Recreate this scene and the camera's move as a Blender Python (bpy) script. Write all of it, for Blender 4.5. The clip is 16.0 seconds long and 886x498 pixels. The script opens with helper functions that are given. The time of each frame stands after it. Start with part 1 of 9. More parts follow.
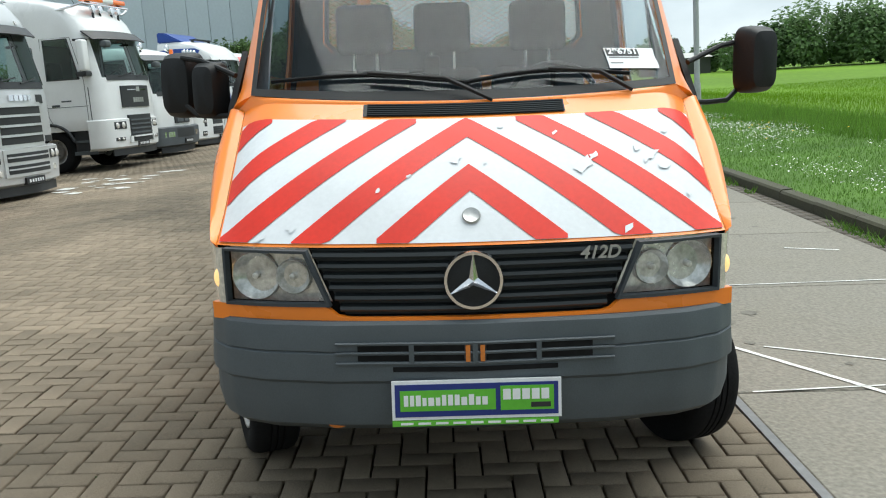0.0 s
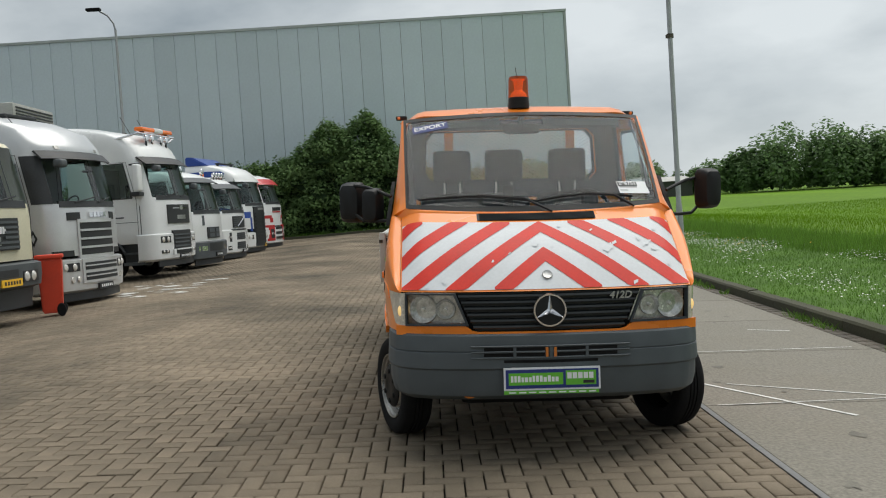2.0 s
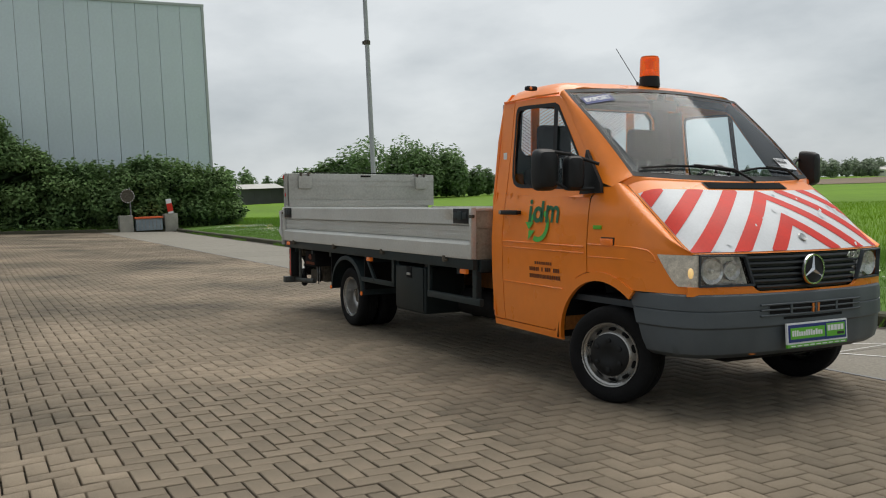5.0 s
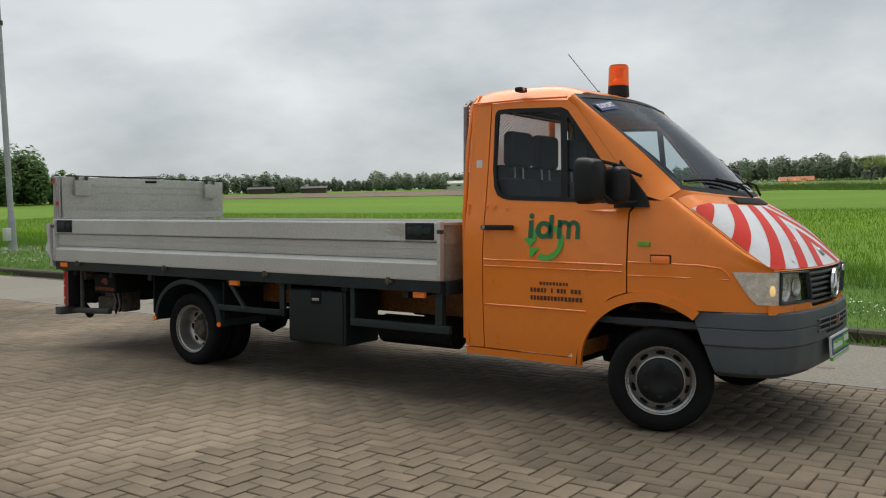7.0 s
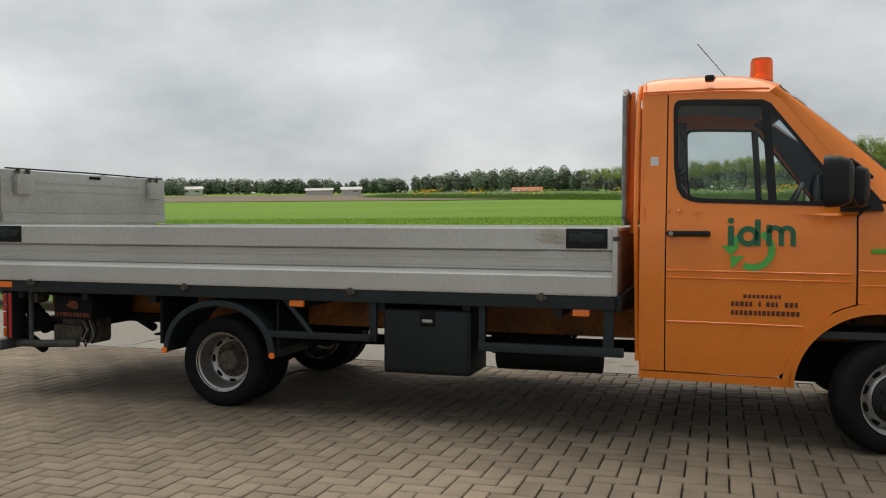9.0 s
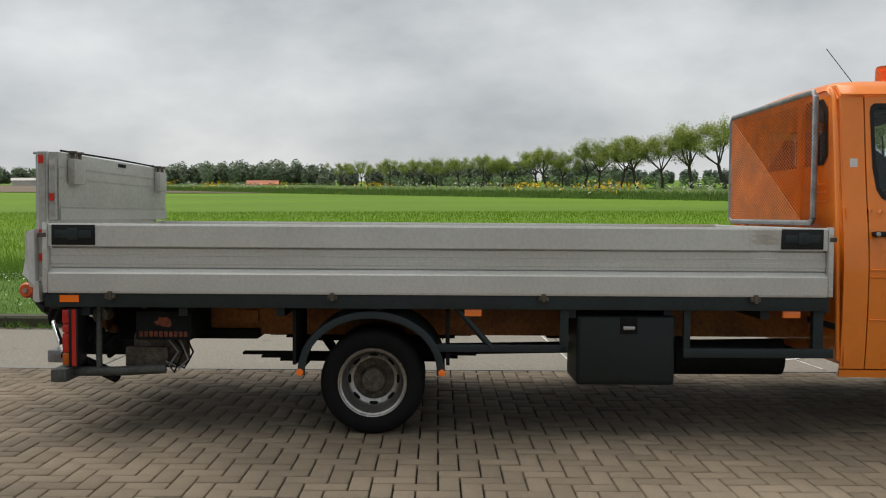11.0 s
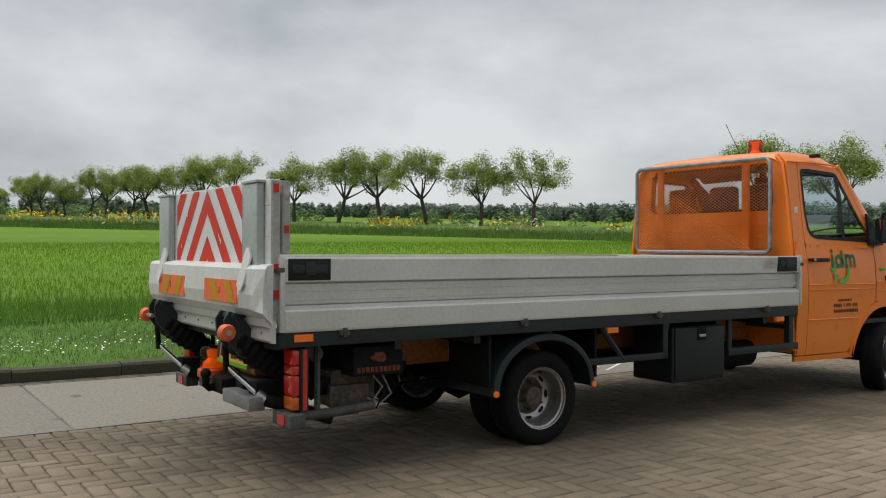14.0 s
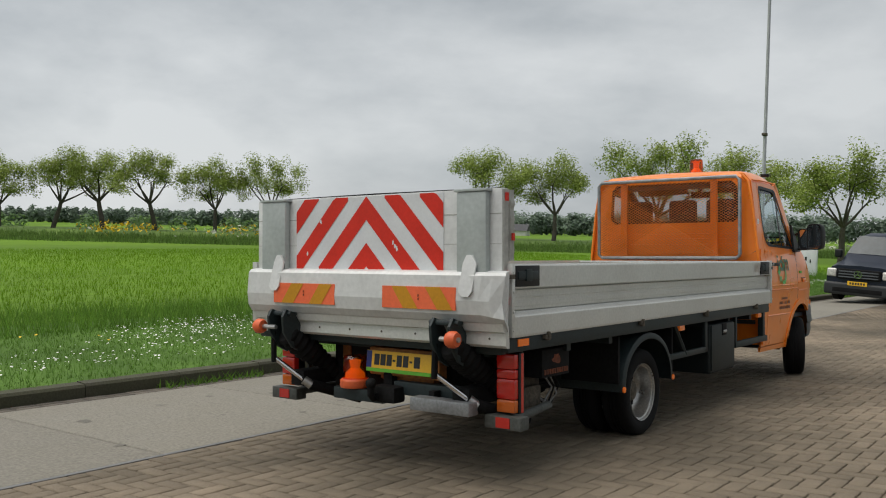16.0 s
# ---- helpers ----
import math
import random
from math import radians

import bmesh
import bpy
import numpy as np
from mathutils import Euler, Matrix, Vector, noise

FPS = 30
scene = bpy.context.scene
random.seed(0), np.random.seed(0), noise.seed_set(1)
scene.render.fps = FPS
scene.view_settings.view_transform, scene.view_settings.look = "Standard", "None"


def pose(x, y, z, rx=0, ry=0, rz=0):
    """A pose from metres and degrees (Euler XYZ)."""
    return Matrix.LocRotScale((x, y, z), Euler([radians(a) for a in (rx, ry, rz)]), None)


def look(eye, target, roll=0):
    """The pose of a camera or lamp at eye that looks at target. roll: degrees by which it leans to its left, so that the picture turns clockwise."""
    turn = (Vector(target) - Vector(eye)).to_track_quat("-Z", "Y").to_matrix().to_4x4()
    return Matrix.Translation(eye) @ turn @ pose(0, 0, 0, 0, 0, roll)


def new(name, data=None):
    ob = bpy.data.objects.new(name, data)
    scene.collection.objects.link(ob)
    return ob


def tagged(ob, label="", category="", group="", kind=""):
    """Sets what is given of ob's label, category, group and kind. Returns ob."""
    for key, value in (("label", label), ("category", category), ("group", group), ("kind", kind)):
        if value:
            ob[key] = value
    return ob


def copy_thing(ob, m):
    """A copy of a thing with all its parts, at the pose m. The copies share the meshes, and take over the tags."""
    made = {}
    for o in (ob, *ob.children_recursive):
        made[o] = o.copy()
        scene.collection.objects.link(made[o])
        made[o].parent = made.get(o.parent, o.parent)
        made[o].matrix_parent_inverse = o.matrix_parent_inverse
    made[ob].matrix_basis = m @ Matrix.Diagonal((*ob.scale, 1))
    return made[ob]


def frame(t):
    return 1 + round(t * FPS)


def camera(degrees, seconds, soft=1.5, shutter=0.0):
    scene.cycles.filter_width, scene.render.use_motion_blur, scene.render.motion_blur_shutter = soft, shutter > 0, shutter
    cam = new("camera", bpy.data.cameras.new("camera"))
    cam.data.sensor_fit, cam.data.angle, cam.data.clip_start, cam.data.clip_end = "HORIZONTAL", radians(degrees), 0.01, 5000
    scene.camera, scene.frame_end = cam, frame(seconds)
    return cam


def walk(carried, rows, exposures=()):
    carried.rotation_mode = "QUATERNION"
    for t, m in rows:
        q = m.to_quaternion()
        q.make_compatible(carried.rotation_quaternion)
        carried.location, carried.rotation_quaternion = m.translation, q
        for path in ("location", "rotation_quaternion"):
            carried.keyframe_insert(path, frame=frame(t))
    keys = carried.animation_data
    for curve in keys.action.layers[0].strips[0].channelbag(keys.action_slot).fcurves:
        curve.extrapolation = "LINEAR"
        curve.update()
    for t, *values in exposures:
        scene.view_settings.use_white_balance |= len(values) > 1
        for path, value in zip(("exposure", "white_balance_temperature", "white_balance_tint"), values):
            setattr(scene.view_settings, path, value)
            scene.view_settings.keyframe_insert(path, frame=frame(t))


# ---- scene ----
cam = camera(53.5, 16.0, soft=1.1)
PATH = [
    (0, (-0.06, -0.127, 1.417), (-0.08, 1.841, 1.062), -4.0),
    (0.5, (-0.123, -0.797, 1.445), (-0.083, 1.195, 1.28), -3.4),
    (1, (-0.124, -1.442, 1.428), (-0.091, 0.555, 1.335), -3.6),
    (1.5, (-0.197, -1.981, 1.431), (-0.177, 0.017, 1.34), -3.7),
    (2, (-0.628, -2.29, 1.42), (-0.603, -0.293, 1.332), -3.7),
    (2.5, (-1.272, -2.312, 1.396), (-1.079, -0.323, 1.317), -3.5),
    (3, (-1.954, -2.304, 1.406), (-1.547, -0.347, 1.324), -3.2),
    (3.5, (-2.652, -2.138, 1.39), (-2.092, -0.221, 1.299), -3.1),
    (4, (-3.372, -1.877, 1.381), (-2.679, -0.003, 1.286), -3.0),
    (4.2, (-3.618, -1.739, 1.37), (-2.901, 0.126, 1.269), -3.1),
    (6.3, (-5.515, 0.479, 1.43), (-4.055, 1.84, 1.307), -1.6),
    (6.5, (-5.636, 0.748, 1.443), (-4.123, 2.05, 1.321), -1.8),
    (7, (-5.881, 1.43, 1.495), (-4.241, 2.567, 1.357), -1.8),
    (7.5, (-6.082, 2.168, 1.504), (-4.345, 3.15, 1.359), -1.6),
    (8, (-6.216, 2.859, 1.513), (-4.394, 3.671, 1.372), -1.3),
    (8.5, (-6.207, 3.544, 1.515), (-4.342, 4.251, 1.371), -1.2),
    (9, (-6.181, 4.241, 1.51), (-4.278, 4.841, 1.374), -1.1),
    (9.5, (-6.13, 4.992, 1.506), (-4.189, 5.456, 1.37), -0.9),
    (10, (-6.126, 5.685, 1.525), (-4.16, 6.029, 1.393), -0.9),
    (10.2, (-6.115, 5.948, 1.531), (-4.14, 6.231, 1.39), -0.8),
    (12.3, (-6.038, 8.983, 1.573), (-4.114, 8.447, 1.461), 0.5),
    (12.5, (-5.983, 9.241, 1.573), (-4.08, 8.633, 1.47), 0.5),
    (13, (-5.807, 9.915, 1.547), (-3.966, 9.137, 1.457), 0.7),
    (13.5, (-5.602, 10.581, 1.536), (-3.84, 9.639, 1.455), 0.8),
    (14, (-5.365, 11.228, 1.552), (-3.705, 10.116, 1.475), 1.0),
    (14.5, (-5.012, 11.817, 1.554), (-3.453, 10.566, 1.479), 1.3),
    (15, (-4.622, 12.398, 1.548), (-3.177, 11.017, 1.481), 1.5),
    (15.5, (-4.134, 12.933, 1.516), (-2.807, 11.438, 1.462), 1.5),
    (16, (-3.624, 13.377, 1.499), (-2.412, 11.786, 1.452), 1.5),
]
EXPOSURES = [(0, 0.53, 6050, 3), (0.5, 0.40, 6200, 5), (1.0, 0.15, 6300, 6), (1.6, 0.0, 6350, 7), (2.4, -0.05, 6400, 8), (4, -0.04, 6450, 9), (7, -0.02, 6500, 10),
             (9, 0.0, 6650, 11), (10.5, 0.0, 6650, 11), (12.5, 0.0, 6550, 10), (16, -0.10, 6500, 10)]
walk(cam, [(t, look(eye, target, roll)) for t, eye, target, roll in PATH], EXPOSURES)

# ---- sky and sun ----
SUN_AZ, SUN_EL = 50.0, 68.0   # degrees: azimuth from +y towards +x
world = bpy.data.worlds.new("sky")
scene.world = world
world.use_nodes = True
wn, wl = world.node_tree.nodes, world.node_tree.links
wn.clear()
w_out = wn.new("ShaderNodeOutputWorld")
w_bg = wn.new("ShaderNodeBackground")
w_sky = wn.new("ShaderNodeTexSky")
w_sky.sky_type = "NISHITA"
w_sky.sun_disc = False
w_sky.sun_elevation = radians(SUN_EL)
w_sky.sun_rotation = radians(SUN_AZ)
w_tc = wn.new("ShaderNodeTexCoord")
w_map = wn.new("ShaderNodeMapping")
w_map.inputs["Scale"].default_value = (1.0, 1.0, 2.2)
w_map.inputs["Rotation"].default_value = (0.0, 0.0, radians(20))
w_n1 = wn.new("ShaderNodeTexNoise")
w_n1.inputs["Scale"].default_value = 1.35
w_n1.inputs["Detail"].default_value = 7.0
w_n1.inputs["Roughness"].default_value = 0.5
w_n1.inputs["Distortion"].default_value = 0.25
w_ramp = wn.new("ShaderNodeValToRGB")
w_ramp.color_ramp.elements[0].position = 0.37
w_ramp.color_ramp.elements[0].color = (0.33, 0.375, 0.41, 1)
w_ramp.color_ramp.elements[1].position = 0.63
w_ramp.color_ramp.elements[1].color = (0.84, 0.87, 0.88, 1)
w_mul = wn.new("ShaderNodeMix")
w_mul.data_type = "RGBA"
w_mul.blend_type = "MIX"
w_mul.inputs["Factor"].default_value = 0.92
w_sc = wn.new("ShaderNodeVectorMath")
w_sc.operation = "SCALE"
w_sc.inputs["Scale"].default_value = 0.1
wl.new(w_tc.outputs["Generated"], w_map.inputs["Vector"])
wl.new(w_map.outputs["Vector"], w_n1.inputs["Vector"])
w_n2 = wn.new("ShaderNodeTexNoise")
w_n2.inputs["Scale"].default_value = 5.5
w_n2.inputs["Detail"].default_value = 8.0
w_n2.inputs["Roughness"].default_value = 0.55
wl.new(w_map.outputs["Vector"], w_n2.inputs["Vector"])
w_add = wn.new("ShaderNodeMix")
w_add.inputs["Factor"].default_value = 0.26
wl.new(w_n1.outputs["Fac"], w_add.inputs["A"])
wl.new(w_n2.outputs["Fac"], w_add.inputs["B"])
wl.new(w_add.outputs["Result"], w_ramp.inputs["Fac"])
wl.new(w_sky.outputs["Color"], w_sc.inputs[0])
wl.new(w_sc.outputs["Vector"], w_mul.inputs["A"])
wl.new(w_ramp.outputs["Color"], w_mul.inputs["B"])
wl.new(w_mul.outputs["Result"], w_bg.inputs["Color"])
w_dot = wn.new("ShaderNodeVectorMath")
w_dot.operation = "DOT_PRODUCT"
w_dot.inputs[1].default_value = (math.sin(radians(SUN_AZ)), math.cos(radians(SUN_AZ)), 0.0)
w_side = wn.new("ShaderNodeMapRange")   # the cloud is thinner towards the sun
w_side.inputs["From Min"].default_value, w_side.inputs["From Max"].default_value = -1.0, 1.0
w_side.inputs["To Min"].default_value, w_side.inputs["To Max"].default_value = 0.82, 0.96
wl.new(w_tc.outputs["Generated"], w_dot.inputs[0])
wl.new(w_dot.outputs["Value"], w_side.inputs["Value"])
wl.new(w_side.outputs["Result"], w_bg.inputs["Strength"])
wl.new(w_bg.outputs["Background"], w_out.inputs["Surface"])
sun_data = bpy.data.lights.new("sun", "SUN")
sun_data.energy, sun_data.angle, sun_data.color = 2.85, radians(66), (1.0, 0.95, 0.88)
sun = new("sun", sun_data)
sun.matrix_world = look((0, 0, 0), (-math.sin(radians(SUN_AZ)) * math.cos(radians(SUN_EL)), -math.cos(radians(SUN_AZ)) * math.cos(radians(SUN_EL)), -math.sin(radians(SUN_EL))))


# ---- building blocks ----
def material(name, base, rough=0.5, metal=0.0, var=0.12, blotch=1.5, grain=45.0, bump=0.0, coat=0.0, spec=0.5, tint=None, island=0.0, single=0.0):
    """Surface with two scales of variation; tint: second colour that the blotches lead to; island, single: spread between pieces."""
    m = bpy.data.materials.new(name)
    m.use_nodes = True
    n, l = m.node_tree.nodes, m.node_tree.links
    b = n["Principled BSDF"]
    co = n.new("ShaderNodeTexCoord")
    big, fine = n.new("ShaderNodeTexNoise"), n.new("ShaderNodeTexNoise")
    big.inputs["Scale"].default_value, big.inputs["Detail"].default_value = blotch, 5.0
    fine.inputs["Scale"].default_value, fine.inputs["Detail"].default_value = grain, 3.0
    l.new(co.outputs["Object"], big.inputs["Vector"])
    l.new(co.outputs["Object"], fine.inputs["Vector"])
    dark = tuple(max(0.0, c * (1 - var)) for c in base)
    light = tint if tint else tuple(min(1.0, c * (1 + var)) for c in base)
    first = n.new("ShaderNodeMix")
    first.data_type = "RGBA"
    first.inputs["A"].default_value, first.inputs["B"].default_value = (*dark, 1), (*light, 1)
    wide = n.new("ShaderNodeMapRange")
    wide.inputs["From Min"].default_value, wide.inputs["From Max"].default_value = 0.3, 0.7
    l.new(big.outputs["Fac"], wide.inputs["Value"])
    l.new(wide.outputs["Result"], first.inputs["Factor"])
    value = n.new("ShaderNodeMapRange")
    value.inputs["From Min"].default_value, value.inputs["From Max"].default_value = 0.25, 0.75
    value.inputs["To Min"].default_value, value.inputs["To Max"].default_value = 1 - var * 0.8, 1 + var * 0.8
    l.new(fine.outputs["Fac"], value.inputs["Value"])
    out = value.outputs["Result"]
    for amount, node, socket in ((island, "ShaderNodeNewGeometry", "Random Per Island"), (single, "ShaderNodeObjectInfo", "Random")):
        if amount:
            src = n.new(node)
            rng = n.new("ShaderNodeMapRange")
            rng.inputs["To Min"].default_value, rng.inputs["To Max"].default_value = 1 - amount, 1 + amount
            l.new(src.outputs[socket], rng.inputs["Value"])
            mul = n.new("ShaderNodeMath")
            mul.operation = "MULTIPLY"
            l.new(out, mul.inputs[0])
            l.new(rng.outputs["Result"], mul.inputs[1])
            out = mul.outputs["Value"]
    scale = n.new("ShaderNodeVectorMath")
    scale.operation = "SCALE"
    l.new(first.outputs["Result"], scale.inputs[0])
    l.new(out, scale.inputs["Scale"])
    l.new(scale.outputs["Vector"], b.inputs["Base Color"])
    rr = n.new("ShaderNodeMapRange")
    rr.inputs["To Min"].default_value, rr.inputs["To Max"].default_value = max(0.02, rough - 0.12), min(1.0, rough + 0.12)
    l.new(big.outputs["Fac"], rr.inputs["Value"])
    l.new(rr.outputs["Result"], b.inputs["Roughness"])
    b.inputs["Metallic"].default_value = metal
    b.inputs["Specular IOR Level"].default_value = spec
    b.inputs["Coat Weight"].default_value = coat
    b.inputs["Coat Roughness"].default_value = 0.08
    if bump:
        bp = n.new("ShaderNodeBump")
        bp.inputs["Strength"].default_value, bp.inputs["Distance"].default_value = bump, 0.01
        l.new(fine.outputs["Fac"], bp.inputs["Height"])
        l.new(bp.outputs["Normal"], b.inputs["Normal"])
    return m


def glass(name, tint, gloss=0.06, clear=0.97):
    """Thin pane: clear or tinted, glossier at a slant."""
    m = bpy.data.materials.new(name)
    m.use_nodes = True
    n, l = m.node_tree.nodes, m.node_tree.links
    n.remove(n["Principled BSDF"])
    t, g, f, mix = n.new("ShaderNodeBsdfTransparent"), n.new("ShaderNodeBsdfGlossy"), n.new("ShaderNodeLayerWeight"), n.new("ShaderNodeMixShader")
    t.inputs["Color"].default_value = (*[c * clear for c in tint], 1)
    g.inputs["Roughness"].default_value = 0.06
    f.inputs["Blend"].default_value = 0.5
    p, r = n.new("ShaderNodeMath"), n.new("ShaderNodeMapRange")
    p.operation = "POWER"
    p.inputs[1].default_value = 5.0
    r.inputs["To Min"].default_value, r.inputs["To Max"].default_value = gloss, 0.95
    l.new(f.outputs["Facing"], p.inputs[0])
    l.new(p.outputs["Value"], r.inputs["Value"])
    l.new(r.outputs["Result"], mix.inputs[0])
    l.new(t.outputs[0], mix.inputs[1])
    l.new(g.outputs[0], mix.inputs[2])
    l.new(mix.outputs[0], n["Material Output"].inputs["Surface"])
    return m


def lamp_lens(name, base, power):
    """Coloured plastic lens with a little light of its own."""
    m = material(name, base, 0.18, var=0.12, grain=120, coat=0.6)
    b = m.node_tree.nodes["Principled BSDF"]
    b.inputs["Emission Color"].default_value = (*base, 1)
    b.inputs["Emission Strength"].default_value = power
    return m


def link(name, me, parent=None, label="", mats=(), smooth=True):
    for mt in mats:
        me.materials.append(mt)
    if smooth:
        me.polygons.foreach_set("use_smooth", [True] * len(me.polygons))
        me.set_sharp_from_angle(angle=radians(38))
    ob = new(name, me)
    if parent:
        ob.parent = parent
    if label:
        tagged(ob, label)
    return ob


def part(name, bm, mat, parent=None, label="", smooth=True, core=None):
    """core: a point that the faces of an open sheet turn away from."""
    bmesh.ops.recalc_face_normals(bm, faces=bm.faces)
    if core is not None:
        bm.normal_update()
        if sum(f.normal.dot(f.calc_center_median() - Vector(core)) * f.calc_area() for f in bm.faces) < 0:
            bmesh.ops.reverse_faces(bm, faces=bm.faces[:])
    me = bpy.data.meshes.new(name)
    bm.to_mesh(me)
    bm.free()
    return link(name, me, parent, label, (mat,) if not isinstance(mat, (list, tuple)) else mat, smooth)


def thing(name, m, label, category, group="", kind=""):
    ob = new(name)
    ob.matrix_basis = m
    return tagged(ob, label, category, group, kind)


def box(bm, a, b, bev=0.0, seg=2, m=None):
    lo, hi = [min(p) for p in zip(a, b)], [max(p) for p in zip(a, b)]
    got = bmesh.ops.create_cube(bm, size=1)["verts"]
    for v in got:
        v.co = Vector([lo[i] + (v.co[i] + 0.5) * (hi[i] - lo[i]) for i in range(3)])
        if m is not None:
            v.co = m @ v.co
    if bev:
        es = list({e for v in got for e in v.link_edges})
        bmesh.ops.bevel(bm, geom=es, offset=min(bev, 0.49 * min(hi[i] - lo[i] for i in range(3))), segments=seg, affect="EDGES", profile=0.6)
    return bm


def each(name, items, mat, parent, label="", bev=0.0):
    """One part for each box."""
    for a, b in items:
        part(name, box(bmesh.new(), a, b, bev), mat, parent, label)


def boxes(*items, bev=0.0):
    bm = bmesh.new()
    for a, b in items:
        box(bm, a, b, bev)
    return bm


def tube(bm, pts, r, seg=8, caps=True, r1=None):
    pts = [Vector(p) for p in pts]
    rings, side = [], None
    for i, p in enumerate(pts):
        d = (pts[min(i + 1, len(pts) - 1)] - pts[max(i - 1, 0)]).normalized()
        if side is None:
            side = d.orthogonal().normalized()
        side = (side - d * side.dot(d)).normalized()
        up = d.cross(side)
        rad = r if r1 is None else r + (r1 - r) * i / (len(pts) - 1)
        rings.append([bm.verts.new(p + (side * math.cos(2 * math.pi * k / seg) + up * math.sin(2 * math.pi * k / seg)) * rad) for k in range(seg)])
    for a, b in zip(rings, rings[1:]):
        for k in range(seg):
            bm.faces.new((a[k], a[(k + 1) % seg], b[(k + 1) % seg], b[k]))
    if caps:
        bm.faces.new(rings[0][::-1])
        bm.faces.new(rings[-1])
    return bm


def lathe(bm, prof, m, seg=40, close=False):
    """Profile of (radius, height) turned round the z axis of m."""
    rings = [[bm.verts.new(m @ Vector((r * math.cos(2 * math.pi * k / seg), r * math.sin(2 * math.pi * k / seg), h))) for k in range(seg)] if r > 1e-5 else [bm.verts.new(m @ Vector((0, 0, h)))] for r, h in prof]
    pairs = list(zip(rings, rings[1:])) + ([(rings[-1], rings[0])] if close else [])
    for a, b in pairs:
        for k in range(seg):
            j = (k + 1) % seg
            q = [a[k % len(a)], a[j % len(a)], b[j % len(b)], b[k % len(b)]]
            q = list(dict.fromkeys(q))
            if len(q) > 2:
                bm.faces.new(q)
    return bm


def prism(bm, pts, f0, f1):
    """Solid between two copies of an outline; f0 and f1 place a 2D point in space."""
    a, b = [bm.verts.new(f0(*p)) for p in pts], [bm.verts.new(f1(*p)) for p in pts]
    for i in range(len(pts)):
        j = (i + 1) % len(pts)
        bm.faces.new((a[i], a[j], b[j], b[i]))
    bm.faces.new(a[::-1])
    bm.faces.new(b)
    return bm


def resample(pts, n):
    pts = np.array(pts, float)
    d = np.r_[0, np.cumsum(np.linalg.norm(np.diff(pts, axis=0), axis=1))]
    return np.stack([np.interp(np.linspace(0, d[-1], n + 1), d, pts[:, k]) for k in range(pts.shape[1])], axis=1)


def grid(bm, rows):
    vs = [[bm.verts.new(p) for p in row] for row in rows]
    for a, b in zip(vs, vs[1:]):
        for k in range(len(a) - 1):
            bm.faces.new((a[k], a[k + 1], b[k + 1], b[k]))
    return bm


def ruled(bm, lower, upper, n, m, f):
    a, b = resample(lower, n), resample(upper, n)
    return grid(bm, [[f(*(a[i] + (b[i] - a[i]) * j / m)) for i in range(n + 1)] for j in range(m + 1)])


def ring(bm, inner, outer, n, m, f):
    """Band between two closed outlines with matching corners."""
    inner, outer = np.array(inner, float), np.array(outer, float)
    rows = []
    for j in range(m + 1):
        c = inner + (outer - inner) * j / m
        row = []
        for i in range(len(c)):
            for k in range(n):
                row.append(bm.verts.new(f(*(c[i] + (c[(i + 1) % len(c)] - c[i]) * k / n))))
        rows.append(row)
    for a, b in zip(rows, rows[1:]):
        for k in range(len(a)):
            j = (k + 1) % len(a)
            bm.faces.new((a[k], a[j], b[j], b[k]))
    return bm


def thicken(bm, t):
    bmesh.ops.recalc_face_normals(bm, faces=bm.faces)
    bmesh.ops.solidify(bm, geom=bm.faces[:], thickness=t)
    return bm


def lettering(text, size, m, depth=0.002, shear=0.0, bold=0.0):
    """Letters as a mesh in the xy plane of m, centred."""
    c = bpy.data.curves.new("letters", "FONT")
    c.body, c.size, c.extrude, c.align_x, c.align_y, c.shear, c.offset = text, size, depth, "CENTER", "CENTER", shear, bold
    ob = new("letters", c)
    me = bpy.data.meshes.new_from_object(ob.evaluated_get(bpy.context.evaluated_depsgraph_get()))
    bpy.data.objects.remove(ob)
    bm = bmesh.new()
    bm.from_mesh(me)
    bpy.data.meshes.remove(me)
    bmesh.ops.transform(bm, matrix=m, verts=bm.verts)
    return bm


def quads_mesh(name, v):
    """Mesh of separate quads or triangles from an array (n, corners, 3)."""
    v = np.asarray(v, np.float32)
    n, k = v.shape[:2]
    me = bpy.data.meshes.new(name)
    me.vertices.add(n * k)
    me.vertices.foreach_set("co", v.reshape(-1))
    me.loops.add(n * k)
    me.loops.foreach_set("vertex_index", np.arange(n * k, dtype=np.int32))
    me.polygons.add(n)
    me.polygons.foreach_set("loop_start", np.arange(0, n * k, k, dtype=np.int32))
    me.polygons.foreach_set("loop_total", np.full(n, k, np.int32))
    me.update()
    return me


def split(ob):
    """One object for each loose piece of a mesh."""
    bm = bmesh.new()
    bm.from_mesh(ob.data)
    left, groups = set(bm.faces), []
    while left:
        seed = left.pop()
        group, stack = [seed], [seed]
        while stack:
            for e in stack.pop().edges:
                for f in e.link_faces:
                    if f in left:
                        left.discard(f)
                        group.append(f)
                        stack.append(f)
        groups.append(group)
    groups.sort(key=lambda g: tuple(g[0].calc_center_median()))
    for k, group in enumerate(groups):
        order = list({v: None for f in group for v in f.verts})
        at = {v: i for i, v in enumerate(order)}
        me = bpy.data.meshes.new(ob.name.split(".")[0])
        me.from_pydata([v.co[:] for v in order], [], [[at[v] for v in f.verts] for f in group])
        me.materials.append(ob.data.materials[0])
        if k == 0:
            ob.data = me
        else:
            new(ob.name.split(".")[0], me).parent = ob.parent
    bm.free()


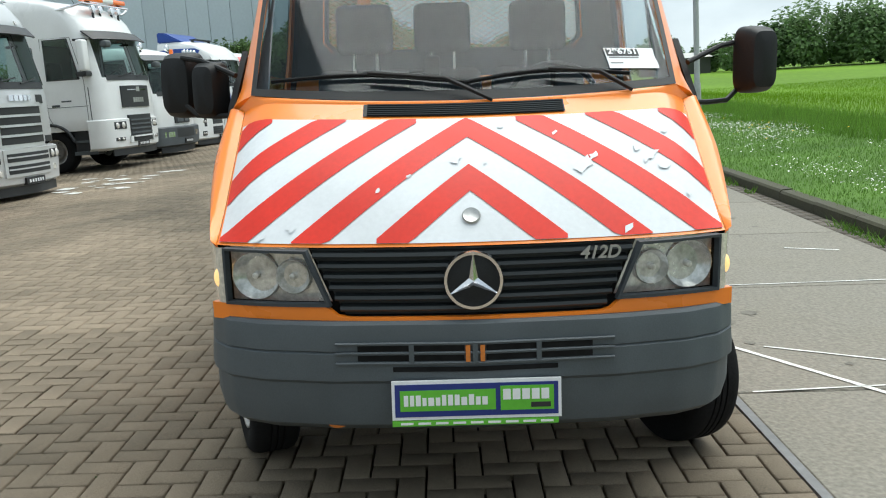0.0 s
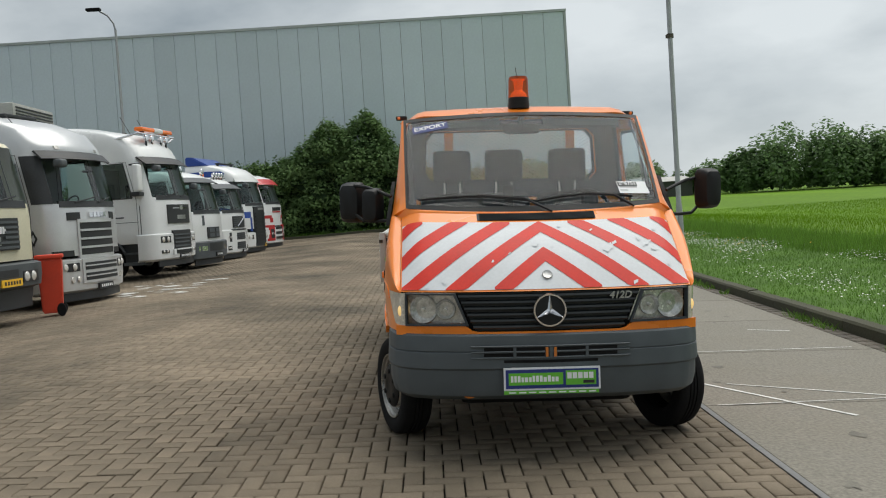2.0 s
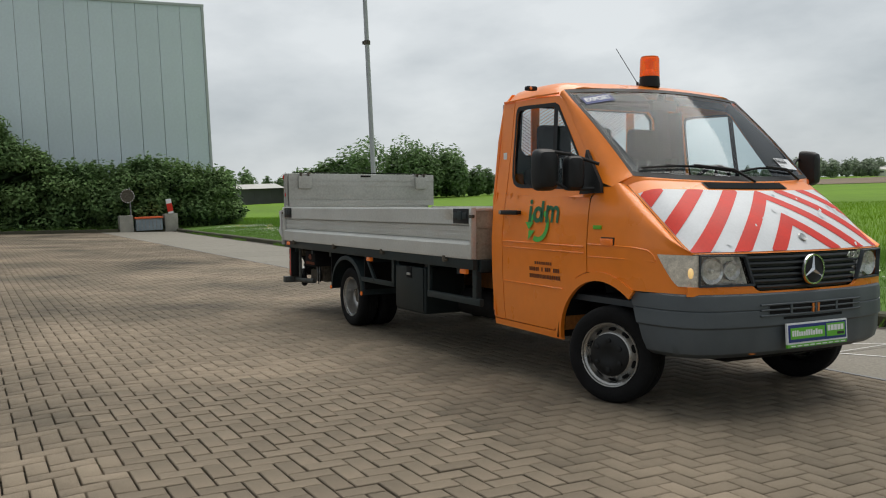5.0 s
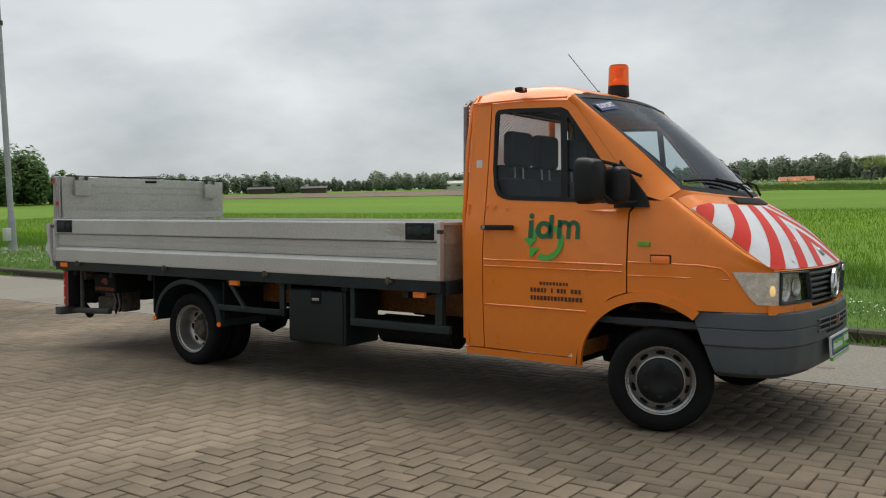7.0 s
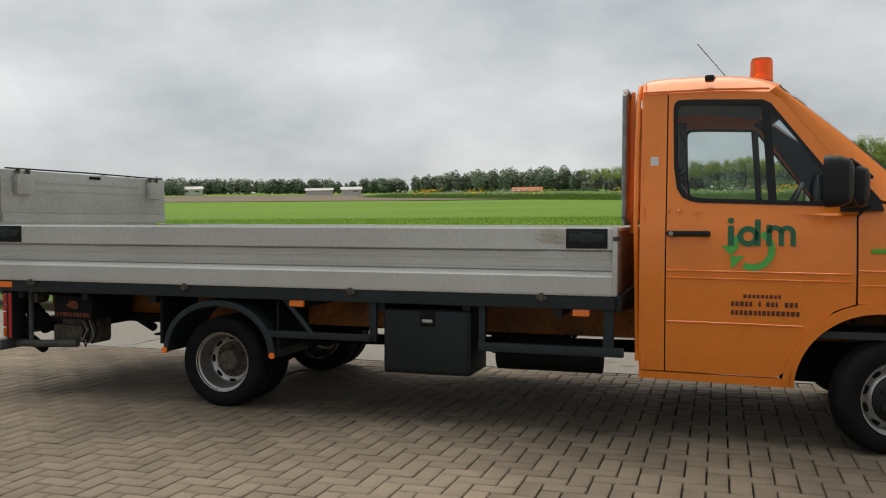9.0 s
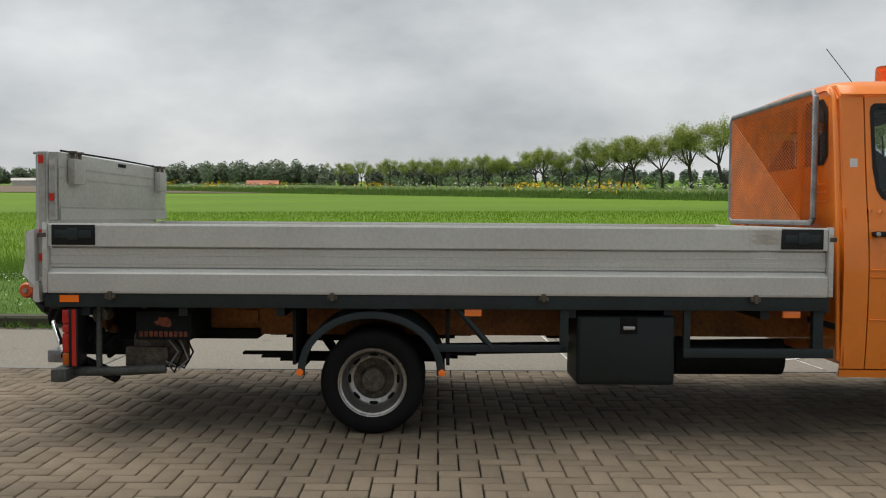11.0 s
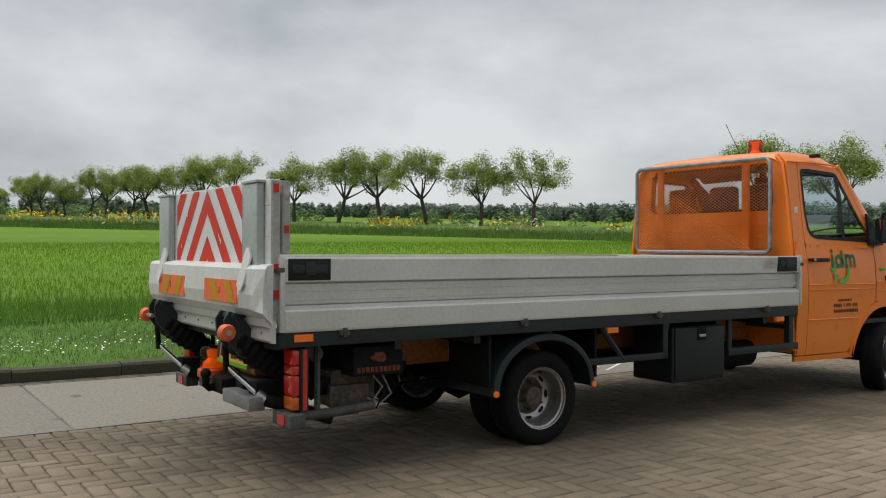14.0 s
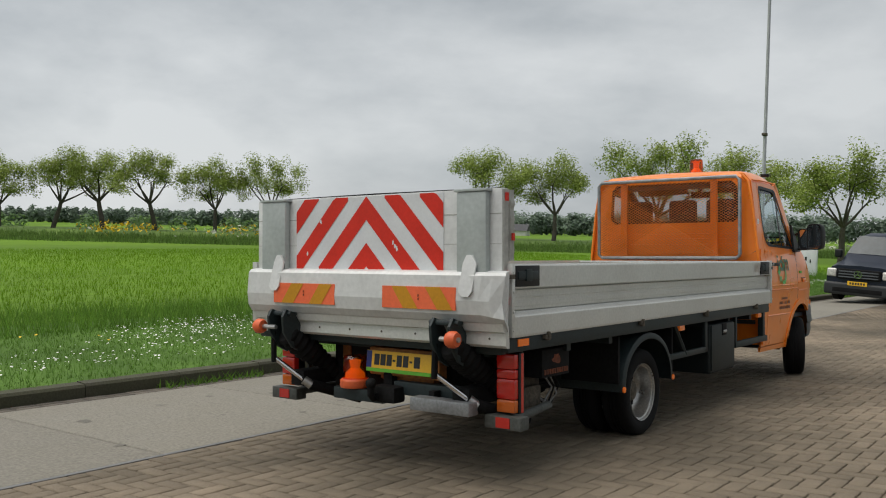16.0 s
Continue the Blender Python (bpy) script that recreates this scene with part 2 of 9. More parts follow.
# ---- materials ----
ORANGE = material("orange_paint", (0.93, 0.245, 0.020), 0.30, var=0.035, blotch=2.2, grain=14, coat=0.35)
ORANGE_WORN = material("worn_orange_paint", (0.62, 0.19, 0.03), 0.5, var=0.22, blotch=5, grain=60, bump=0.1)
CHASSIS_ORANGE = material("dusty_orange_chassis_paint", (0.33, 0.12, 0.025), 0.65, var=0.4, blotch=4, grain=40)
BUMPER_GREY = material("grey_bumper_plastic", (0.074, 0.088, 0.098), 0.5, var=0.14, blotch=3.5, grain=220, bump=0.06)
BLACK_PLASTIC = material("black_plastic", (0.012, 0.013, 0.014), 0.5, spec=0.3, var=0.25, grain=180, bump=0.05)
GRILLE_BLACK = material("grille_plastic", (0.018, 0.022, 0.024), 0.42, var=0.15, grain=120)
RUBBER = material("tyre_rubber", (0.008, 0.008, 0.0085), 0.85, spec=0.2, var=0.35, blotch=6, grain=90, bump=0.15)
RIM_STEEL = material("painted_rim_steel", (0.56, 0.56, 0.55), 0.30, 0.85, var=0.3, blotch=9, grain=70, tint=(0.45, 0.43, 0.40))
HUB_DIRTY = material("dirty_hub_steel", (0.10, 0.085, 0.065), 0.75, 0.2, var=0.5, blotch=18, grain=60, bump=0.2)
CHROME = material("chrome", (0.8, 0.8, 0.82), 0.12, 1.0, var=0.03)
ALLOY = material("anodised_alloy", (0.74, 0.75, 0.72), 0.36, 0.3, var=0.10, blotch=1.6, grain=55, tint=(0.56, 0.56, 0.53))
ALLOY_WORN = material("scratched_alloy", (0.54, 0.54, 0.51), 0.55, 0.25, var=0.16, blotch=2.2, grain=45, bump=0.08, tint=(0.38, 0.38, 0.35))
LIFT_WHITE = material("light_grey_lift_paint", (0.66, 0.67, 0.66), 0.42, 0.1, var=0.1, blotch=3, grain=35)
POST_GREY = material("grey_green_post_paint", (0.42, 0.46, 0.45), 0.45, 0.1, var=0.12, blotch=3, grain=35)
STUB_GREY = material("dirty_grey_steel", (0.075, 0.080, 0.074), 0.65, 0.2, var=0.35, blotch=9, grain=60, bump=0.1)
GALV = material("galvanised_tube", (0.26, 0.27, 0.28), 0.5, 0.6, var=0.25, blotch=12, grain=80)
FRAME_DARK = material("dark_green_grey_frame_paint", (0.019, 0.029, 0.031), 0.5, spec=0.35, var=0.22, blotch=3, grain=50)
BOX_BLACK = material("black_green_box_plastic", (0.010, 0.016, 0.017), 0.5, spec=0.35, var=0.2, blotch=3, grain=90, bump=0.05)
UNDERBODY = material("black_underbody", (0.008, 0.008, 0.0085), 0.8, spec=0.2, var=0.5, blotch=5, grain=40)
TRIM_GREY = material("interior_trim", (0.038, 0.046, 0.054), 0.6, var=0.15, grain=150)
HEADLINER = material("pale_grey_headlining", (0.15, 0.16, 0.165), 0.9, var=0.1, grain=150)
SEAT_CLOTH = material("seat_cloth", (0.026, 0.031, 0.036), 0.85, var=0.25, grain=240, bump=0.1)
SHEET_WHITE = material("white_reflective_sheet", (0.68, 0.70, 0.72), 0.45, var=0.05, blotch=5, grain=60, spec=0.3)
SHEET_RED = material("red_reflective_sheet", (0.64, 0.030, 0.016), 0.45, var=0.08, blotch=5, grain=60, spec=0.3)
PAINT_WHITE = material("white_paint", (0.76, 0.77, 0.78), 0.4, var=0.07, grain=40, coat=0.3)
SIGNAL_ORANGE = lamp_lens("orange_lens", (0.85, 0.17, 0.012), 0.12)
MARKER_LENS = lamp_lens("amber_marker_lens", (0.70, 0.16, 0.02), 0.18)
RED_LENS = lamp_lens("red_lens", (0.45, 0.015, 0.010), 0.05)
TAIL_AMBER = material("dark_amber_lens", (0.55, 0.11, 0.010), 0.18, var=0.1, grain=120, coat=0.6)
CLEAR_LENS = material("frosted_clear_lens", (0.66, 0.64, 0.60), 0.2, 0.15, var=0.3, blotch=14, grain=90, coat=0.8)
REFLECTOR = material("lamp_reflector", (0.80, 0.80, 0.78), 0.24, 0.55, var=0.30, blotch=16, grain=70)
SCREEN_GLASS = glass("windscreen_glass", (0.80, 0.90, 0.94), 0.036, 0.97)
SIDE_GLASS = glass("side_window_glass", (0.88, 0.94, 0.94), 0.045, 0.97)
LAMP_GLASS = glass("lamp_glass", (0.95, 0.96, 0.95), 0.04, 0.98)
INDICATOR_LENS = material("clear_indicator_lens", (0.66, 0.61, 0.52), 0.22, var=0.22, blotch=22, grain=120, coat=0.8)
BEACON_GLASS = glass("amber_beacon_glass", (1.0, 0.36, 0.03), 0.05, 0.97)
BEACON_CORE = lamp_lens("amber_lit_reflector", (0.80, 0.36, 0.10), 0.30)
MIRROR = material("mirror_glass", (0.85, 0.87, 0.88), 0.03, 1.0, var=0.02)
DECAL_GREEN = material("dark_green_decal", (0.012, 0.13, 0.05), 0.4, var=0.1, grain=60)
DECAL_LIGHT_GREEN = material("bright_green_decal", (0.07, 0.42, 0.06), 0.4, var=0.1, grain=60)
DECAL_BROWN = material("brown_decal", (0.10, 0.028, 0.01), 0.5, var=0.15, grain=60)
PLATE_YELLOW = material("yellow_plate", (0.86, 0.50, 0.03), 0.4, var=0.08, grain=60)
PLATE_BLUE = material("blue_plate", (0.015, 0.03, 0.19), 0.4, var=0.08, grain=60)
PLATE_GREEN = material("green_plate", (0.13, 0.46, 0.035), 0.4, var=0.08, grain=60)
PLATE_WHITE = material("white_plate", (0.78, 0.79, 0.80), 0.4, var=0.05, grain=60)
INK = material("black_ink", (0.02, 0.02, 0.022), 0.5, var=0.1)
FLUO_ORANGE = material("fluorescent_orange_sheet", (0.88, 0.16, 0.06), 0.45, var=0.08, grain=60)
FLUO_YELLOW = material("amber_yellow_sheet", (0.58, 0.27, 0.01), 0.4, var=0.1, grain=60)
POLY_ORANGE = material("orange_roller_plastic", (0.72, 0.13, 0.04), 0.5, var=0.12, grain=60)
WOOD_BOARD = material("weathered_ply", (0.30, 0.25, 0.19), 0.8, var=0.25, blotch=6, grain=60)
STEEL_PIN = material("steel", (0.45, 0.45, 0.44), 0.35, 0.8, var=0.2, grain=60)
CABLE_GREY = material("grey_cable", (0.2, 0.2, 0.2), 0.6, var=0.1)


# ---- the flatbed van ----
VAN = pose(-0.035, 0, -0.058, 0.556, 2.29, 0)
van = thing("flatbed_van", VAN, "orange single-cab flatbed van with grey alloy dropsides and tail lift", "van")


def half_width(y, z):
    w = float(np.interp(z, (0.34, 0.5, 0.75, 1.0, 1.2, 1.34, 1.63, 2.03, 2.10), (0.905, 0.925, 0.94, 0.945, 0.93, 0.905, 0.866, 0.825, 0.80)))
    return w - (0.10 * ((3.3 - y) / 0.55) ** 2.2 if y < 3.3 else 0.0)


def side(s, off=0.0):
    return lambda y, z: Vector((s * (half_width(y, z) + off), y, z))


def nose_y(x):
    q = abs(x) / 0.80
    return 2.565 + 0.10 * q ** 2 + 0.03 * q ** 6


def screen_point(q, v):
    """Windscreen: q from -1 to 1 across, v from 0 (base) to 1 (header)."""
    x = q * (0.80 + 0.02 * v)
    y = (3.10 + 0.15 * q * q) * (1 - v) + (3.86 + 0.09 * q * q) * v
    z = (1.405 + 0.035 * q * q) * (1 - v) + (2.085 - 0.03 * q * q) * v
    k = 0.014 * math.sin(math.pi * v)
    return Vector((x, y - k * 0.7, z + k * 0.7))


def bonnet_point(x, s, off=0.0):
    """Bonnet: x in metres, s from 0 (cowl) to 1 (grille)."""
    q = x / 0.82
    top = Vector((x, 3.085 + 0.15 * q * q, 1.395 + 0.022 * q * q))
    low = Vector((x, nose_y(x), 0.972))
    p = top.lerp(low, s)
    k = 0.034 * math.sin(math.pi * min(1, s ** 1.15)) * (1 - 0.55 * q ** 4)
    k -= 0.045 * max(0.0, (abs(x) - 0.70) / 0.13) ** 2 * (1 - s ** 4)
    return p + Vector((0, -0.62, 0.78)) * (k + off)


# cab skin
for s in (-1, 1):
    out, inn = side(s), side(s, -0.035)
    bm = bmesh.new()
    ruled(bm, [(4.555, 0.40), (4.70, 0.40)], [(4.555, 2.035), (4.70, 2.03)], 3, 24, out)
    part("corner_post", thicken(bm, 0.012), ORANGE, van)
    bm = bmesh.new()
    ruled(bm, [(3.84, 0.335), (4.70, 0.35)], [(3.86, 0.385), (4.70, 0.392)], 12, 2, out)
    part("sill", thicken(bm, 0.02), ORANGE, van)
    door = bmesh.new()
    ruled(door, [(4.547, 0.40), (3.93, 0.392), (3.845, 0.48), (3.77, 0.66), (3.64, 0.785), (3.535, 0.822)], [(4.547, 1.335), (3.535, 1.305)], 30, 16, side(s, 0.0))
    inner_w = [(4.36, 1.392), (4.415, 1.402), (4.458, 1.425), (4.487, 1.475), (4.505, 1.60), (4.512, 1.93), (4.505, 1.962), (4.485, 1.978), (4.40, 1.980), (4.03, 1.966), (3.985, 1.945), (3.55, 1.382), (3.552, 1.366)]
    outer_w = [(4.36, 1.330), (4.44, 1.332), (4.547, 1.335), (4.547, 1.45), (4.547, 1.60), (4.547, 1.93), (4.547, 1.99), (4.547, 2.03), (4.40, 2.03), (3.99, 2.018), (3.925, 1.975), (3.47, 1.41), (3.535, 1.305)]
    ring(door, inner_w, outer_w, 5, 2, out)
    bmesh.ops.remove_doubles(door, verts=door.verts, dist=0.004)
    door_ob = part("door", thicken(door, 0.012), ORANGE, van)
    bm = bmesh.new()
    for z0, y1 in ((0.992, 3.56), (0.950, 3.56), (0.695, 3.80)):
        tube(bm, [side(s, 0.001)(4.54 - (4.54 - y1) * k / 10, z0 - 0.006 * k / 10) for k in range(11)], 0.006, 6)
    part("crease", bm, ORANGE, door_ob)
    bm = bmesh.new()
    tube(bm, [side(s, 0.001)(y, z) for y, z in ((3.52, 1.005), (3.30, 1.003), (3.08, 0.998), (2.98, 0.985), (2.94, 0.955), (2.93, 0.93))], 0.006, 6)
    tube(bm, [side(s, 0.001)(y, z) for y, z in ((3.52, 0.925), (3.2, 0.925), (2.93, 0.92))], 0.005, 6)
    part("wing_crease", bm, ORANGE, van)
    bm = bmesh.new()
    inner_s = [(4.14 + (p[0] - 4.14) * 0.955, 1.66 + (p[1] - 1.66) * 0.935) for p in inner_w]
    ring(bm, inner_s, [(4.14 + (p[0] - 4.14) * 1.02, 1.66 + (p[1] - 1.66) * 1.03) for p in inner_w], 4, 1, side(s, 0.003))
    ruled(bm, [(3.99, 1.385), (3.945, 1.385)], [(4.035, 1.965), (3.985, 1.945)], 1, 8, side(s, 0.004))
    part("window_seal", bm, BLACK_PLASTIC, door_ob, core=(0, 4.1, 1.5))
    bm = bmesh.new()
    bm.faces.new([bm.verts.new(side(s, -0.012)(*p)) for p in inner_w])
    pane = part("window", bm, SIDE_GLASS, door_ob, "tinted side window pane", core=(0, 4.1, 1.5))
    pane.visible_shadow = False
    bm = bmesh.new()
    prism(bm, [(3.62, 1.33), (3.40, 1.335), (3.42, 1.40), (3.60, 1.62)], side(s, 0.006), side(s, 0.03))
    part("mirror_base", bm, BLACK_PLASTIC, door_ob)
    bm = bmesh.new()
    box(bm, (s * 0.955, 4.30, 1.188), (s * 0.985, 4.545, 1.222), 0.013)
    box(bm, (s * 0.925, 4.32, 1.192), (s * 0.96, 4.35, 1.218), 0.004)
    box(bm, (s * 0.925, 4.50, 1.192), (s * 0.96, 4.535, 1.218), 0.004)
    handle = part("door_handle", bm, BLACK_PLASTIC, door_ob, "black plastic door handle")
    bm = bmesh.new()
    lathe(bm, [(0.0, 0.004), (0.012, 0.004), (0.014, 0.0)], Matrix.Translation((s * 0.985, 4.52, 1.205)) @ pose(0, 0, 0, 0, 90 * s, 0), 12)
    part("lock", bm, STEEL_PIN, door_ob)
    bm = bmesh.new()
    ruled(bm, [(4.29, 1.165), (4.50, 1.165)], [(4.29, 1.255), (4.50, 1.255)], 6, 4, side(s, 0.002))
    for v in bm.verts:
        v.co.x -= s * 0.004
    part("handle_recess", bm, ORANGE_WORN, door_ob)
    # door inside
    bm = bmesh.new()
    ruled(bm, [(4.54, 0.42), (3.9, 0.42)], [(4.54, 1.36), (3.56, 1.33)], 8, 6, side(s, -0.06))
    part("door_trim", thicken(bm, 0.01), TRIM_GREY, door_ob)
    # wing
    bm = bmesh.new()
    ruled(bm, [(3.525, 0.822), (3.40, 0.832), (3.25, 0.80), (3.12, 0.737), (2.95, 0.737), (2.705, 0.737)], [(3.525, 1.30), (3.46, 1.375), (3.33, 1.372), (3.0, 1.118), (2.86, 1.028), (2.705, 0.966)], 26, 14, out)
    edge = resample([(3.33, 1.372), (3.0, 1.118), (2.86, 1.028), (2.705, 0.966)], 20)
    rows = []
    for j in range(6):
        row = []
        for i, (y, z) in enumerate(edge):
            a, b = Vector((s * half_width(y, z), y, z)), bonnet_point(s * 0.832, i / 20)
            lift_k = 0.018 * math.sin(math.pi * j / 5)
            row.append(a.lerp(b, j / 5) + Vector((s * lift_k, -lift_k * 0.5, lift_k)))
        rows.append(row)
    grid(bm, rows)
    bmesh.ops.remove_doubles(bm, verts=bm.verts, dist=0.006)
    part("wing", bm, ORANGE, van, core=(0, 3.4, 0.7))
    bm = bmesh.new()
    a0, a1 = radians(2), radians(128)
    arc = lambda r, n=20: [(3.40 + r * math.cos(a0 + (a1 - a0) * k / n), 0.335 + r * 0.985 * math.sin(a0 + (a1 - a0) * k / n)) for k in range(n + 1)]
    ruled(bm, arc(0.445), arc(0.505), 24, 2, side(s, 0.010))
    part("wheel_arch", thicken(bm, 0.03), ORANGE, van)
    bm = bmesh.new()
    ruled(bm, arc(0.47), arc(0.47), 20, 1, lambda y, z: Vector((s * 0.93, y, z)))
    vs = list(bm.verts)
    for v in vs[len(vs) // 2:]:
        v.co.x = s * 0.45
    part("arch_liner", bm, UNDERBODY, van)
    part("inner_wing", boxes(((s * 0.44, 2.80, 0.40), (s * 0.47, 4.0, 1.0)), ((s * 0.47, 3.84, 0.40), (s * 0.88, 3.87, 0.80)), ((s * 0.47, 2.86, 0.40), (s * 0.86, 2.89, 0.78))), CHASSIS_ORANGE, van)
    # windscreen pillar
    bm = bmesh.new()
    foot = resample([(3.33, 1.372), (3.47, 1.412), (3.925, 1.977), (3.99, 2.022)], 20)
    rows = []
    for j in range(5):
        row = []
        for i, (y, z) in enumerate(foot):
            e = screen_point(s, i / 20)
            p = Vector((s * half_width(y, z), y, z)).lerp(e, j / 4)
            bulge = 0.012 * math.sin(math.pi * j / 4)
            row.append(p + Vector((s * bulge, -bulge, bulge * 0.4)))
        rows.append(row)
    grid(bm, rows)
    part("windscreen_pillar", thicken(bm, 0.02), ORANGE, van)
    inward = Vector((-s * 0.034, 0.022, -0.020))
    lining = grid(bmesh.new(), [[a.lerp(b, u) + inward for a, b in zip(rows[0], rows[-1])] for u in np.linspace(-0.25, 1.30, 6)])
    part("pillar_lining", thicken(lining, 0.006), TRIM_GREY, van)
    # dark shell behind the panel gaps
    bm = bmesh.new()
    ruled(bm, [(2.80, 0.74), (3.12, 0.74), (3.3, 0.84), (3.53, 0.87), (3.8, 0.62), (3.9, 0.40), (4.69, 0.38)], [(2.80, 0.95), (3.12, 1.2), (3.3, 1.32), (3.45, 1.33), (3.7, 1.33), (3.9, 1.33), (4.69, 1.33)], 24, 6, side(s, -0.03))
    ruled(bm, [(4.50, 1.33), (4.69, 1.33)], [(4.50, 2.03), (4.69, 2.03)], 2, 8, side(s, -0.03))
    part("inner_shell", bm, TRIM_GREY, van)

# roof
bm = bmesh.new()
rows = []
for y, dz, inset in ((3.86, -0.078, 0.0), (3.93, -0.052, 0.0), (4.02, -0.028, 0), (4.12, -0.012, 0), (4.25, -0.002, 0), (4.40, 0.0, 0), (4.55, -0.004, 0), (4.66, -0.014, 0.0), (4.70, -0.03, 0.012), (4.72, -0.07, 0.03)):
    row = []
    for k in range(33):
        q = -1 + 2 * k / 32
        a = abs(q)
        x = (0.826 - inset) * q
        z = 2.163 - 0.028 * a ** 2 - 0.105 * max(0.0, (a - 0.80) / 0.20) ** 2.3
        row.append(Vector((x, y + (0.09 * q * q * max(0, 1 - (y - 3.86) / 0.3)), z + dz * (1 - 0.55 * a ** 6))))
    rows.append(row)
grid(bm, rows)
part("roof", thicken(bm, 0.012), ORANGE, van)
bm = bmesh.new()
grid(bm, [[Vector((x, y, z)) for x in np.linspace(-0.78, 0.78, 9)] for y, z in ((3.98, 2.03), (4.3, 2.075), (4.68, 2.07))])
part("headlining", bm, HEADLINER, van)
for s in (-1, 1):
    bm = bmesh.new()
    tube(bm, [Vector((s * 0.835, 3.99, 2.037)), Vector((s * 0.828, 4.02, 2.04)), Vector((s * 0.83, 4.3, 2.045)), Vector((s * 0.83, 4.69, 2.04))], 0.008, 6)
    part("rain_gutter", bm, ORANGE, van)

# rear wall with window
bm = bmesh.new()
wall = lambda x, z: Vector((x, 4.715 - 0.02 * (abs(x) / 0.83) ** 4, z))
win_r = [(-0.70, 1.69), (-0.65, 1.635), (0.62, 1.635), (0.67, 1.69), (0.655, 1.97), (0.60, 2.03), (-0.63, 2.03), (-0.685, 1.97)]
out_r = [(-0.90, 1.36), (-0.80, 1.30), (0.80, 1.30), (0.90, 1.36), (0.825, 2.03), (0.76, 2.105), (-0.76, 2.105), (-0.825, 2.03)]
ring(bm, win_r, out_r, 4, 3, wall)
bm.faces.new([bm.verts.new(wall(x, z)) for x, z in ((-0.93, 0.42), (0.93, 0.42), (0.915, 1.36), (0.80, 1.30), (-0.80, 1.30), (-0.915, 1.36))])
part("rear_wall", thicken(bm, 0.015), ORANGE, van)
bm = bmesh.new()
ring(bm, win_r, [(x * 0.97, max(z, 1.50)) for x, z in out_r], 4, 2, lambda x, z: wall(x, z) - Vector((0, 0.035, 0)))
part("rear_lining", thicken(bm, 0.01), TRIM_GREY, van)
bm = bmesh.new()
for s in (-1, 1):
    tube(bm, [(s * 0.905, 4.71, 0.45), (s * 0.90, 4.725, 1.30), (s * 0.85, 4.725, 1.75), (s * 0.80, 4.72, 2.03), (s * 0.745, 4.715, 2.085)], 0.014, 8)
for z in (1.405, 1.46, 1.51):
    tube(bm, [(-0.72, 4.722, z), (0.72, 4.722, z)], 0.006, 6)
part("rear_wall_rib", bm, ORANGE, van)
bm = bmesh.new()
ring(bm, [(x * 0.965, z + (0.012 if z < 1.7 else -0.012)) for x, z in win_r], [(x * 1.012, z + (-0.008 if z < 1.7 else 0.008)) for x, z in win_r], 4, 1, lambda x, z: wall(x, z) + Vector((0, 0.005, 0)))
part("rear_window_seal", bm, BLACK_PLASTIC, van, core=(0, 4.1, 1.4))
bm = bmesh.new()
bm.faces.new([bm.verts.new(wall(x, z) - Vector((0, 0.005, 0))) for x, z in win_r])
part("rear_window", bm, SIDE_GLASS, van, "cab rear window pane", core=(0, 4.1, 1.5)).visible_shadow = False

# windscreen
bm = bmesh.new()
grid(bm, [[screen_point(-1 + 2 * k / 24, v / 14) for k in range(25)] for v in range(15)])
part("windscreen", bm, SCREEN_GLASS, van, "large raked windscreen", core=(0, 4.1, 1.4)).visible_shadow = False
bm = bmesh.new()
corners = [(-1, 0), (-1, 0.5), (-1, 1), (0, 1), (1, 1), (1, 0.5), (1, 0), (0, 0)]
inset = [(-0.975, 0.04), (-0.978, 0.5), (-0.975, 0.955), (0, 0.962), (0.975, 0.955), (0.978, 0.5), (0.975, 0.04), (0, 0.05)]
ring(bm, inset, corners, 10, 1, lambda q, v: screen_point(q, v) + Vector((0, -0.003, 0.002)))
part("windscreen_seal", bm, BLACK_PLASTIC, van, core=(0, 4.1, 1.4))

# bonnet with its striped sheets
bm = bmesh.new()
grid(bm, [[bonnet_point(-0.83 + 1.66 * k / 40, j / 20) for k in range(41)] for j in range(21)])
bonnet = part("bonnet", bm, ORANGE, van, core=(0, 3.4, 0.9))
bm = bmesh.new()
rows = []
for j in range(5):
    rows.append([bonnet_point(0.83 * q, 0).lerp(screen_point(q, 0.0), j / 4) + Vector((0, -0.3, 1)) * 0.005 * math.sin(math.pi * j / 4) for q in np.linspace(-1, 1, 41)])
grid(bm, rows)
for s in (-1, 1):
    foot = Vector((s * half_width(3.33, 1.372), 3.33, 1.372))
    fan = [r[0 if s < 0 else -1] for r in rows]
    for a, b in zip(fan, fan[1:]):
        bm.faces.new([bm.verts.new(p) for p in (foot, a, b)])
bmesh.ops.remove_doubles(bm, verts=bm.verts, dist=0.001)
part("cowl", bm, ORANGE, van, core=(0, 3.6, 0.9))
S0, LEN = 0.145, 0.607

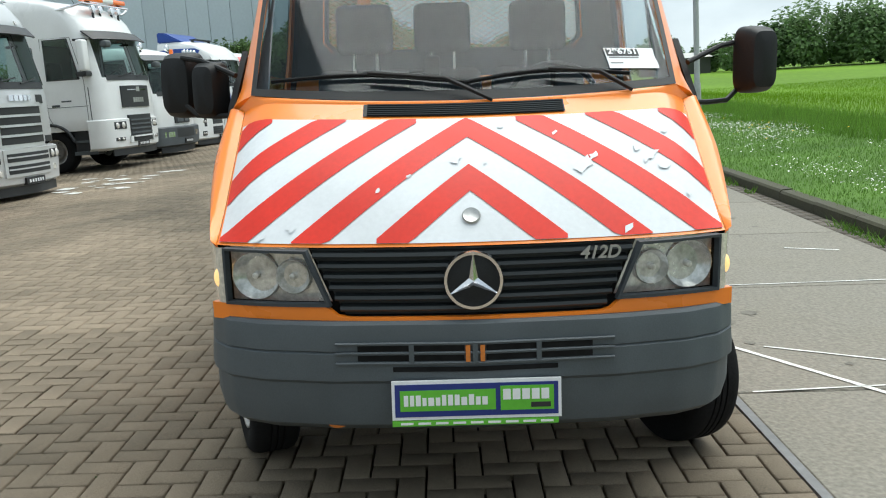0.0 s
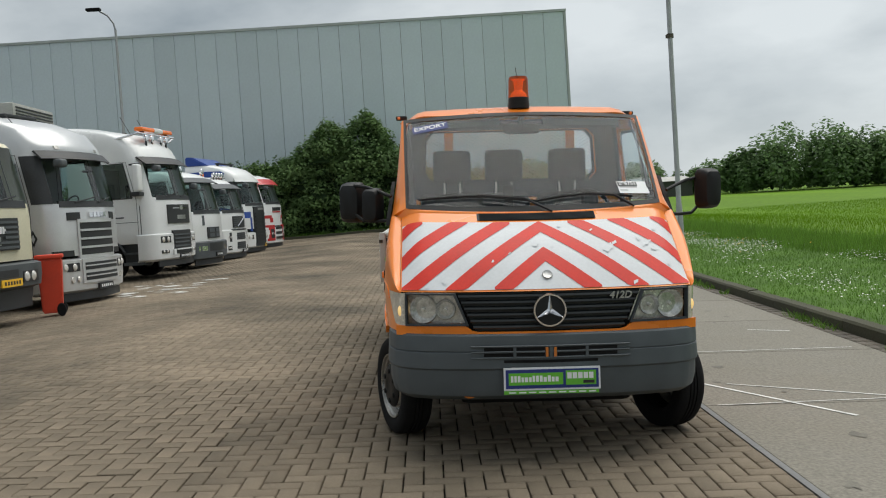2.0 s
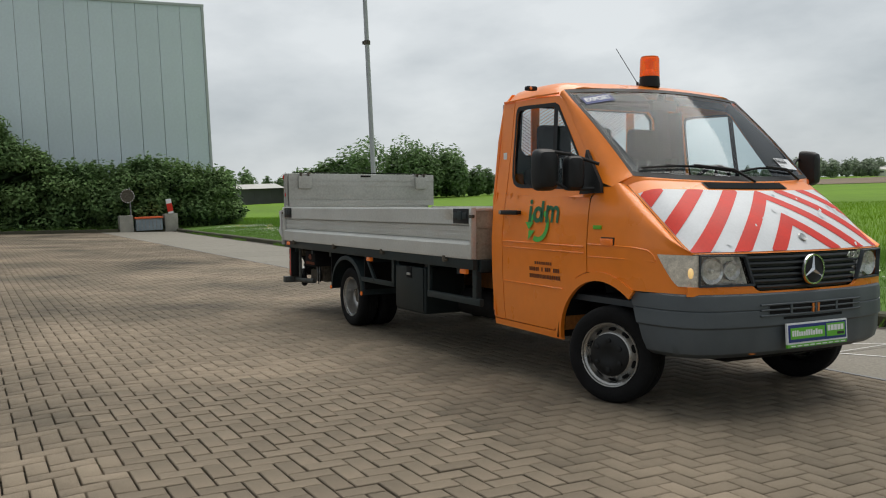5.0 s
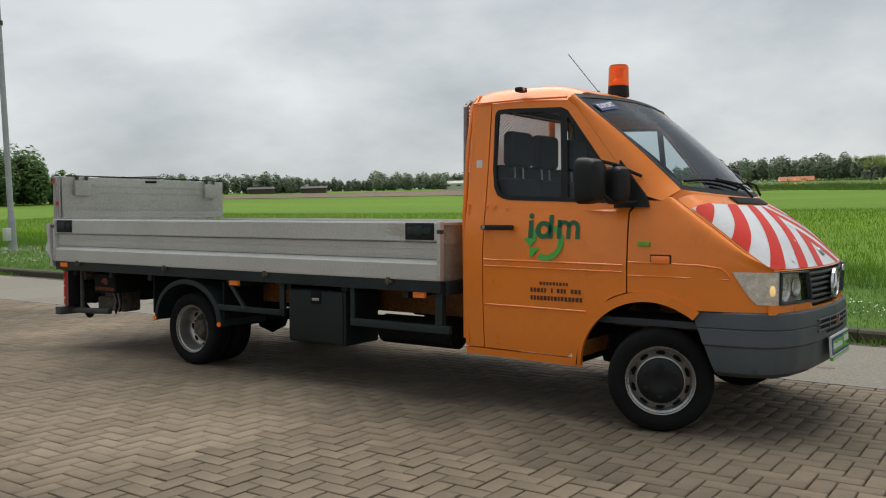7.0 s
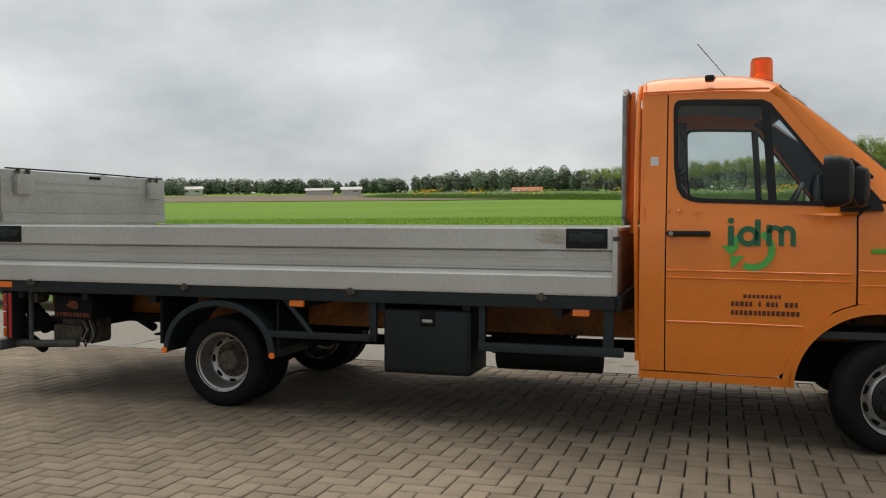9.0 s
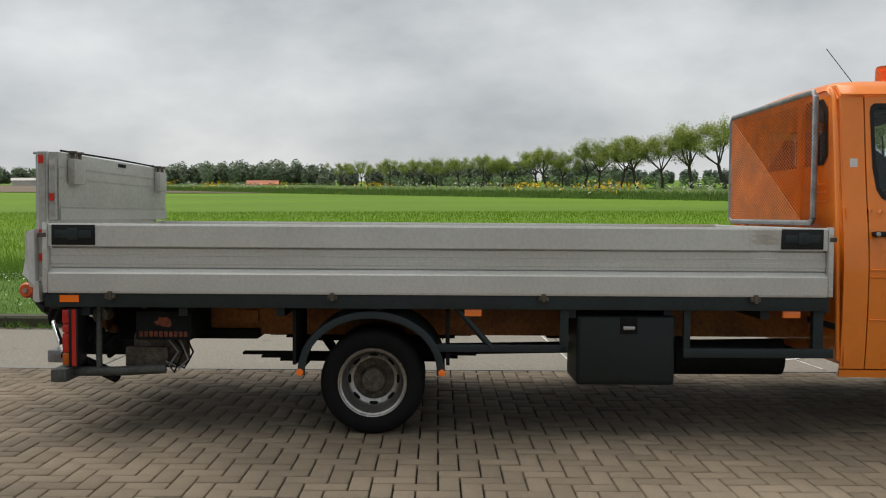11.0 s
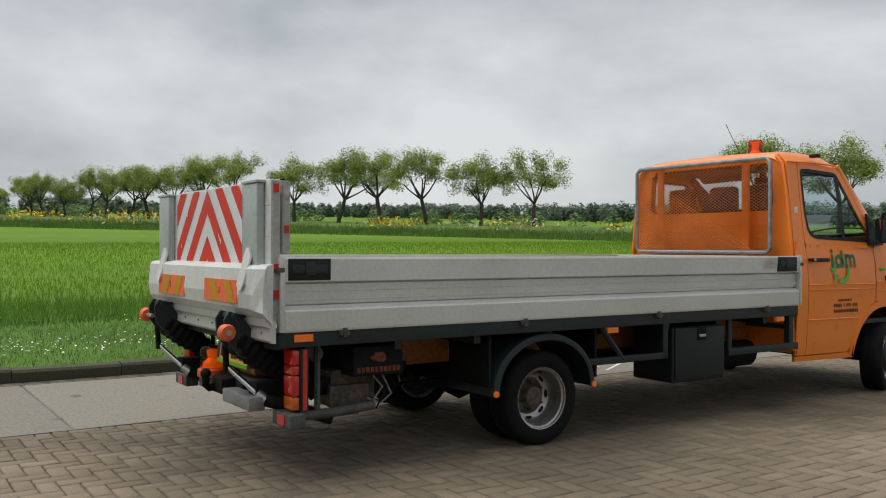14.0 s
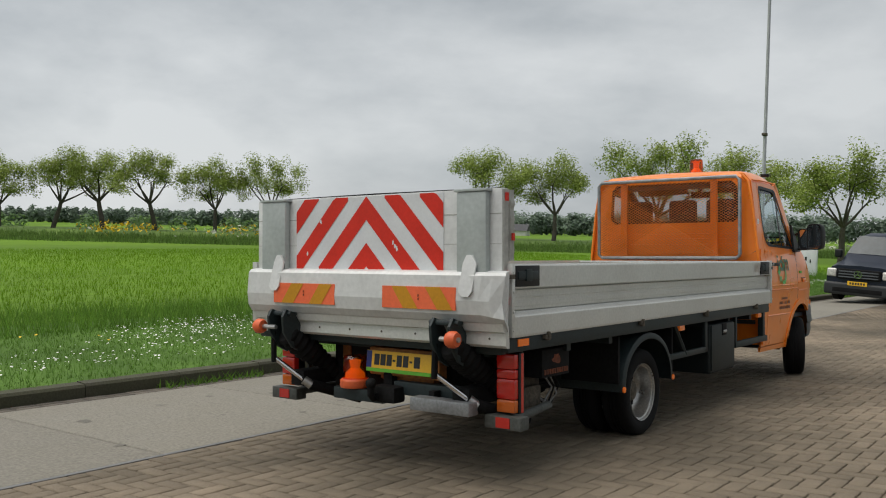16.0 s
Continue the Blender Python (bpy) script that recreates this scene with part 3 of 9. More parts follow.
sheet = lambda x, d, off: bonnet_point(x, S0 + (0.985 - S0) * d / LEN, off)
bm = bmesh.new()
grid(bm, [[sheet(-0.822 + 1.644 * k / 40, LEN * j / 18, 0.003) for k in range(41)] for j in range(19)])
part("warning_sheet", bm, SHEET_WHITE, bonnet, "white reflective sheet, chipped at edges")
rng = random.Random(5)
for s in (-1, 1):
    for n in range(-5, 2):
        c0 = n * 0.279 - 0.006
        c1 = c0 + 0.127
        bm = bmesh.new()
        xs = np.linspace(0.0, 0.822, 34)
        last = None
        for x in xs:
            a, b = c0 + 1.06 * x, c1 + 1.06 * x
            a, b = max(0.0, a), min(LEN, b)
            if b - a < 0.004:
                last = None
                continue
            row = [bm.verts.new(sheet(s * x, a + (b - a) * j / 4, 0.0055)) for j in range(5)]
            if last:
                for j in range(4):
                    bm.faces.new((last[j], row[j], row[j + 1], last[j + 1]))
            last = row
        if bm.faces:
            part("red_stripe", bm, SHEET_RED, bonnet)
        else:
            bm.free()
# torn spots in the sheets
bm = bmesh.new()
for x, d, r in ((-0.575, 0.545, 0.018), (-0.30, 0.40, 0.012), (-0.045, 0.25, 0.025), (0.055, 0.27, 0.012), (0.38, 0.30, 0.035), (0.42, 0.26, 0.02), (0.62, 0.27, 0.03), (0.66, 0.32, 0.025), (0.58, 0.22, 0.02), (0.70, 0.13, 0.018), (0.12, 0.06, 0.015), (-0.20, 0.33, 0.012), (0.30, 0.12, 0.012), (-0.68, 0.59, 0.02), (0.50, 0.58, 0.018), (0.73, 0.45, 0.016)):
    n = 9
    bm.faces.new([bm.verts.new(sheet(x + r * rng.uniform(0.45, 1.2) * math.cos(2 * math.pi * k / n + 0.5), min(LEN, d + r * rng.uniform(0.4, 1.5) * math.sin(2 * math.pi * k / n)), 0.008)) for k in range(n)])
part("torn_patch", bm, SHEET_WHITE, bonnet)
bm = bmesh.new()
badge_m = Matrix.Translation(bonnet_point(0, 0.85, 0.010)) @ (Vector((0, -0.78, 0.62)).to_track_quat("Z", "Y").to_matrix().to_4x4())
lathe(bm, [(0.0, 0.004), (0.020, 0.004), (0.026, 0.006), (0.030, 0.0)], badge_m, 24)
part("bonnet_badge", bm, STEEL_PIN, bonnet, "small round silver bonnet badge")
bm = bmesh.new()
vent = lambda x, d, off: bonnet_point(x, d, off)
ruled(bm, [(-0.365, 0.118), (0.355, 0.118)], [(-0.365, 0.008), (0.355, 0.008)], 20, 3, lambda x, d: vent(x, d, 0.004))
cowl = part("cowl_vent", bm, BLACK_PLASTIC, bonnet, "black slatted cowl vent", core=(0, 3.4, 0.9))
bm = bmesh.new()
for k in range(6):
    tube(bm, [vent(x, 0.018 + 0.0178 * k, 0.007) for x in np.linspace(-0.35, 0.35, 9)], 0.0035, 5)
part("slat", bm, GRILLE_BLACK, cowl)

# wipers
for x0, x1, xa in ((0.02, -0.72, 0.10), (0.62, 0.0, 0.62)):
    bm = bmesh.new()
    q0, q1, qa = x0 / 0.8, x1 / 0.8, xa / 0.8
    tube(bm, [screen_point(qa, 0.0) + Vector((0, -0.02, 0.0)), screen_point(qa * 0.8 + q1 * 0.2, 0.07) + Vector((0, -0.035, 0.03)), screen_point((q0 + q1) / 2, 0.115) + Vector((0, -0.03, 0.02))], 0.009, 6)
    wiper = part("wiper", bm, BLACK_PLASTIC, van, "black windscreen wiper")
    bm = bmesh.new()
    tube(bm, [screen_point(q0 + (q1 - q0) * t, 0.075 + 0.045 * math.sin(math.pi * t)) + Vector((0, -0.013, 0.008)) for t in np.linspace(0, 1, 9)], 0.008, 5)
    part("wiper_blade", bm, RUBBER, wiper)

# front panel, grille and lamps
front = lambda off: (lambda x, z: Vector((x, nose_y(x) - off + 0.04 * (0.97 - z), z)))
bm = bmesh.new()
ruled(bm, [(-0.845, 0.72), (0.845, 0.72)], [(-0.845, 0.972), (0.845, 0.972)], 40, 4, front(-0.045))
part("front_backing", bm, UNDERBODY, van)
bm = bmesh.new()
ruled(bm, [(-0.848, 0.728), (0.848, 0.728)], [(-0.848, 0.783), (-0.47, 0.790), (-0.42, 0.748), (0.42, 0.748), (0.47, 0.790), (0.848, 0.783)], 48, 3, front(0.0))
part("front_panel", thicken(bm, 0.02), ORANGE, van)
bm = bmesh.new()
ruled(bm, [(-0.41, 0.75), (0.41, 0.75)], [(-0.515, 0.965), (0.515, 0.965)], 30, 4, front(-0.02))
grille = part("grille", bm, GRILLE_BLACK, van, "black slatted radiator grille")
for k in range(6):
    z = 0.775 + 0.0345 * k
    hw = 0.412 + 0.10 * (z - 0.75) / 0.215
    bm = bmesh.new()
    rows = []
    for dy, dz in ((-0.02, -0.012), (0.004, -0.011), (0.010, -0.004), (0.006, 0.006), (-0.02, 0.012)):
        rows.append([front(dy)(x, z) + Vector((0, 0, dz)) for x in np.linspace(-hw, hw, 25)])
    grid(bm, rows)
    part("slat", bm, GRILLE_BLACK, grille)
bm = bmesh.new()
hub = Matrix.Translation((0, nose_y(0) - 0.012, 0.866)) @ pose(0, 0, 0, 90, 0, 0)
lathe(bm, [(0.0, -0.004), (0.084, -0.004), (0.086, 0.006), (0.078, 0.010), (0.0, 0.010)], hub, 40)
part("badge_disc", bm, BLACK_PLASTIC, grille)
bm = bmesh.new()
lathe(bm, [(0.080, 0.008), (0.082, 0.018), (0.091, 0.018), (0.094, 0.004), (0.088, 0.0)], hub, 48)
for k in range(3):
    a = radians(90 + 120 * k)
    c, t, n = Vector((math.cos(a), math.sin(a), 0)), Vector((-math.sin(a), math.cos(a), 0)), Vector((0, 0, 1))
    pts = [t * 0.015 + n * 0.011, c * 0.082 + t * 0.002 + n * 0.011, c * 0.082 - t * 0.002 + n * 0.011, -t * 0.015 + n * 0.011]
    vs = [bm.verts.new(hub @ p) for p in pts]
    tip, mid = bm.verts.new(hub @ (n * 0.022)), bm.verts.new(hub @ (c * 0.08 + n * 0.016))
    for q in ((vs[0], vs[1], mid, tip), (tip, mid, vs[2], vs[3]), (vs[1], vs[2], mid), (vs[0], tip, vs[3])):
        bm.faces.new(q)
part("badge_ring", bm, CHROME, grille, "chrome ring badge with three bars")
part("model_number", lettering("412D", 0.056, Matrix.Translation((0.395, nose_y(0.395) - 0.022, 0.938)) @ pose(0, 0, 0, 90, 0, 4), 0.003, 0.25, 0.001), STEEL_PIN, grille, "raised silver model number")
for s in (-1, 1):
    # reflector, bowls, fluted cover, wrap-round indicator
    bm = bmesh.new()
    ruled(bm, [(s * 0.452, 0.788), (s * 0.790, 0.785)], [(s * 0.522, 0.964), (s * 0.790, 0.966)], 14, 5, front(-0.035))
    lamp = part("headlight", bm, REFLECTOR, van, "large clear headlight with silver reflector", core=(0, 3.4, 0.9))
    for cx, r in ((0.70, 0.078), (0.575, 0.055)):
        bm = bmesh.new()
        lathe(bm, [(0.008, -0.030), (r * 0.5, -0.022), (r * 0.85, -0.004), (r, 0.010), (r * 1.06, 0.004)], Matrix.Translation((s * cx, nose_y(cx) + 0.028, 0.872)) @ pose(0, 0, 0, 90, 0, s * 8), 28)
        part("reflector_bowl", bm, REFLECTOR, lamp)
        bm = bmesh.new()
        lathe(bm, [(0.0, 0.03), (0.010, 0.025), (0.013, 0.0), (0.013, -0.03)], Matrix.Translation((s * cx, nose_y(cx) + 0.04, 0.872)) @ pose(0, 0, 0, 90, 0, s * 8), 12)
        part("bulb", bm, CLEAR_LENS, lamp)
    bm = bmesh.new()
    ring(bm, [(s * 0.462, 0.796), (s * 0.786, 0.792), (s * 0.786, 0.960), (s * 0.528, 0.957)], [(s * 0.448, 0.785), (s * 0.794, 0.782), (s * 0.794, 0.968), (s * 0.518, 0.966)], 8, 1, front(0.004))
    part("lamp_rim", thicken(bm, 0.025), TRIM_GREY, lamp)
    bm = bmesh.new()
    ruled(bm, [(s * 0.455, 0.790), (s * 0.790, 0.785)], [(s * 0.526, 0.965), (s * 0.790, 0.967)], 14, 6, front(0.006))
    part("lamp_cover", bm, LAMP_GLASS, lamp, core=(0, 3.4, 0.9)).visible_shadow = False
    bm = bmesh.new()
    rows = []
    for z in np.linspace(0.783, 0.966, 8):
        y_end = 2.785 + (2.915 - 2.785) * ((z - 0.783) / 0.183) ** 0.8
        rows.append([Vector((s * 0.797, 2.682, z)), Vector((s * 0.812, 2.684, z)), Vector((s * 0.825, 2.692, z))] + [Vector((s * (half_width(y, 0.87) + 0.010 - 0.004 * (k / 9) ** 2), y, z)) for k, y in enumerate(np.linspace(2.706, y_end, 10))])
    grid(bm, rows)
    cover = part("indicator", bm, INDICATOR_LENS, lamp, "clear wrap-round front indicator", core=(0, 3.4, 0.9))
    bm = bmesh.new()
    bmesh.ops.create_uvsphere(bm, u_segments=14, v_segments=10, radius=1.0, matrix=Matrix.Translation((s * 0.828, 2.712, 0.862)) @ Matrix.Diagonal((0.020, 0.018, 0.034, 1)))
    part("indicator_bulb", bm, lamp_lens("lit_amber_bulb", (0.95, 0.62, 0.25), 0.55), cover, "amber light of the flashing bulb")
    part("indicator_seam", tube(bmesh.new(), [(s * 0.797, 2.678, 0.783), (s * 0.797, 2.678, 0.966)], 0.004, 5), BLACK_PLASTIC, cover)
    bm = bmesh.new()
    box(bm, (s * 0.938, 3.262, 1.005), (s * 0.962, 3.375, 1.048), 0.008)
    part("side_repeater", bm, MARKER_LENS, van, "amber side indicator")
    bm = bmesh.new()
    box(bm, (s * 0.930, 3.255, 0.998), (s * 0.949, 3.383, 1.055), 0.005)
    part("repeater_base", bm, BLACK_PLASTIC, van)
bm = bmesh.new()
box(bm, (-0.947, 3.385, 1.103), (-0.9385, 3.462, 1.128), 0.001)
part("fuel_sticker", bm, PLATE_GREEN, van, "small green sticker")

# bumper
plan = resample([(-0.912, 3.13), (-0.91, 3.0), (-0.897, 2.86), (-0.865, 2.745), (-0.80, 2.665), (-0.68, 2.605), (-0.45, 2.56), (0, 2.535), (0.45, 2.56), (0.68, 2.605), (0.80, 2.665), (0.865, 2.745), (0.897, 2.86), (0.91, 3.0), (0.912, 3.13)], 90)
tang = np.gradient(plan, axis=0)
norm = np.stack([tang[:, 1], -tang[:, 0]], 1)
norm /= np.linalg.norm(norm, axis=1)[:, None]
bm = bmesh.new()
rows = []
for off, z in ((-0.09, 0.738), (-0.012, 0.738), (0.0, 0.728), (0.004, 0.70), (0.006, 0.645), (0.000, 0.640), (0.006, 0.634), (0.010, 0.56), (0.010, 0.548), (-0.004, 0.535), (-0.006, 0.45), (-0.022, 0.39), (-0.06, 0.362), (-0.13, 0.362)):
    row = []
    for (x, y), (nx, ny) in zip(plan, norm):
        back = max(0.0, (y - 2.75) / 0.38)
        yy = y - (0.13 * back * max(0, (0.70 - z) / 0.34) if y > 2.8 else 0)
        row.append(Vector((x + nx * off, yy + ny * off, z)))
    rows.append(row)
grid(bm, rows)
bumper = part("front_bumper", bm, BUMPER_GREY, van, "scuffed grey plastic bumper")
by = lambda x: float(np.interp(x, plan[:, 0], plan[:, 1]))
strip = lambda off: (lambda x, z: Vector((x, by(x) - off, z)))
for x0, x1, z0, z1 in ((-0.37, -0.035, 0.645, 0.664), (0.035, 0.37, 0.645, 0.664), (-0.37, -0.035, 0.614, 0.633), (0.035, 0.37, 0.614, 0.633), (-0.26, 0.26, 0.578, 0.594)):
    bm = bmesh.new()
    ruled(bm, [(x0, z0), (x1, z0)], [(x0, z1), (x1, z1)], 10, 1, strip(0.012))
    part("intake_slot", bm, UNDERBODY, bumper)
bm = bmesh.new()
for z in (0.606, 0.639, 0.670):
    tube(bm, [strip(0.012)(x, z) for x in np.linspace(-0.44, 0.44, 13)], 0.006, 6)
for x in (-0.2, 0.0, 0.2):
    box(bm, (x - 0.008, by(x) - 0.018, 0.606), (x + 0.008, by(x) - 0.008, 0.67))
part("intake_bar", bm, BUMPER_GREY, bumper)
bm = boxes(((-0.03, 2.518, 0.612), (-0.016, 2.526, 0.664)), ((0.016, 2.518, 0.612), (0.03, 2.526, 0.664)))
part("bracket", bm, ORANGE_WORN, bumper)
bm = bmesh.new()
tube(bm, [Vector((-0.45 + 0.032 * math.cos(a), 2.60, 0.40 + 0.020 * math.sin(a))) for a in np.linspace(0, 2 * math.pi, 17)], 0.009, 6, caps=False)
part("towing_eye", bm, ORANGE_WORN, bumper, "rusty orange towing eye")
# dealer plate
pm = Matrix.Translation((0.0, 2.513, 0.492)) @ pose(0, 0, 0, 86, 0, 0)


def plate_part(name, x0, x1, y0, y1, h, mat, parent, m, label="", h0=0.0):
    bm = bmesh.new()
    box(bm, (x0, y0, h0), (x1, y1, h), 0.0)
    bmesh.ops.transform(bm, matrix=m, verts=bm.verts)
    return part(name, bm, mat, parent, label)


plate = plate_part("plate_holder", -0.266, 0.266, -0.062, 0.062, 0.008, PLATE_WHITE, van, pm, "blue and green dealer plate in white frame", -0.006)
plate_part("plate_field", -0.256, 0.256, -0.052, 0.052, 0.010, PLATE_BLUE, plate, pm, "", 0.007)
plate_part("plate_strip", -0.266, 0.256, -0.082, -0.064, 0.010, PLATE_GREEN, plate, pm, "", -0.006)
plate_part("logo_field", -0.24, 0.06, -0.033, 0.033, 0.012, PLATE_GREEN, plate, pm, "", 0.009)
plate_part("logo_field", 0.075, 0.242, -0.036, 0.042, 0.012, PLATE_GREEN, plate, pm, "", 0.009)
bm = bmesh.new()
rng = random.Random(3)
x = -0.228
while x < 0.02:
    w = rng.uniform(0.012, 0.019)
    hh = rng.choice((0.016, 0.016, 0.024))
    box(bm, (x, -0.016, 0.011), (x + w, -0.016 + hh + 0.010, 0.0135))
    x += w + 0.0055
for k in range(5):
    box(bm, (0.083 + 0.030 * k, -0.002, 0.011), (0.107 + 0.030 * k, 0.032, 0.0135))
for k in range(9):
    box(bm, (-0.24 + 0.055 * k, -0.077, 0.009), (-0.20 + 0.055 * k, -0.070, 0.0115))
bmesh.ops.transform(bm, matrix=pm, verts=bm.verts)
part("writing_bar", bm, PLATE_WHITE, plate)
plate_part("writing_bar", 0.17, 0.232, -0.028, -0.012, 0.0135, INK, plate, pm, "", 0.011)

# roof fittings
beacon = part("beacon", lathe(bmesh.new(), [(0.0, 0.0), (0.075, 0.0), (0.076, 0.02), (0.072, 0.075), (0.0, 0.075)], Matrix.Translation((0.0, 4.0, 2.125)), 28), BLACK_PLASTIC, van, "orange warning beacon on black rubber foot")
part("beacon_dome", lathe(bmesh.new(), [(0.074, 0.075), (0.073, 0.09), (0.070, 0.205), (0.062, 0.224), (0.0, 0.230)], Matrix.Translation((0.0, 4.0, 2.125)), 28), BEACON_GLASS, beacon, "clear orange dome")
part("beacon_reflector", lathe(bmesh.new(), [(0.0, 0.08), (0.060, 0.08), (0.058, 0.10), (0.030, 0.13), (0.036, 0.19), (0.052, 0.205), (0.0, 0.21)], Matrix.Translation((0.0, 4.0, 2.125)), 20), BEACON_CORE, beacon)
bm = bmesh.new()
tube(bm, [(0.03, 4.16, 2.145), (0.03, 4.17, 2.185)], 0.010, 8)
aerial = part("aerial", bm, BLACK_PLASTIC, van, "thin black roof aerial")
bm = bmesh.new()
tube(bm, [(0.03, 4.17, 2.18), (0.023, 4.41, 2.474)], 0.0028, 5)
part("aerial_rod", bm, BLACK_PLASTIC, aerial)
for s in (-1, 1):
    bm = bmesh.new()
    box(bm, (s * 0.80, 4.29, 2.088), (s * 0.885, 4.345, 2.122), 0.014)
    lamp = part("roof_marker", bm, BLACK_PLASTIC, van, "black roof marker lamp with amber lens")
    bm = bmesh.new()
    lathe(bm, [(0.0, 0.006), (0.009, 0.004), (0.012, 0.0)], Matrix.Translation((s * 0.862, 4.288, 2.104)) @ pose(0, 0, 0, 90, 0, 0), 12)
    part("marker_lens", bm, MARKER_LENS, lamp)

# mirrors
for s in (-1, 1):
    root = part("door_mirror", tube(bmesh.new(), [(s * 0.90, 3.46, 1.52), (s * 0.96, 3.50, 1.545), (s * 1.06, 3.56, 1.585), (s * 1.15, 3.60, 1.60)], 0.011, 8), BLACK_PLASTIC, van, "black truck-style door mirror on tube arms")
    part("mirror_arm", tube(bmesh.new(), [(s * 0.90, 3.46, 1.365), (s * 1.0, 3.52, 1.36), (s * 1.09, 3.56, 1.365), (s * 1.15, 3.60, 1.41)], 0.011, 8), BLACK_PLASTIC, root)
    heads = [("mirror", (-1.165, 3.69, 1.488), 0.085, 0.137, 0.105, -16), ("wide_mirror", (-1.025, 3.565, 1.465), 0.068, 0.115, 0.075, -22)] if s < 0 else [("mirror", (1.20, 3.58, 1.525), 0.075, 0.135, 0.10, 16)]
    for name, at, w, h, deep, turn in heads:
        m = Matrix.Translation(at) @ pose(0, 0, 0, 0, 0, turn)
        bm = bmesh.new()
        rows = []
        for k, y in ((0.30, -deep), (0.72, -deep * 0.86), (0.92, -deep * 0.5), (1.0, 0.0), (1.0, 0.022), (0.96, 0.030), (0.86, 0.026), (0.86, 0.018)):
            rows.append([m @ Vector((k * w * math.copysign(abs(math.cos(a)) ** 0.45, math.cos(a)), y, (0.35 + 0.65 * k) * h * math.copysign(abs(math.sin(a)) ** 0.45, math.sin(a)))) for a in np.linspace(0, 2 * math.pi, 33)])
        grid(bm, rows)
        bm.faces.new([bm.verts.new(p) for p in rows[0][:-1]])
        bmesh.ops.remove_doubles(bm, verts=bm.verts, dist=0.0005)
        part(name + "_housing", bm, BLACK_PLASTIC, root)
        bm = bmesh.new()
        bm.faces.new([bm.verts.new(m @ Vector((0.87 * w * math.copysign(abs(math.cos(a)) ** 0.45, math.cos(a)), 0.020, 0.90 * h * math.copysign(abs(math.sin(a)) ** 0.45, math.sin(a))))) for a in np.linspace(0, 2 * math.pi, 33)[:-1]])
        part(name + "_glass", bm, MIRROR, root, core=m @ Vector((0, -1, 0)))

# cab inside
part("cab_floor", boxes(((-0.86, 3.05, 0.62), (0.86, 4.69, 0.66))), TRIM_GREY, van)
bm = bmesh.new()
rows = []
for k in range(17):
    x = -0.80 + 1.6 * k / 16
    hump = 0.06 * math.exp(-((x - 0.4) / 0.22) ** 2)
    rows.append([Vector((x, 3.13 + 0.13 * (x / 0.8) ** 2, 1.385)), Vector((x, 3.35, 1.39 + 0.3 * hump)), Vector((x, 3.56, 1.375 + hump)), Vector((x, 3.66, 1.33 + hump)), Vector((x, 3.69, 1.2)), Vector((x, 3.62, 0.95)), Vector((x, 3.5, 0.68))])
grid(bm, rows)
part("dashboard", bm, TRIM_GREY, van, "grey plastic dashboard")
bm = bmesh.new()
wm = Matrix.Translation((0.40, 3.80, 1.36)) @ pose(0, 0, 0, -62, 0, 0)
tube(bm, [wm @ Vector((0.20 * math.cos(a), 0.20 * math.sin(a), 0)) for a in np.linspace(0, 2 * math.pi, 33)], 0.014, 8, caps=False)
for a in (200, 340, 270):
    tube(bm, [wm @ Vector((0, 0, -0.03)), wm @ Vector((0.19 * math.cos(radians(a)), 0.19 * math.sin(radians(a)), 0))], 0.014, 6)
tube(bm, [wm @ Vector((0, 0, -0.01)), wm @ Vector((0, 0, -0.25))], 0.04, 10)
part("steering_wheel", bm, BLACK_PLASTIC, van)
for x, w in ((-0.47, 0.25), (-0.07, 0.20), (0.42, 0.24)):
    bm = bmesh.new()
    box(bm, (x - w, 4.02, 0.93), (x + w, 4.50, 1.08), 0.05, 3)
    box(bm, (x - w, 4.40, 1.0), (x + w, 4.55, 1.55), 0.06, 3, Matrix.Translation((0, 4.45, 1.0)) @ pose(0, 0, 0, -10, 0, 0) @ Matrix.Translation((0, -4.45, -1.0)))
    seat = part("seat", bm, SEAT_CLOTH, van, "dark grey cloth seat with headrest")
    bm = bmesh.new()
    box(bm, (x - 0.145, 4.50, 1.62), (x + 0.145, 4.60, 1.87), 0.11, 6)
    part("headrest", bm, SEAT_CLOTH, seat)
    bm = bmesh.new()
    for dx in (-0.06, 0.06):
        tube(bm, [(x + dx, 4.54, 1.5), (x + dx, 4.55, 1.66)], 0.007, 6)
    part("headrest_post", bm, STEEL_PIN, seat)
bm = box(bmesh.new(), (-0.155, 3.60, 1.40), (-0.085, 3.66, 1.58), 0.012)
part("phone_holder", bm, BLACK_PLASTIC, van)
bm = bmesh.new()
box(bm, (-0.12, 3.83, 1.935), (0.12, 3.86, 2.005), 0.012)
box(bm, (-0.02, 3.85, 1.99), (0.02, 3.90, 2.06), 0.008)
part("rear_view_mirror", bm, BLACK_PLASTIC, van)
bm = bmesh.new()
for x0, x1 in ((-0.70, -0.15), (0.15, 0.70)):
    pts = [(q, v) for q, v in ((x0 / 0.82, 0.90), (x1 / 0.82, 0.90), (x1 / 0.82, 0.985), (x0 / 0.82, 0.985))]
    bm.faces.new([bm.verts.new(screen_point(q, v) + Vector((0, 0.05, -0.02))) for q, v in pts])
part("sun_visor", thicken(bm, 0.02), TRIM_GREY, van)
# stickers inside the windscreen


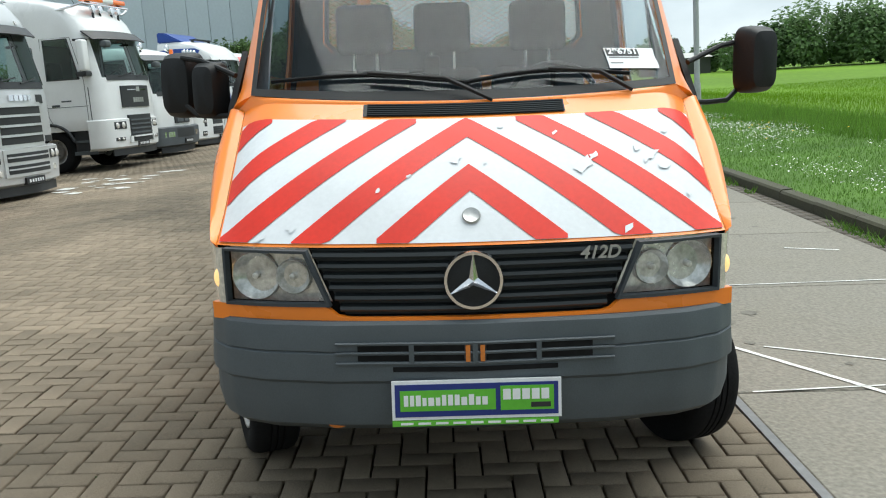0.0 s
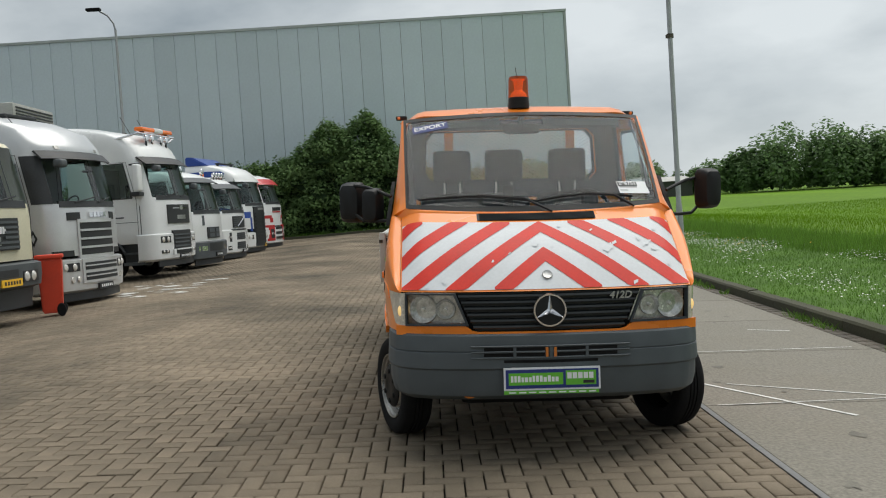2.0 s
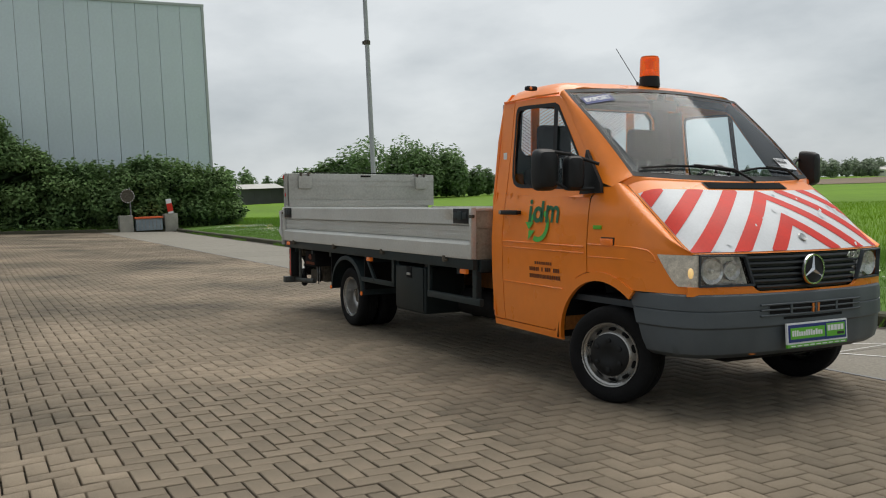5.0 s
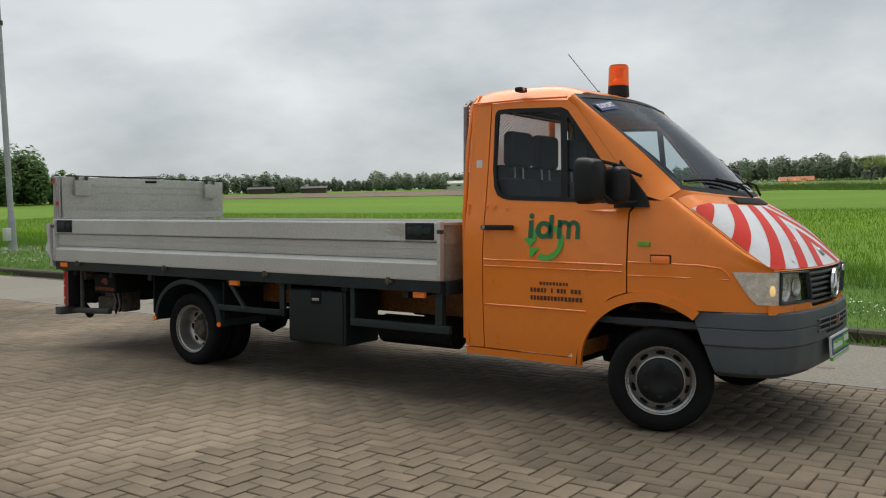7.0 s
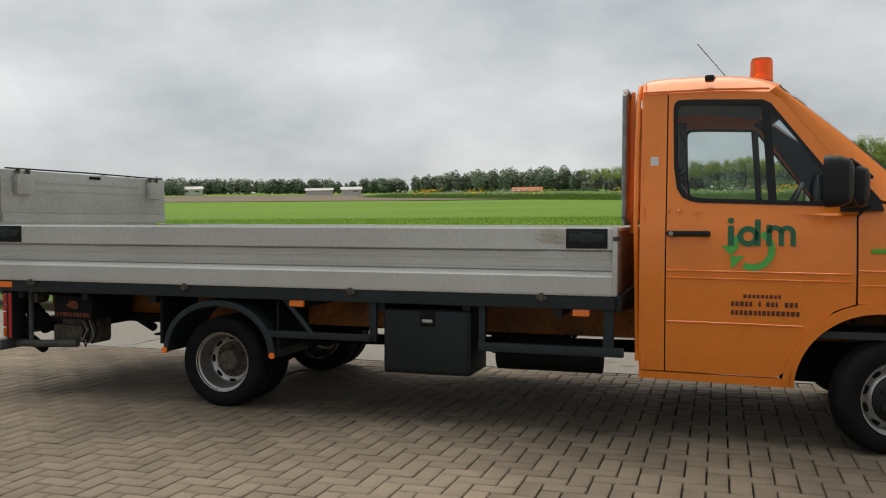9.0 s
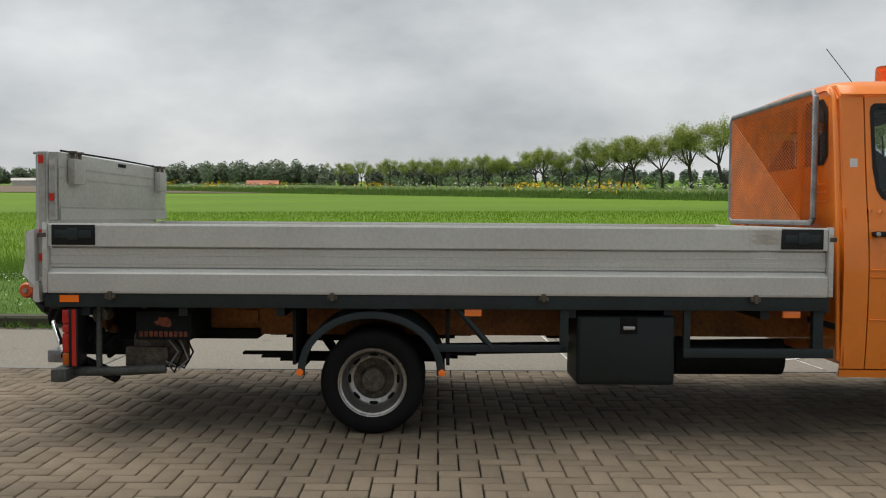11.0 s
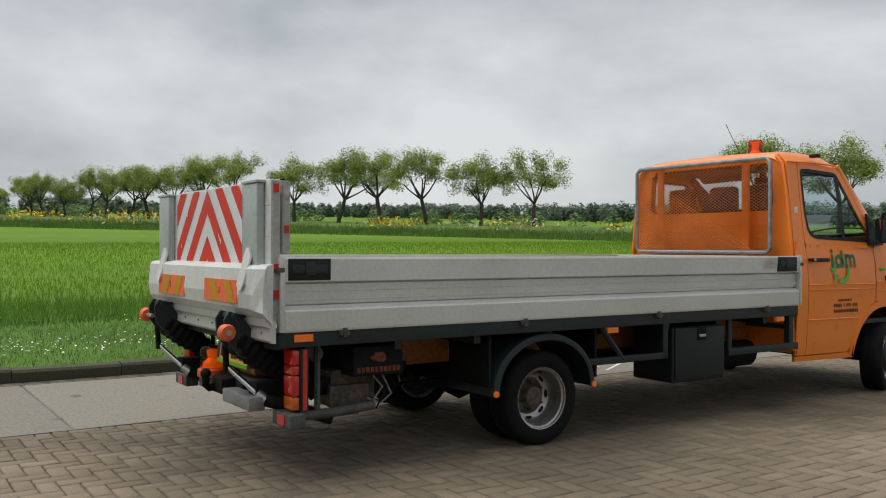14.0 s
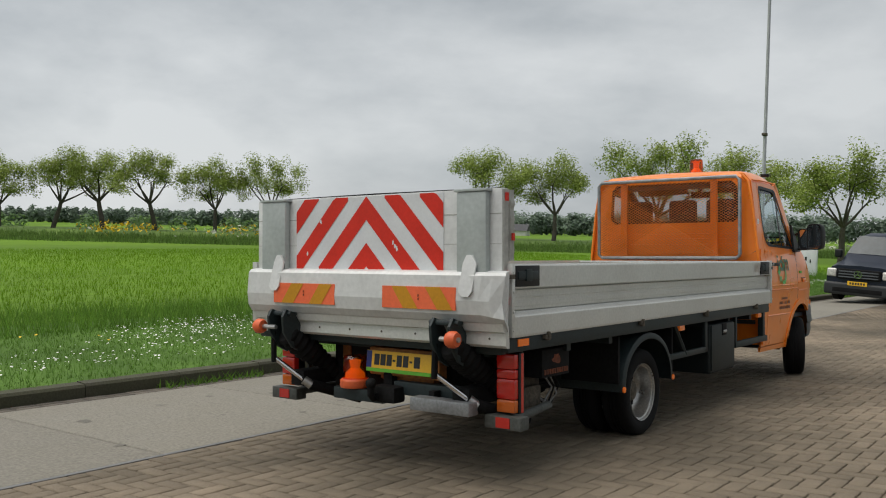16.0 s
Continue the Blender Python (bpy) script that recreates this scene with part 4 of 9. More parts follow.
def on_screen(q, v, turn, off):
    p, px, pv = screen_point(q, v), screen_point(q + 0.02, v), screen_point(q, v + 0.02)
    ex = (px - p).normalized()
    ez = ex.cross((pv - p).normalized()).normalized()
    ey = ez.cross(ex)
    m = Matrix((ex, ey, ez)).transposed().to_4x4()
    m.translation = p + ez * off
    return m @ pose(0, 0, 0, 0, 0, turn)


sm = on_screen(-0.775, 0.865, 12, 0.004)
sticker = plate_part("export_sticker", -0.124, 0.124, -0.040, 0.040, 0.001, PLATE_BLUE, van, sm, "blue windscreen sticker with white lettering")
part("export_lettering", lettering("EXPORT", 0.060, sm @ Matrix.Translation((0, 0, 0.004)), 0.0004, 0.0, 0.0012), PLATE_WHITE, sticker)
sm = on_screen(0.80, 0.165, -6, 0.004)
card = plate_part("stock_card", -0.10, 0.10, -0.055, 0.055, 0.001, PLATE_WHITE, van, sm, "white stock number card behind glass")
plate_part("number_field", -0.095, 0.035, 0.010, 0.05, 0.002, INK, card, sm, "", 0.001)
part("stock_number", lettering("296751", 0.040, sm @ Matrix.Translation((-0.030, 0.031, 0.005)), 0.0004, 0.0, 0.0012), PLATE_WHITE, card)
plate_part("writing_bar", -0.09, 0.03, -0.002, 0.006, 0.002, CABLE_GREY, card, sm, "", 0.001)
plate_part("writing_bar", -0.09, -0.04, -0.03, -0.024, 0.002, CABLE_GREY, card, sm, "", 0.001)

# door decals (both doors)
def decal_frame(s, y, z):
    x = s * (half_width(y, z) + 0.0045)
    ex = Vector((0, s, 0)) if s > 0 else Vector((0, -1, 0))
    ey = (Vector((s * half_width(y, z + 0.05), y, z + 0.05)) - Vector((s * half_width(y, z - 0.05), y, z - 0.05))).normalized()
    m = Matrix((ex, ey, ex.cross(ey))).transposed().to_4x4()
    m.translation = (x, y, z)
    return m


for s in (-1, 1):
    dm = decal_frame(s, 4.02, 1.21)
    # dark green mark: bar with dot, ring with stem, arch pair
    bm = bmesh.new()
    thick = 0.024

    def stroke(pts, w):
        pts = [Vector((*p, 0)) for p in pts]
        rows = []
        for i, p in enumerate(pts):
            d = (pts[min(i + 1, len(pts) - 1)] - pts[max(i - 1, 0)]).normalized()
            n = Vector((-d.y, d.x, 0))
            rows.append([dm @ (p + n * w / 2), dm @ (p - n * w / 2)])
        grid(bm, rows)

    arc2 = lambda cx, cy, r, a, b, n=18: [(cx + r * math.cos(radians(a + (b - a) * k / n)), cy + r * math.sin(radians(a + (b - a) * k / n))) for k in range(n + 1)]
    stroke([(-0.170, -0.073), (-0.170, 0.042)], 0.033)
    stroke(arc2(-0.170, 0.072, 0.009, 0, 360, 16), 0.0175)
    stroke(arc2(-0.077, -0.018, 0.043, 0, 360, 32), 0.031)
    stroke([(-0.026, -0.073), (-0.026, 0.078)], 0.031)
    stroke([(0.034, -0.073), (0.034, 0.048)], 0.029)
    stroke([(0.098, -0.073), (0.098, 0.0)] + arc2(0.066, 0.0, 0.032, 0, 180, 12), 0.027)
    stroke([(0.160, -0.073), (0.160, 0.0)] + arc2(0.129, 0.0, 0.031, 0, 180, 12), 0.027)
    mark = part("door_mark", bm, DECAL_GREEN, van, "dark green mark with a bright green swoosh")
    bm = bmesh.new()
    dm = dm @ Matrix.Translation((0, 0, -0.0018))
    stroke(arc2(-0.053, -0.093, 0.102, 62, -118, 30), 0.036)
    stroke(arc2(-0.053, -0.093, 0.102, 124, 172, 10), 0.036)
    for head in (((-0.171, -0.132), (-0.095, -0.132), (-0.168, -0.205)), ((-0.222, -0.073), (-0.118, -0.073), (-0.170, -0.127))):
        bm.faces.new([bm.verts.new(dm @ Vector((x, y, 0.0004))) for x, y in head])
    part("swoosh", bm, DECAL_LIGHT_GREEN, mark)
    bm = bmesh.new()
    for z, w0, w1, h in ((0.852, -0.10, 0.115, 0.020), (0.808, -0.165, 0.20, 0.028), (0.758, -0.165, 0.20, 0.028)):
        lm = decal_frame(s, 4.02, z)
        rng = random.Random(int(z * 1000))
        x = w0
        while x < w1 - 0.01:
            w = rng.uniform(0.012, 0.020)
            if rng.random() > 0.14:
                bm.faces.new([bm.verts.new(lm @ Vector((px, py, 0))) for px, py in ((x, -h / 2), (x + w, -h / 2), (x + w, h / 2), (x, h / 2))])
            x += w + 0.008
    part("writing_bar", bm, DECAL_BROWN, van)
bm = box(bmesh.new(), (-0.8505, 4.60, 1.60), (-0.8475, 4.645, 1.655))
bmesh.ops.transform(bm, matrix=Matrix.Translation((-0.019, 0, 0)), verts=bm.verts)
part("paper_sticker", bm, PLATE_WHITE, van)


# wheels
def wheel(name, m, deep, label):
    """One wheel, its outer face towards +z of m."""
    m = m @ Matrix.Diagonal((0.96, 0.96, 1, 1))
    tyre = part(name, lathe(bmesh.new(), [(0.205, 0.075), (0.225, 0.090), (0.265, 0.098), (0.300, 0.092), (0.316, 0.078), (0.3225, 0.05), (0.3225, 0.028), (0.314, 0.027), (0.314, 0.021), (0.3225, 0.020), (0.323, 0.004), (0.314, 0.003), (0.314, -0.003), (0.323, -0.004), (0.3225, -0.020), (0.314, -0.021), (0.314, -0.027), (0.3225, -0.028), (0.3225, -0.05), (0.316, -0.078), (0.30, -0.092), (0.265, -0.098), (0.225, -0.09), (0.205, -0.075)], m, 56, True), RUBBER, van, label)
    if deep:
        prof = [(0.214, 0.082), (0.212, 0.090), (0.206, 0.088), (0.203, 0.075), (0.192, 0.070), (0.186, 0.045), (0.182, 0.0), (0.172, -0.035), (0.155, -0.05), (0.135, -0.055), (0.120, -0.058), (0.10, -0.062), (0.09, -0.062)]
    else:
        prof = [(0.214, 0.082), (0.212, 0.090), (0.206, 0.088), (0.203, 0.075), (0.190, 0.066), (0.183, 0.040), (0.176, 0.032), (0.165, 0.045), (0.150, 0.070), (0.140, 0.076), (0.10, 0.078), (0.0, 0.078)]
    rim = part("rim", lathe(bmesh.new(), prof, m, 56), RIM_STEEL, tyre, "worn silver steel rim")
    bm = bmesh.new()
    n, rr, hh = (8, 0.152, -0.051) if deep else (10, 0.168, 0.0435)
    for k in range(n):
        a = 2 * math.pi * k / n
        c = Vector((math.cos(a), math.sin(a), 0))
        t = Vector((-math.sin(a), math.cos(a), 0))
        ell = []
        for j in range(10):
            b = 2 * math.pi * j / 10
            u = 0.012 * math.cos(b)
            ell.append(bm.verts.new(m @ (c * (rr + u) + t * 0.030 * math.sin(b) + Vector((0, 0, hh + (-u * 0.9 + 0.004 if not deep else u * 0.55 + 0.003))))))
        bm.faces.new(ell)
    part("hand_hole", bm, UNDERBODY, rim)
    if deep:
        bm = lathe(bmesh.new(), [(0.13, -0.056), (0.11, -0.05), (0.085, -0.05), (0.075, -0.03), (0.07, 0.01), (0.045, 0.02), (0.0, 0.022)], m, 32)
        for k in range(6):
            a = 2 * math.pi * k / 6
            lathe(bm, [(0.014, -0.052), (0.014, -0.028), (0.008, -0.026), (0.008, -0.012), (0.0, -0.012)], m @ Matrix.Translation((0.102 * math.cos(a), 0.102 * math.sin(a), 0)), 6)
        part("hub", bm, HUB_DIRTY, rim, "dirty rusty hub with wheel nuts")
    else:
        bm = lathe(bmesh.new(), [(0.142, 0.070), (0.142, 0.082), (0.128, 0.094), (0.06, 0.102), (0.05, 0.098), (0.0, 0.098)], m, 40)
        for k in range(6):
            a = 2 * math.pi * k / 6
            lathe(bm, [(0.018, 0.090), (0.017, 0.106), (0.010, 0.108), (0.0, 0.108)], m @ Matrix.Translation((0.098 * math.cos(a), 0.098 * math.sin(a), 0)), 10)
        part("hub_cap", bm, BLACK_PLASTIC, rim, "black plastic hub cap")
    return tyre


STEER = 20
wheel("front_wheel", Matrix.Translation((-0.845, 3.350, 0.308)) @ pose(0, 0, 0, 0, 0, STEER) @ pose(0, 0, 0, 0, -90, 0), False, "black front tyre turned to one side")
wheel("front_wheel", Matrix.Translation((0.845, 3.350, 0.308)) @ pose(0, 0, 0, 0, 0, STEER) @ pose(0, 0, 0, 0, 90, 0), False, "black front tyre turned to one side")
for s in (-1, 1):
    wheel("rear_wheel", Matrix.Translation((s * 0.865, 7.485, 0.308)) @ pose(0, 0, 0, 0, 90 * s, 0), True, "black outer twin tyre")
    wheel("rear_wheel", Matrix.Translation((s * 0.635, 7.485, 0.308)) @ pose(0, 0, 0, 0, -90 * s, 0), True, "black inner twin tyre")

# chassis
each("chassis_rail", [((-0.42, 4.6, 0.52), (-0.35, 9.15, 0.70)), ((0.35, 4.6, 0.52), (0.42, 9.15, 0.70))], CHASSIS_ORANGE, van, bev=0.006)
each("chassis_tie", [((-0.36, y, 0.56), (0.36, y + 0.08, 0.68)) for y in (4.9, 6.0, 6.9, 8.2, 9.0)], CHASSIS_ORANGE, van, bev=0.006)
bm = bmesh.new()
tube(bm, [(-0.75, 7.485, 0.33), (0.75, 7.485, 0.33)], 0.055, 10)
tube(bm, [(0, 4.4, 0.42), (0, 7.4, 0.36)], 0.04, 10)
lathe(bm, [(0, -0.16), (0.12, -0.1), (0.16, 0), (0.12, 0.1), (0, 0.16)], Matrix.Translation((0, 7.485, 0.33)), 16)
tube(bm, [(-0.7, 3.365, 0.30), (0.7, 3.365, 0.30)], 0.05, 8)
box(bm, (-0.5, 2.75, 0.30), (0.5, 3.9, 0.56), 0.05)
box(bm, (-0.7, 2.70, 0.40), (0.7, 2.78, 0.70), 0.01)
for s in (-1, 1):
    for k in range(3):
        box(bm, (s * 0.43, 6.85 + 0.12 * k, 0.40 - 0.02 * k), (s * 0.50, 8.35 - 0.12 * k, 0.415 - 0.02 * k))
    tube(bm, [(s * 0.33, 7.75, 0.36), (s * 0.40, 8.0, 0.75)], 0.03, 8)
part("running_gear", bm, UNDERBODY, van)
bm = bmesh.new()
tube(bm, [(-0.62, 4.95, 0.42), (-0.62, 5.62, 0.42)], 0.11, 16)
part("air_tank", bm, UNDERBODY, van)
bm = bmesh.new()
tube(bm, [(0.3, 3.8, 0.36), (0.32, 5.2, 0.34), (0.34, 6.3, 0.34)], 0.03, 8)
tube(bm, [(0.33, 5.3, 0.35), (0.33, 5.9, 0.35)], 0.09, 12)
part("exhaust", bm, HUB_DIRTY, van)

# load bed
bed = part("load_bed", boxes(((-1.02, 4.83, 0.835), (1.02, 9.375, 0.862))), ALLOY_WORN, van, "scratched alloy load floor")
each("bed_rail", [((-1.035, 4.83, 0.755), (-0.985, 9.375, 0.838)), ((0.985, 4.83, 0.755), (1.035, 9.375, 0.838)), ((-0.98, 4.80, 0.74), (0.98, 4.86, 0.832)), ((-0.98, 9.31, 0.74), (0.98, 9.37, 0.832))], FRAME_DARK, van, bev=0.006)
each("cross_member", [((-0.97, y, 0.70), (0.97, y + 0.05, 0.832)) for y in np.arange(5.15, 9.2, 0.57)], FRAME_DARK, van)


def dropside(s):
    prof = [(1.022, 0.838), (1.052, 0.838), (1.055, 0.85), (1.055, 0.950), (1.050, 0.958), (1.022, 0.975), (1.021, 0.979), (1.000, 0.980), (1.000, 0.986), (1.020, 0.987), (1.020, 1.005), (1.024, 1.007), (1.024, 1.030), (1.020, 1.032), (1.020, 1.052), (1.023, 1.054), (1.023, 1.060), (1.020, 1.062), (1.020, 1.096), (0.998, 1.097), (0.998, 1.106), (1.046, 1.107), (1.047, 1.110), (1.047, 1.14), (1.047, 1.17), (1.047, 1.20), (1.047, 1.228), (1.042, 1.240), (0.990, 1.240), (0.988, 1.228), (0.988, 0.87), (1.004, 0.85)]
    bm = bmesh.new()
    ys = np.linspace(4.845, 9.345, 80)
    rows = []
    for y in ys:
        row = []
        for x, z in prof:
            d = 0.035 * math.exp(-((y - 5.20) / 0.065) ** 2 - ((z - 1.13) / 0.06) ** 2) if x > 1.04 and z > 1.0 else 0
            row.append(Vector((s * (x - d), y, z)))
        rows.append(row + [row[0]])
    grid(bm, rows)
    for row in (rows[0], rows[-1]):
        bm.faces.new([bm.verts.new(p) for p in row[:-1]])
    bmesh.ops.remove_doubles(bm, verts=bm.verts, dist=0.0005)
    ob = part("dropside", bm, ALLOY, van, "ribbed grey alloy dropside, dented near its latch", False)
    for y in (4.829, 9.361):
        bm = boxes(((s * 1.012, y - 0.014, 0.84), (s * 1.060, y + 0.014, 1.243)), bev=0.004)
        for z in (0.88, 0.98, 1.09, 1.20):
            lathe(bm, [(0.010, 0.0), (0.009, 0.005), (0.0, 0.006)], Matrix.Translation((s * 1.060, y, z)) @ pose(0, 0, 0, 0, 90 * s, 0), 8)
        part("end_post", bm, ALLOY, ob)
    for y0, y1 in ((4.872, 5.115), (9.075, 9.325)):
        bm = boxes(((s * 1.035, y0, 1.115), (s * 1.052, y1, 1.232)), bev=0.004)
        latch = part("latch", bm, BLACK_PLASTIC, ob, "dark latch plate with pull handle")
        bm = boxes(((s * 1.046, y0 + 0.02, 1.155), (s * 1.058, y1 - 0.02, 1.20)), ((s * 1.05, (y0 + y1) / 2 - 0.03, 1.145), (s * 1.063, (y0 + y1) / 2 + 0.03, 1.212)), bev=0.003)
        part("latch_handle", bm, FRAME_DARK, latch)
    for y in (5.26, 6.49, 7.71, 8.99):
        bm = boxes(((s * 1.03, y - 0.03, 0.808), (s * 1.062, y + 0.03, 0.832)), ((s * 1.04, y - 0.012, 0.80), (s * 1.068, y + 0.012, 0.85)), bev=0.004)
        part("hinge", bm, HUB_DIRTY, ob)
    bm = boxes(((s * 1.035, 4.80, 1.16), (s * 1.064, 4.84, 1.185)), ((s * 1.035, 9.35, 1.16), (s * 1.064, 9.40, 1.185)), bev=0.003)
    part("latch_pin", bm, HUB_DIRTY, ob)
    return ob


dropside(-1)
dropside(1)
bm = boxes(((-1.01, 4.825, 0.84), (1.01, 4.85, 1.215)), bev=0.003)
for z in (0.95, 1.08):
    box(bm, (-1.0, 4.818, z), (1.0, 4.826, z + 0.02))
part("front_board", bm, WOOD_BOARD, van, "weathered front board of load bed")
part("front_board_cap", boxes(((-1.01, 4.818, 1.215), (1.01, 4.857, 1.238)), bev=0.004), ALLOY, van)

# guard behind the cab
gy = 4.79
bm = bmesh.new()
pts = [(-0.75, 1.30), (-0.75, 2.035), (-0.715, 2.07), (0.735, 2.07), (0.77, 2.035), (0.77, 1.30), (0.735, 1.268), (-0.715, 1.268), (-0.75, 1.30)]
tube(bm, [(x, gy + 0.018, z) for x, z in pts], 0.018, 10)
guard = part("window_guard", bm, GALV, van, "orange mesh guard in a galvanised tube")
each("guard_post", [((x - 0.035, gy - 0.02, 1.20), (x + 0.035, gy + 0.004, 2.09)) for x in (-0.485, 0.485)], ORANGE, guard, bev=0.004)
bm = bmesh.new()
x0, x1, z0, z1 = -0.75, 0.77, 1.268, 2.07
slope, step = 0.58, 0.0265
for sgn in (-1, 1):
    c = z0 - slope * (x1 - x0) - 0.0
    while c < z1 + slope * (x1 - x0):
        # line z = c + sgn * slope * (x - x0), cut to the opening
        ends = []
        for x in (x0, x1):
            z = c + sgn * slope * (x - x0)
            if z0 <= z <= z1:
                ends.append((x, z))
        for z in (z0, z1):
            x = x0 + (z - c) / (sgn * slope)
            if x0 < x < x1:
                ends.append((x, z))
        if len(ends) >= 2:
            (xa, za), (xb, zb) = ends[0], ends[1]
            if math.hypot(xb - xa, zb - za) > 0.01:
                d = Vector((xb - xa, 0, zb - za)).normalized()
                n = Vector((-d.z, 0, d.x)) * 0.0019
                h = Vector((0, 0.003 * sgn, 0))
                a, b = Vector((xa, gy + 0.018, za)), Vector((xb, gy + 0.018, zb))
                q = [bm.verts.new(p) for p in (a + n + h, b + n + h, b - n - h, a - n - h)]
                r = [bm.verts.new(p + Vector((0, 0.004, 0))) for p in (a + n + h, b + n + h, b - n - h, a - n - h)]
                bm.faces.new(q)
                bm.faces.new(r[::-1])
                for i in range(4):
                    j = (i + 1) % 4
                    bm.faces.new((q[j], q[i], r[i], r[j]))
        c += step
part("mesh", bm, ORANGE_WORN, guard, "orange expanded metal mesh", smooth=False)

# mudguards, side guards, tool box
for s in (-1, 1):
    bm = bmesh.new()
    prof = []
    for k in range(25):
        a = radians(-4 + 188 * k / 24)
        prof.append((7.49 + 0.435 * math.cos(a), 0.385 + 0.36 * math.sin(a)))
    rows = []
    for (y, z) in prof:
        c = Vector((0, y - 7.49, z - 0.385)).normalized()
        base = Vector((0, y, z))
        rows.append([Vector((s * x, base.y + c.y * o, base.z + c.z * o)) for x, o in ((0.50, 0.0), (0.96, 0.0), (1.0, -0.008), (1.01, -0.03), (1.008, -0.05))])
    grid(bm, rows)
    guard_ob = part("mudguard", thicken(bm, 0.008), FRAME_DARK, van, "dark curved rear mudguard")
    bm = bmesh.new()
    for y, z in ((7.075, 0.378), (7.905, 0.378)):
        lathe(bm, [(0.022, 0.0), (0.020, 0.008), (0.0, 0.010)], Matrix.Translation((s * 1.008, y, z)) @ pose(0, 0, 0, 0, 90 * s, 0), 12)
    part("reflector", bm, SIGNAL_ORANGE, guard_ob)
    bm = bmesh.new()
    box(bm, (s * 0.97, 6.34, 0.50), (s * 1.0, 7.12, 0.545), 0.004)
    box(bm, (s * 0.97, 6.335, 0.50), (s * 1.0, 6.385, 0.80), 0.004)
    tube(bm, [(s * 0.985, 6.78, 0.52), (s * 0.985, 7.00, 0.77)], 0.020, 6)
    part("side_guard", bm, FRAME_DARK, van, "dark steel side guard bars")
    bm = box(bmesh.new(), (s * 0.965, 4.78, 0.475), (s * 1.005, 5.66, 0.53), 0.006)
    box(bm, (s * 0.95, 4.84, 0.49), (s * 1.0, 4.90, 0.80), 0.004)
    box(bm, (s * 0.97, 5.62, 0.50), (s * 1.0, 5.66, 0.80), 0.004)
    part("side_guard", bm, FRAME_DARK, van, "dark steel side guard bars")
    for y in (5.03, 6.895):
        bm = boxes(((s * 0.985, y - 0.05, 0.712), (s * 1.012, y + 0.05, 0.752)), bev=0.005)
        part("side_marker", bm, MARKER_LENS, van, "amber side marker lamp")
    bm = boxes(((s * 1.036, 9.175, 0.785), (s * 1.042, 9.285, 0.825)))
    part("side_reflector", bm, SIGNAL_ORANGE, van)
bm = box(bmesh.new(), (-1.0, 5.71, 0.31), (-0.60, 6.285, 0.72), 0.022, 3)
toolbox = part("tool_box", bm, BOX_BLACK, van, "black plastic tool box with lid lock")
bm = boxes(((-1.012, 5.725, 0.335), (-0.998, 6.27, 0.712)), bev=0.012)
part("tool_box_lid", bm, BOX_BLACK, toolbox)
bm = boxes(((-1.017, 5.935, 0.615), (-1.010, 6.035, 0.715)), bev=0.003)
part("lock_recess", bm, UNDERBODY, toolbox)
bm = box(bmesh.new(), (-1.026, 5.95, 0.638), (-1.014, 6.02, 0.660), 0.009, 3)
part("lock", bm, STEEL_PIN, toolbox)
bm = box(bmesh.new(), (0.58, 5.30, 0.36), (0.98, 6.27, 0.70), 0.03, 3)
part("fuel_tank", bm, BLACK_PLASTIC, van)
# splash guards and inner panels by the rear axle
each("splash_panel", [((s * 0.99, y, 0.42), (s * 0.55, y + 0.02, 0.74)) for s in (-1, 1) for y in (7.03, 7.93)], UNDERBODY, van)

# tail lift: upper leaf folded inwards, main leaf upright behind the bed
LX0, LX1 = -1.02, 0.95
bm = boxes(((-1.0, 9.300, 1.255), (1.0, 9.352, 1.652)), bev=0.004)
lift = part("tail_lift_panel", bm, ALLOY_WORN, van, "folded alloy tail lift platform, weathered and scratched")
bm = boxes(*[((-0.985, 9.2965, z), (0.985, 9.301, z + 0.006)) for z in (1.335, 1.50, 1.565)], ((-0.995, 9.292, 1.255), (0.995, 9.301, 1.325)))
part("panel_ridge", bm, ALLOY_WORN, lift)
each("hinge_box", [((x - 0.085, 9.255, 1.47), (x + 0.085, 9.298, 1.62)) for x in (-0.80, 0.80)], ALLOY_WORN, lift, "grey folding hinge box", 0.004)
bm = bmesh.new()
for x in (-0.80, 0.80):
    for dx in (-0.05, 0.05):
        lathe(bm, [(0.012, 0.0), (0.012, 0.03), (0.026, 0.034), (0.026, 0.046), (0.0, 0.046)], Matrix.Translation((x + dx, 9.28, 1.62)), 10)
part("rubber_stop", bm, HUB_DIRTY, lift)
part("edge_wire", tube(bmesh.new(), [(-0.95, 9.31, 1.662), (0.0, 9.31, 1.668), (0.97, 9.31, 1.662)], 0.006, 6), UNDERBODY, lift)
part("latch_slot", boxes(((-0.05, 9.296, 1.615), (0.09, 9.301, 1.638))), UNDERBODY, lift)
bm = boxes(((LX0, 9.360, 0.885), (LX1, 9.415, 1.655)), bev=0.004)
outer_panel = part("outer_panel", bm, LIFT_WHITE, lift, "light grey outer platform panel")
bm = boxes(((LX0 + 0.004, 9.4145, 1.515), (LX1 - 0.004, 9.4165, 1.520)), ((LX0 + 0.004, 9.4145, 1.35), (LX1 - 0.004, 9.4160, 1.353)))
part("panel_joint", bm, ALLOY_WORN, outer_panel)
for x0, x1 in ((-0.945, -0.745), (0.64, 0.865)):
    bm = boxes(((x0, 9.4165, 1.16), (x1, 9.462, 1.640)), bev=0.012)
    box(bm, (x0 - 0.012, 9.405, 1.640), (x1 + 0.012, 9.468, 1.655), 0.003)
    part("channel_post", bm, POST_GREY, lift, "pressed grey channel post")
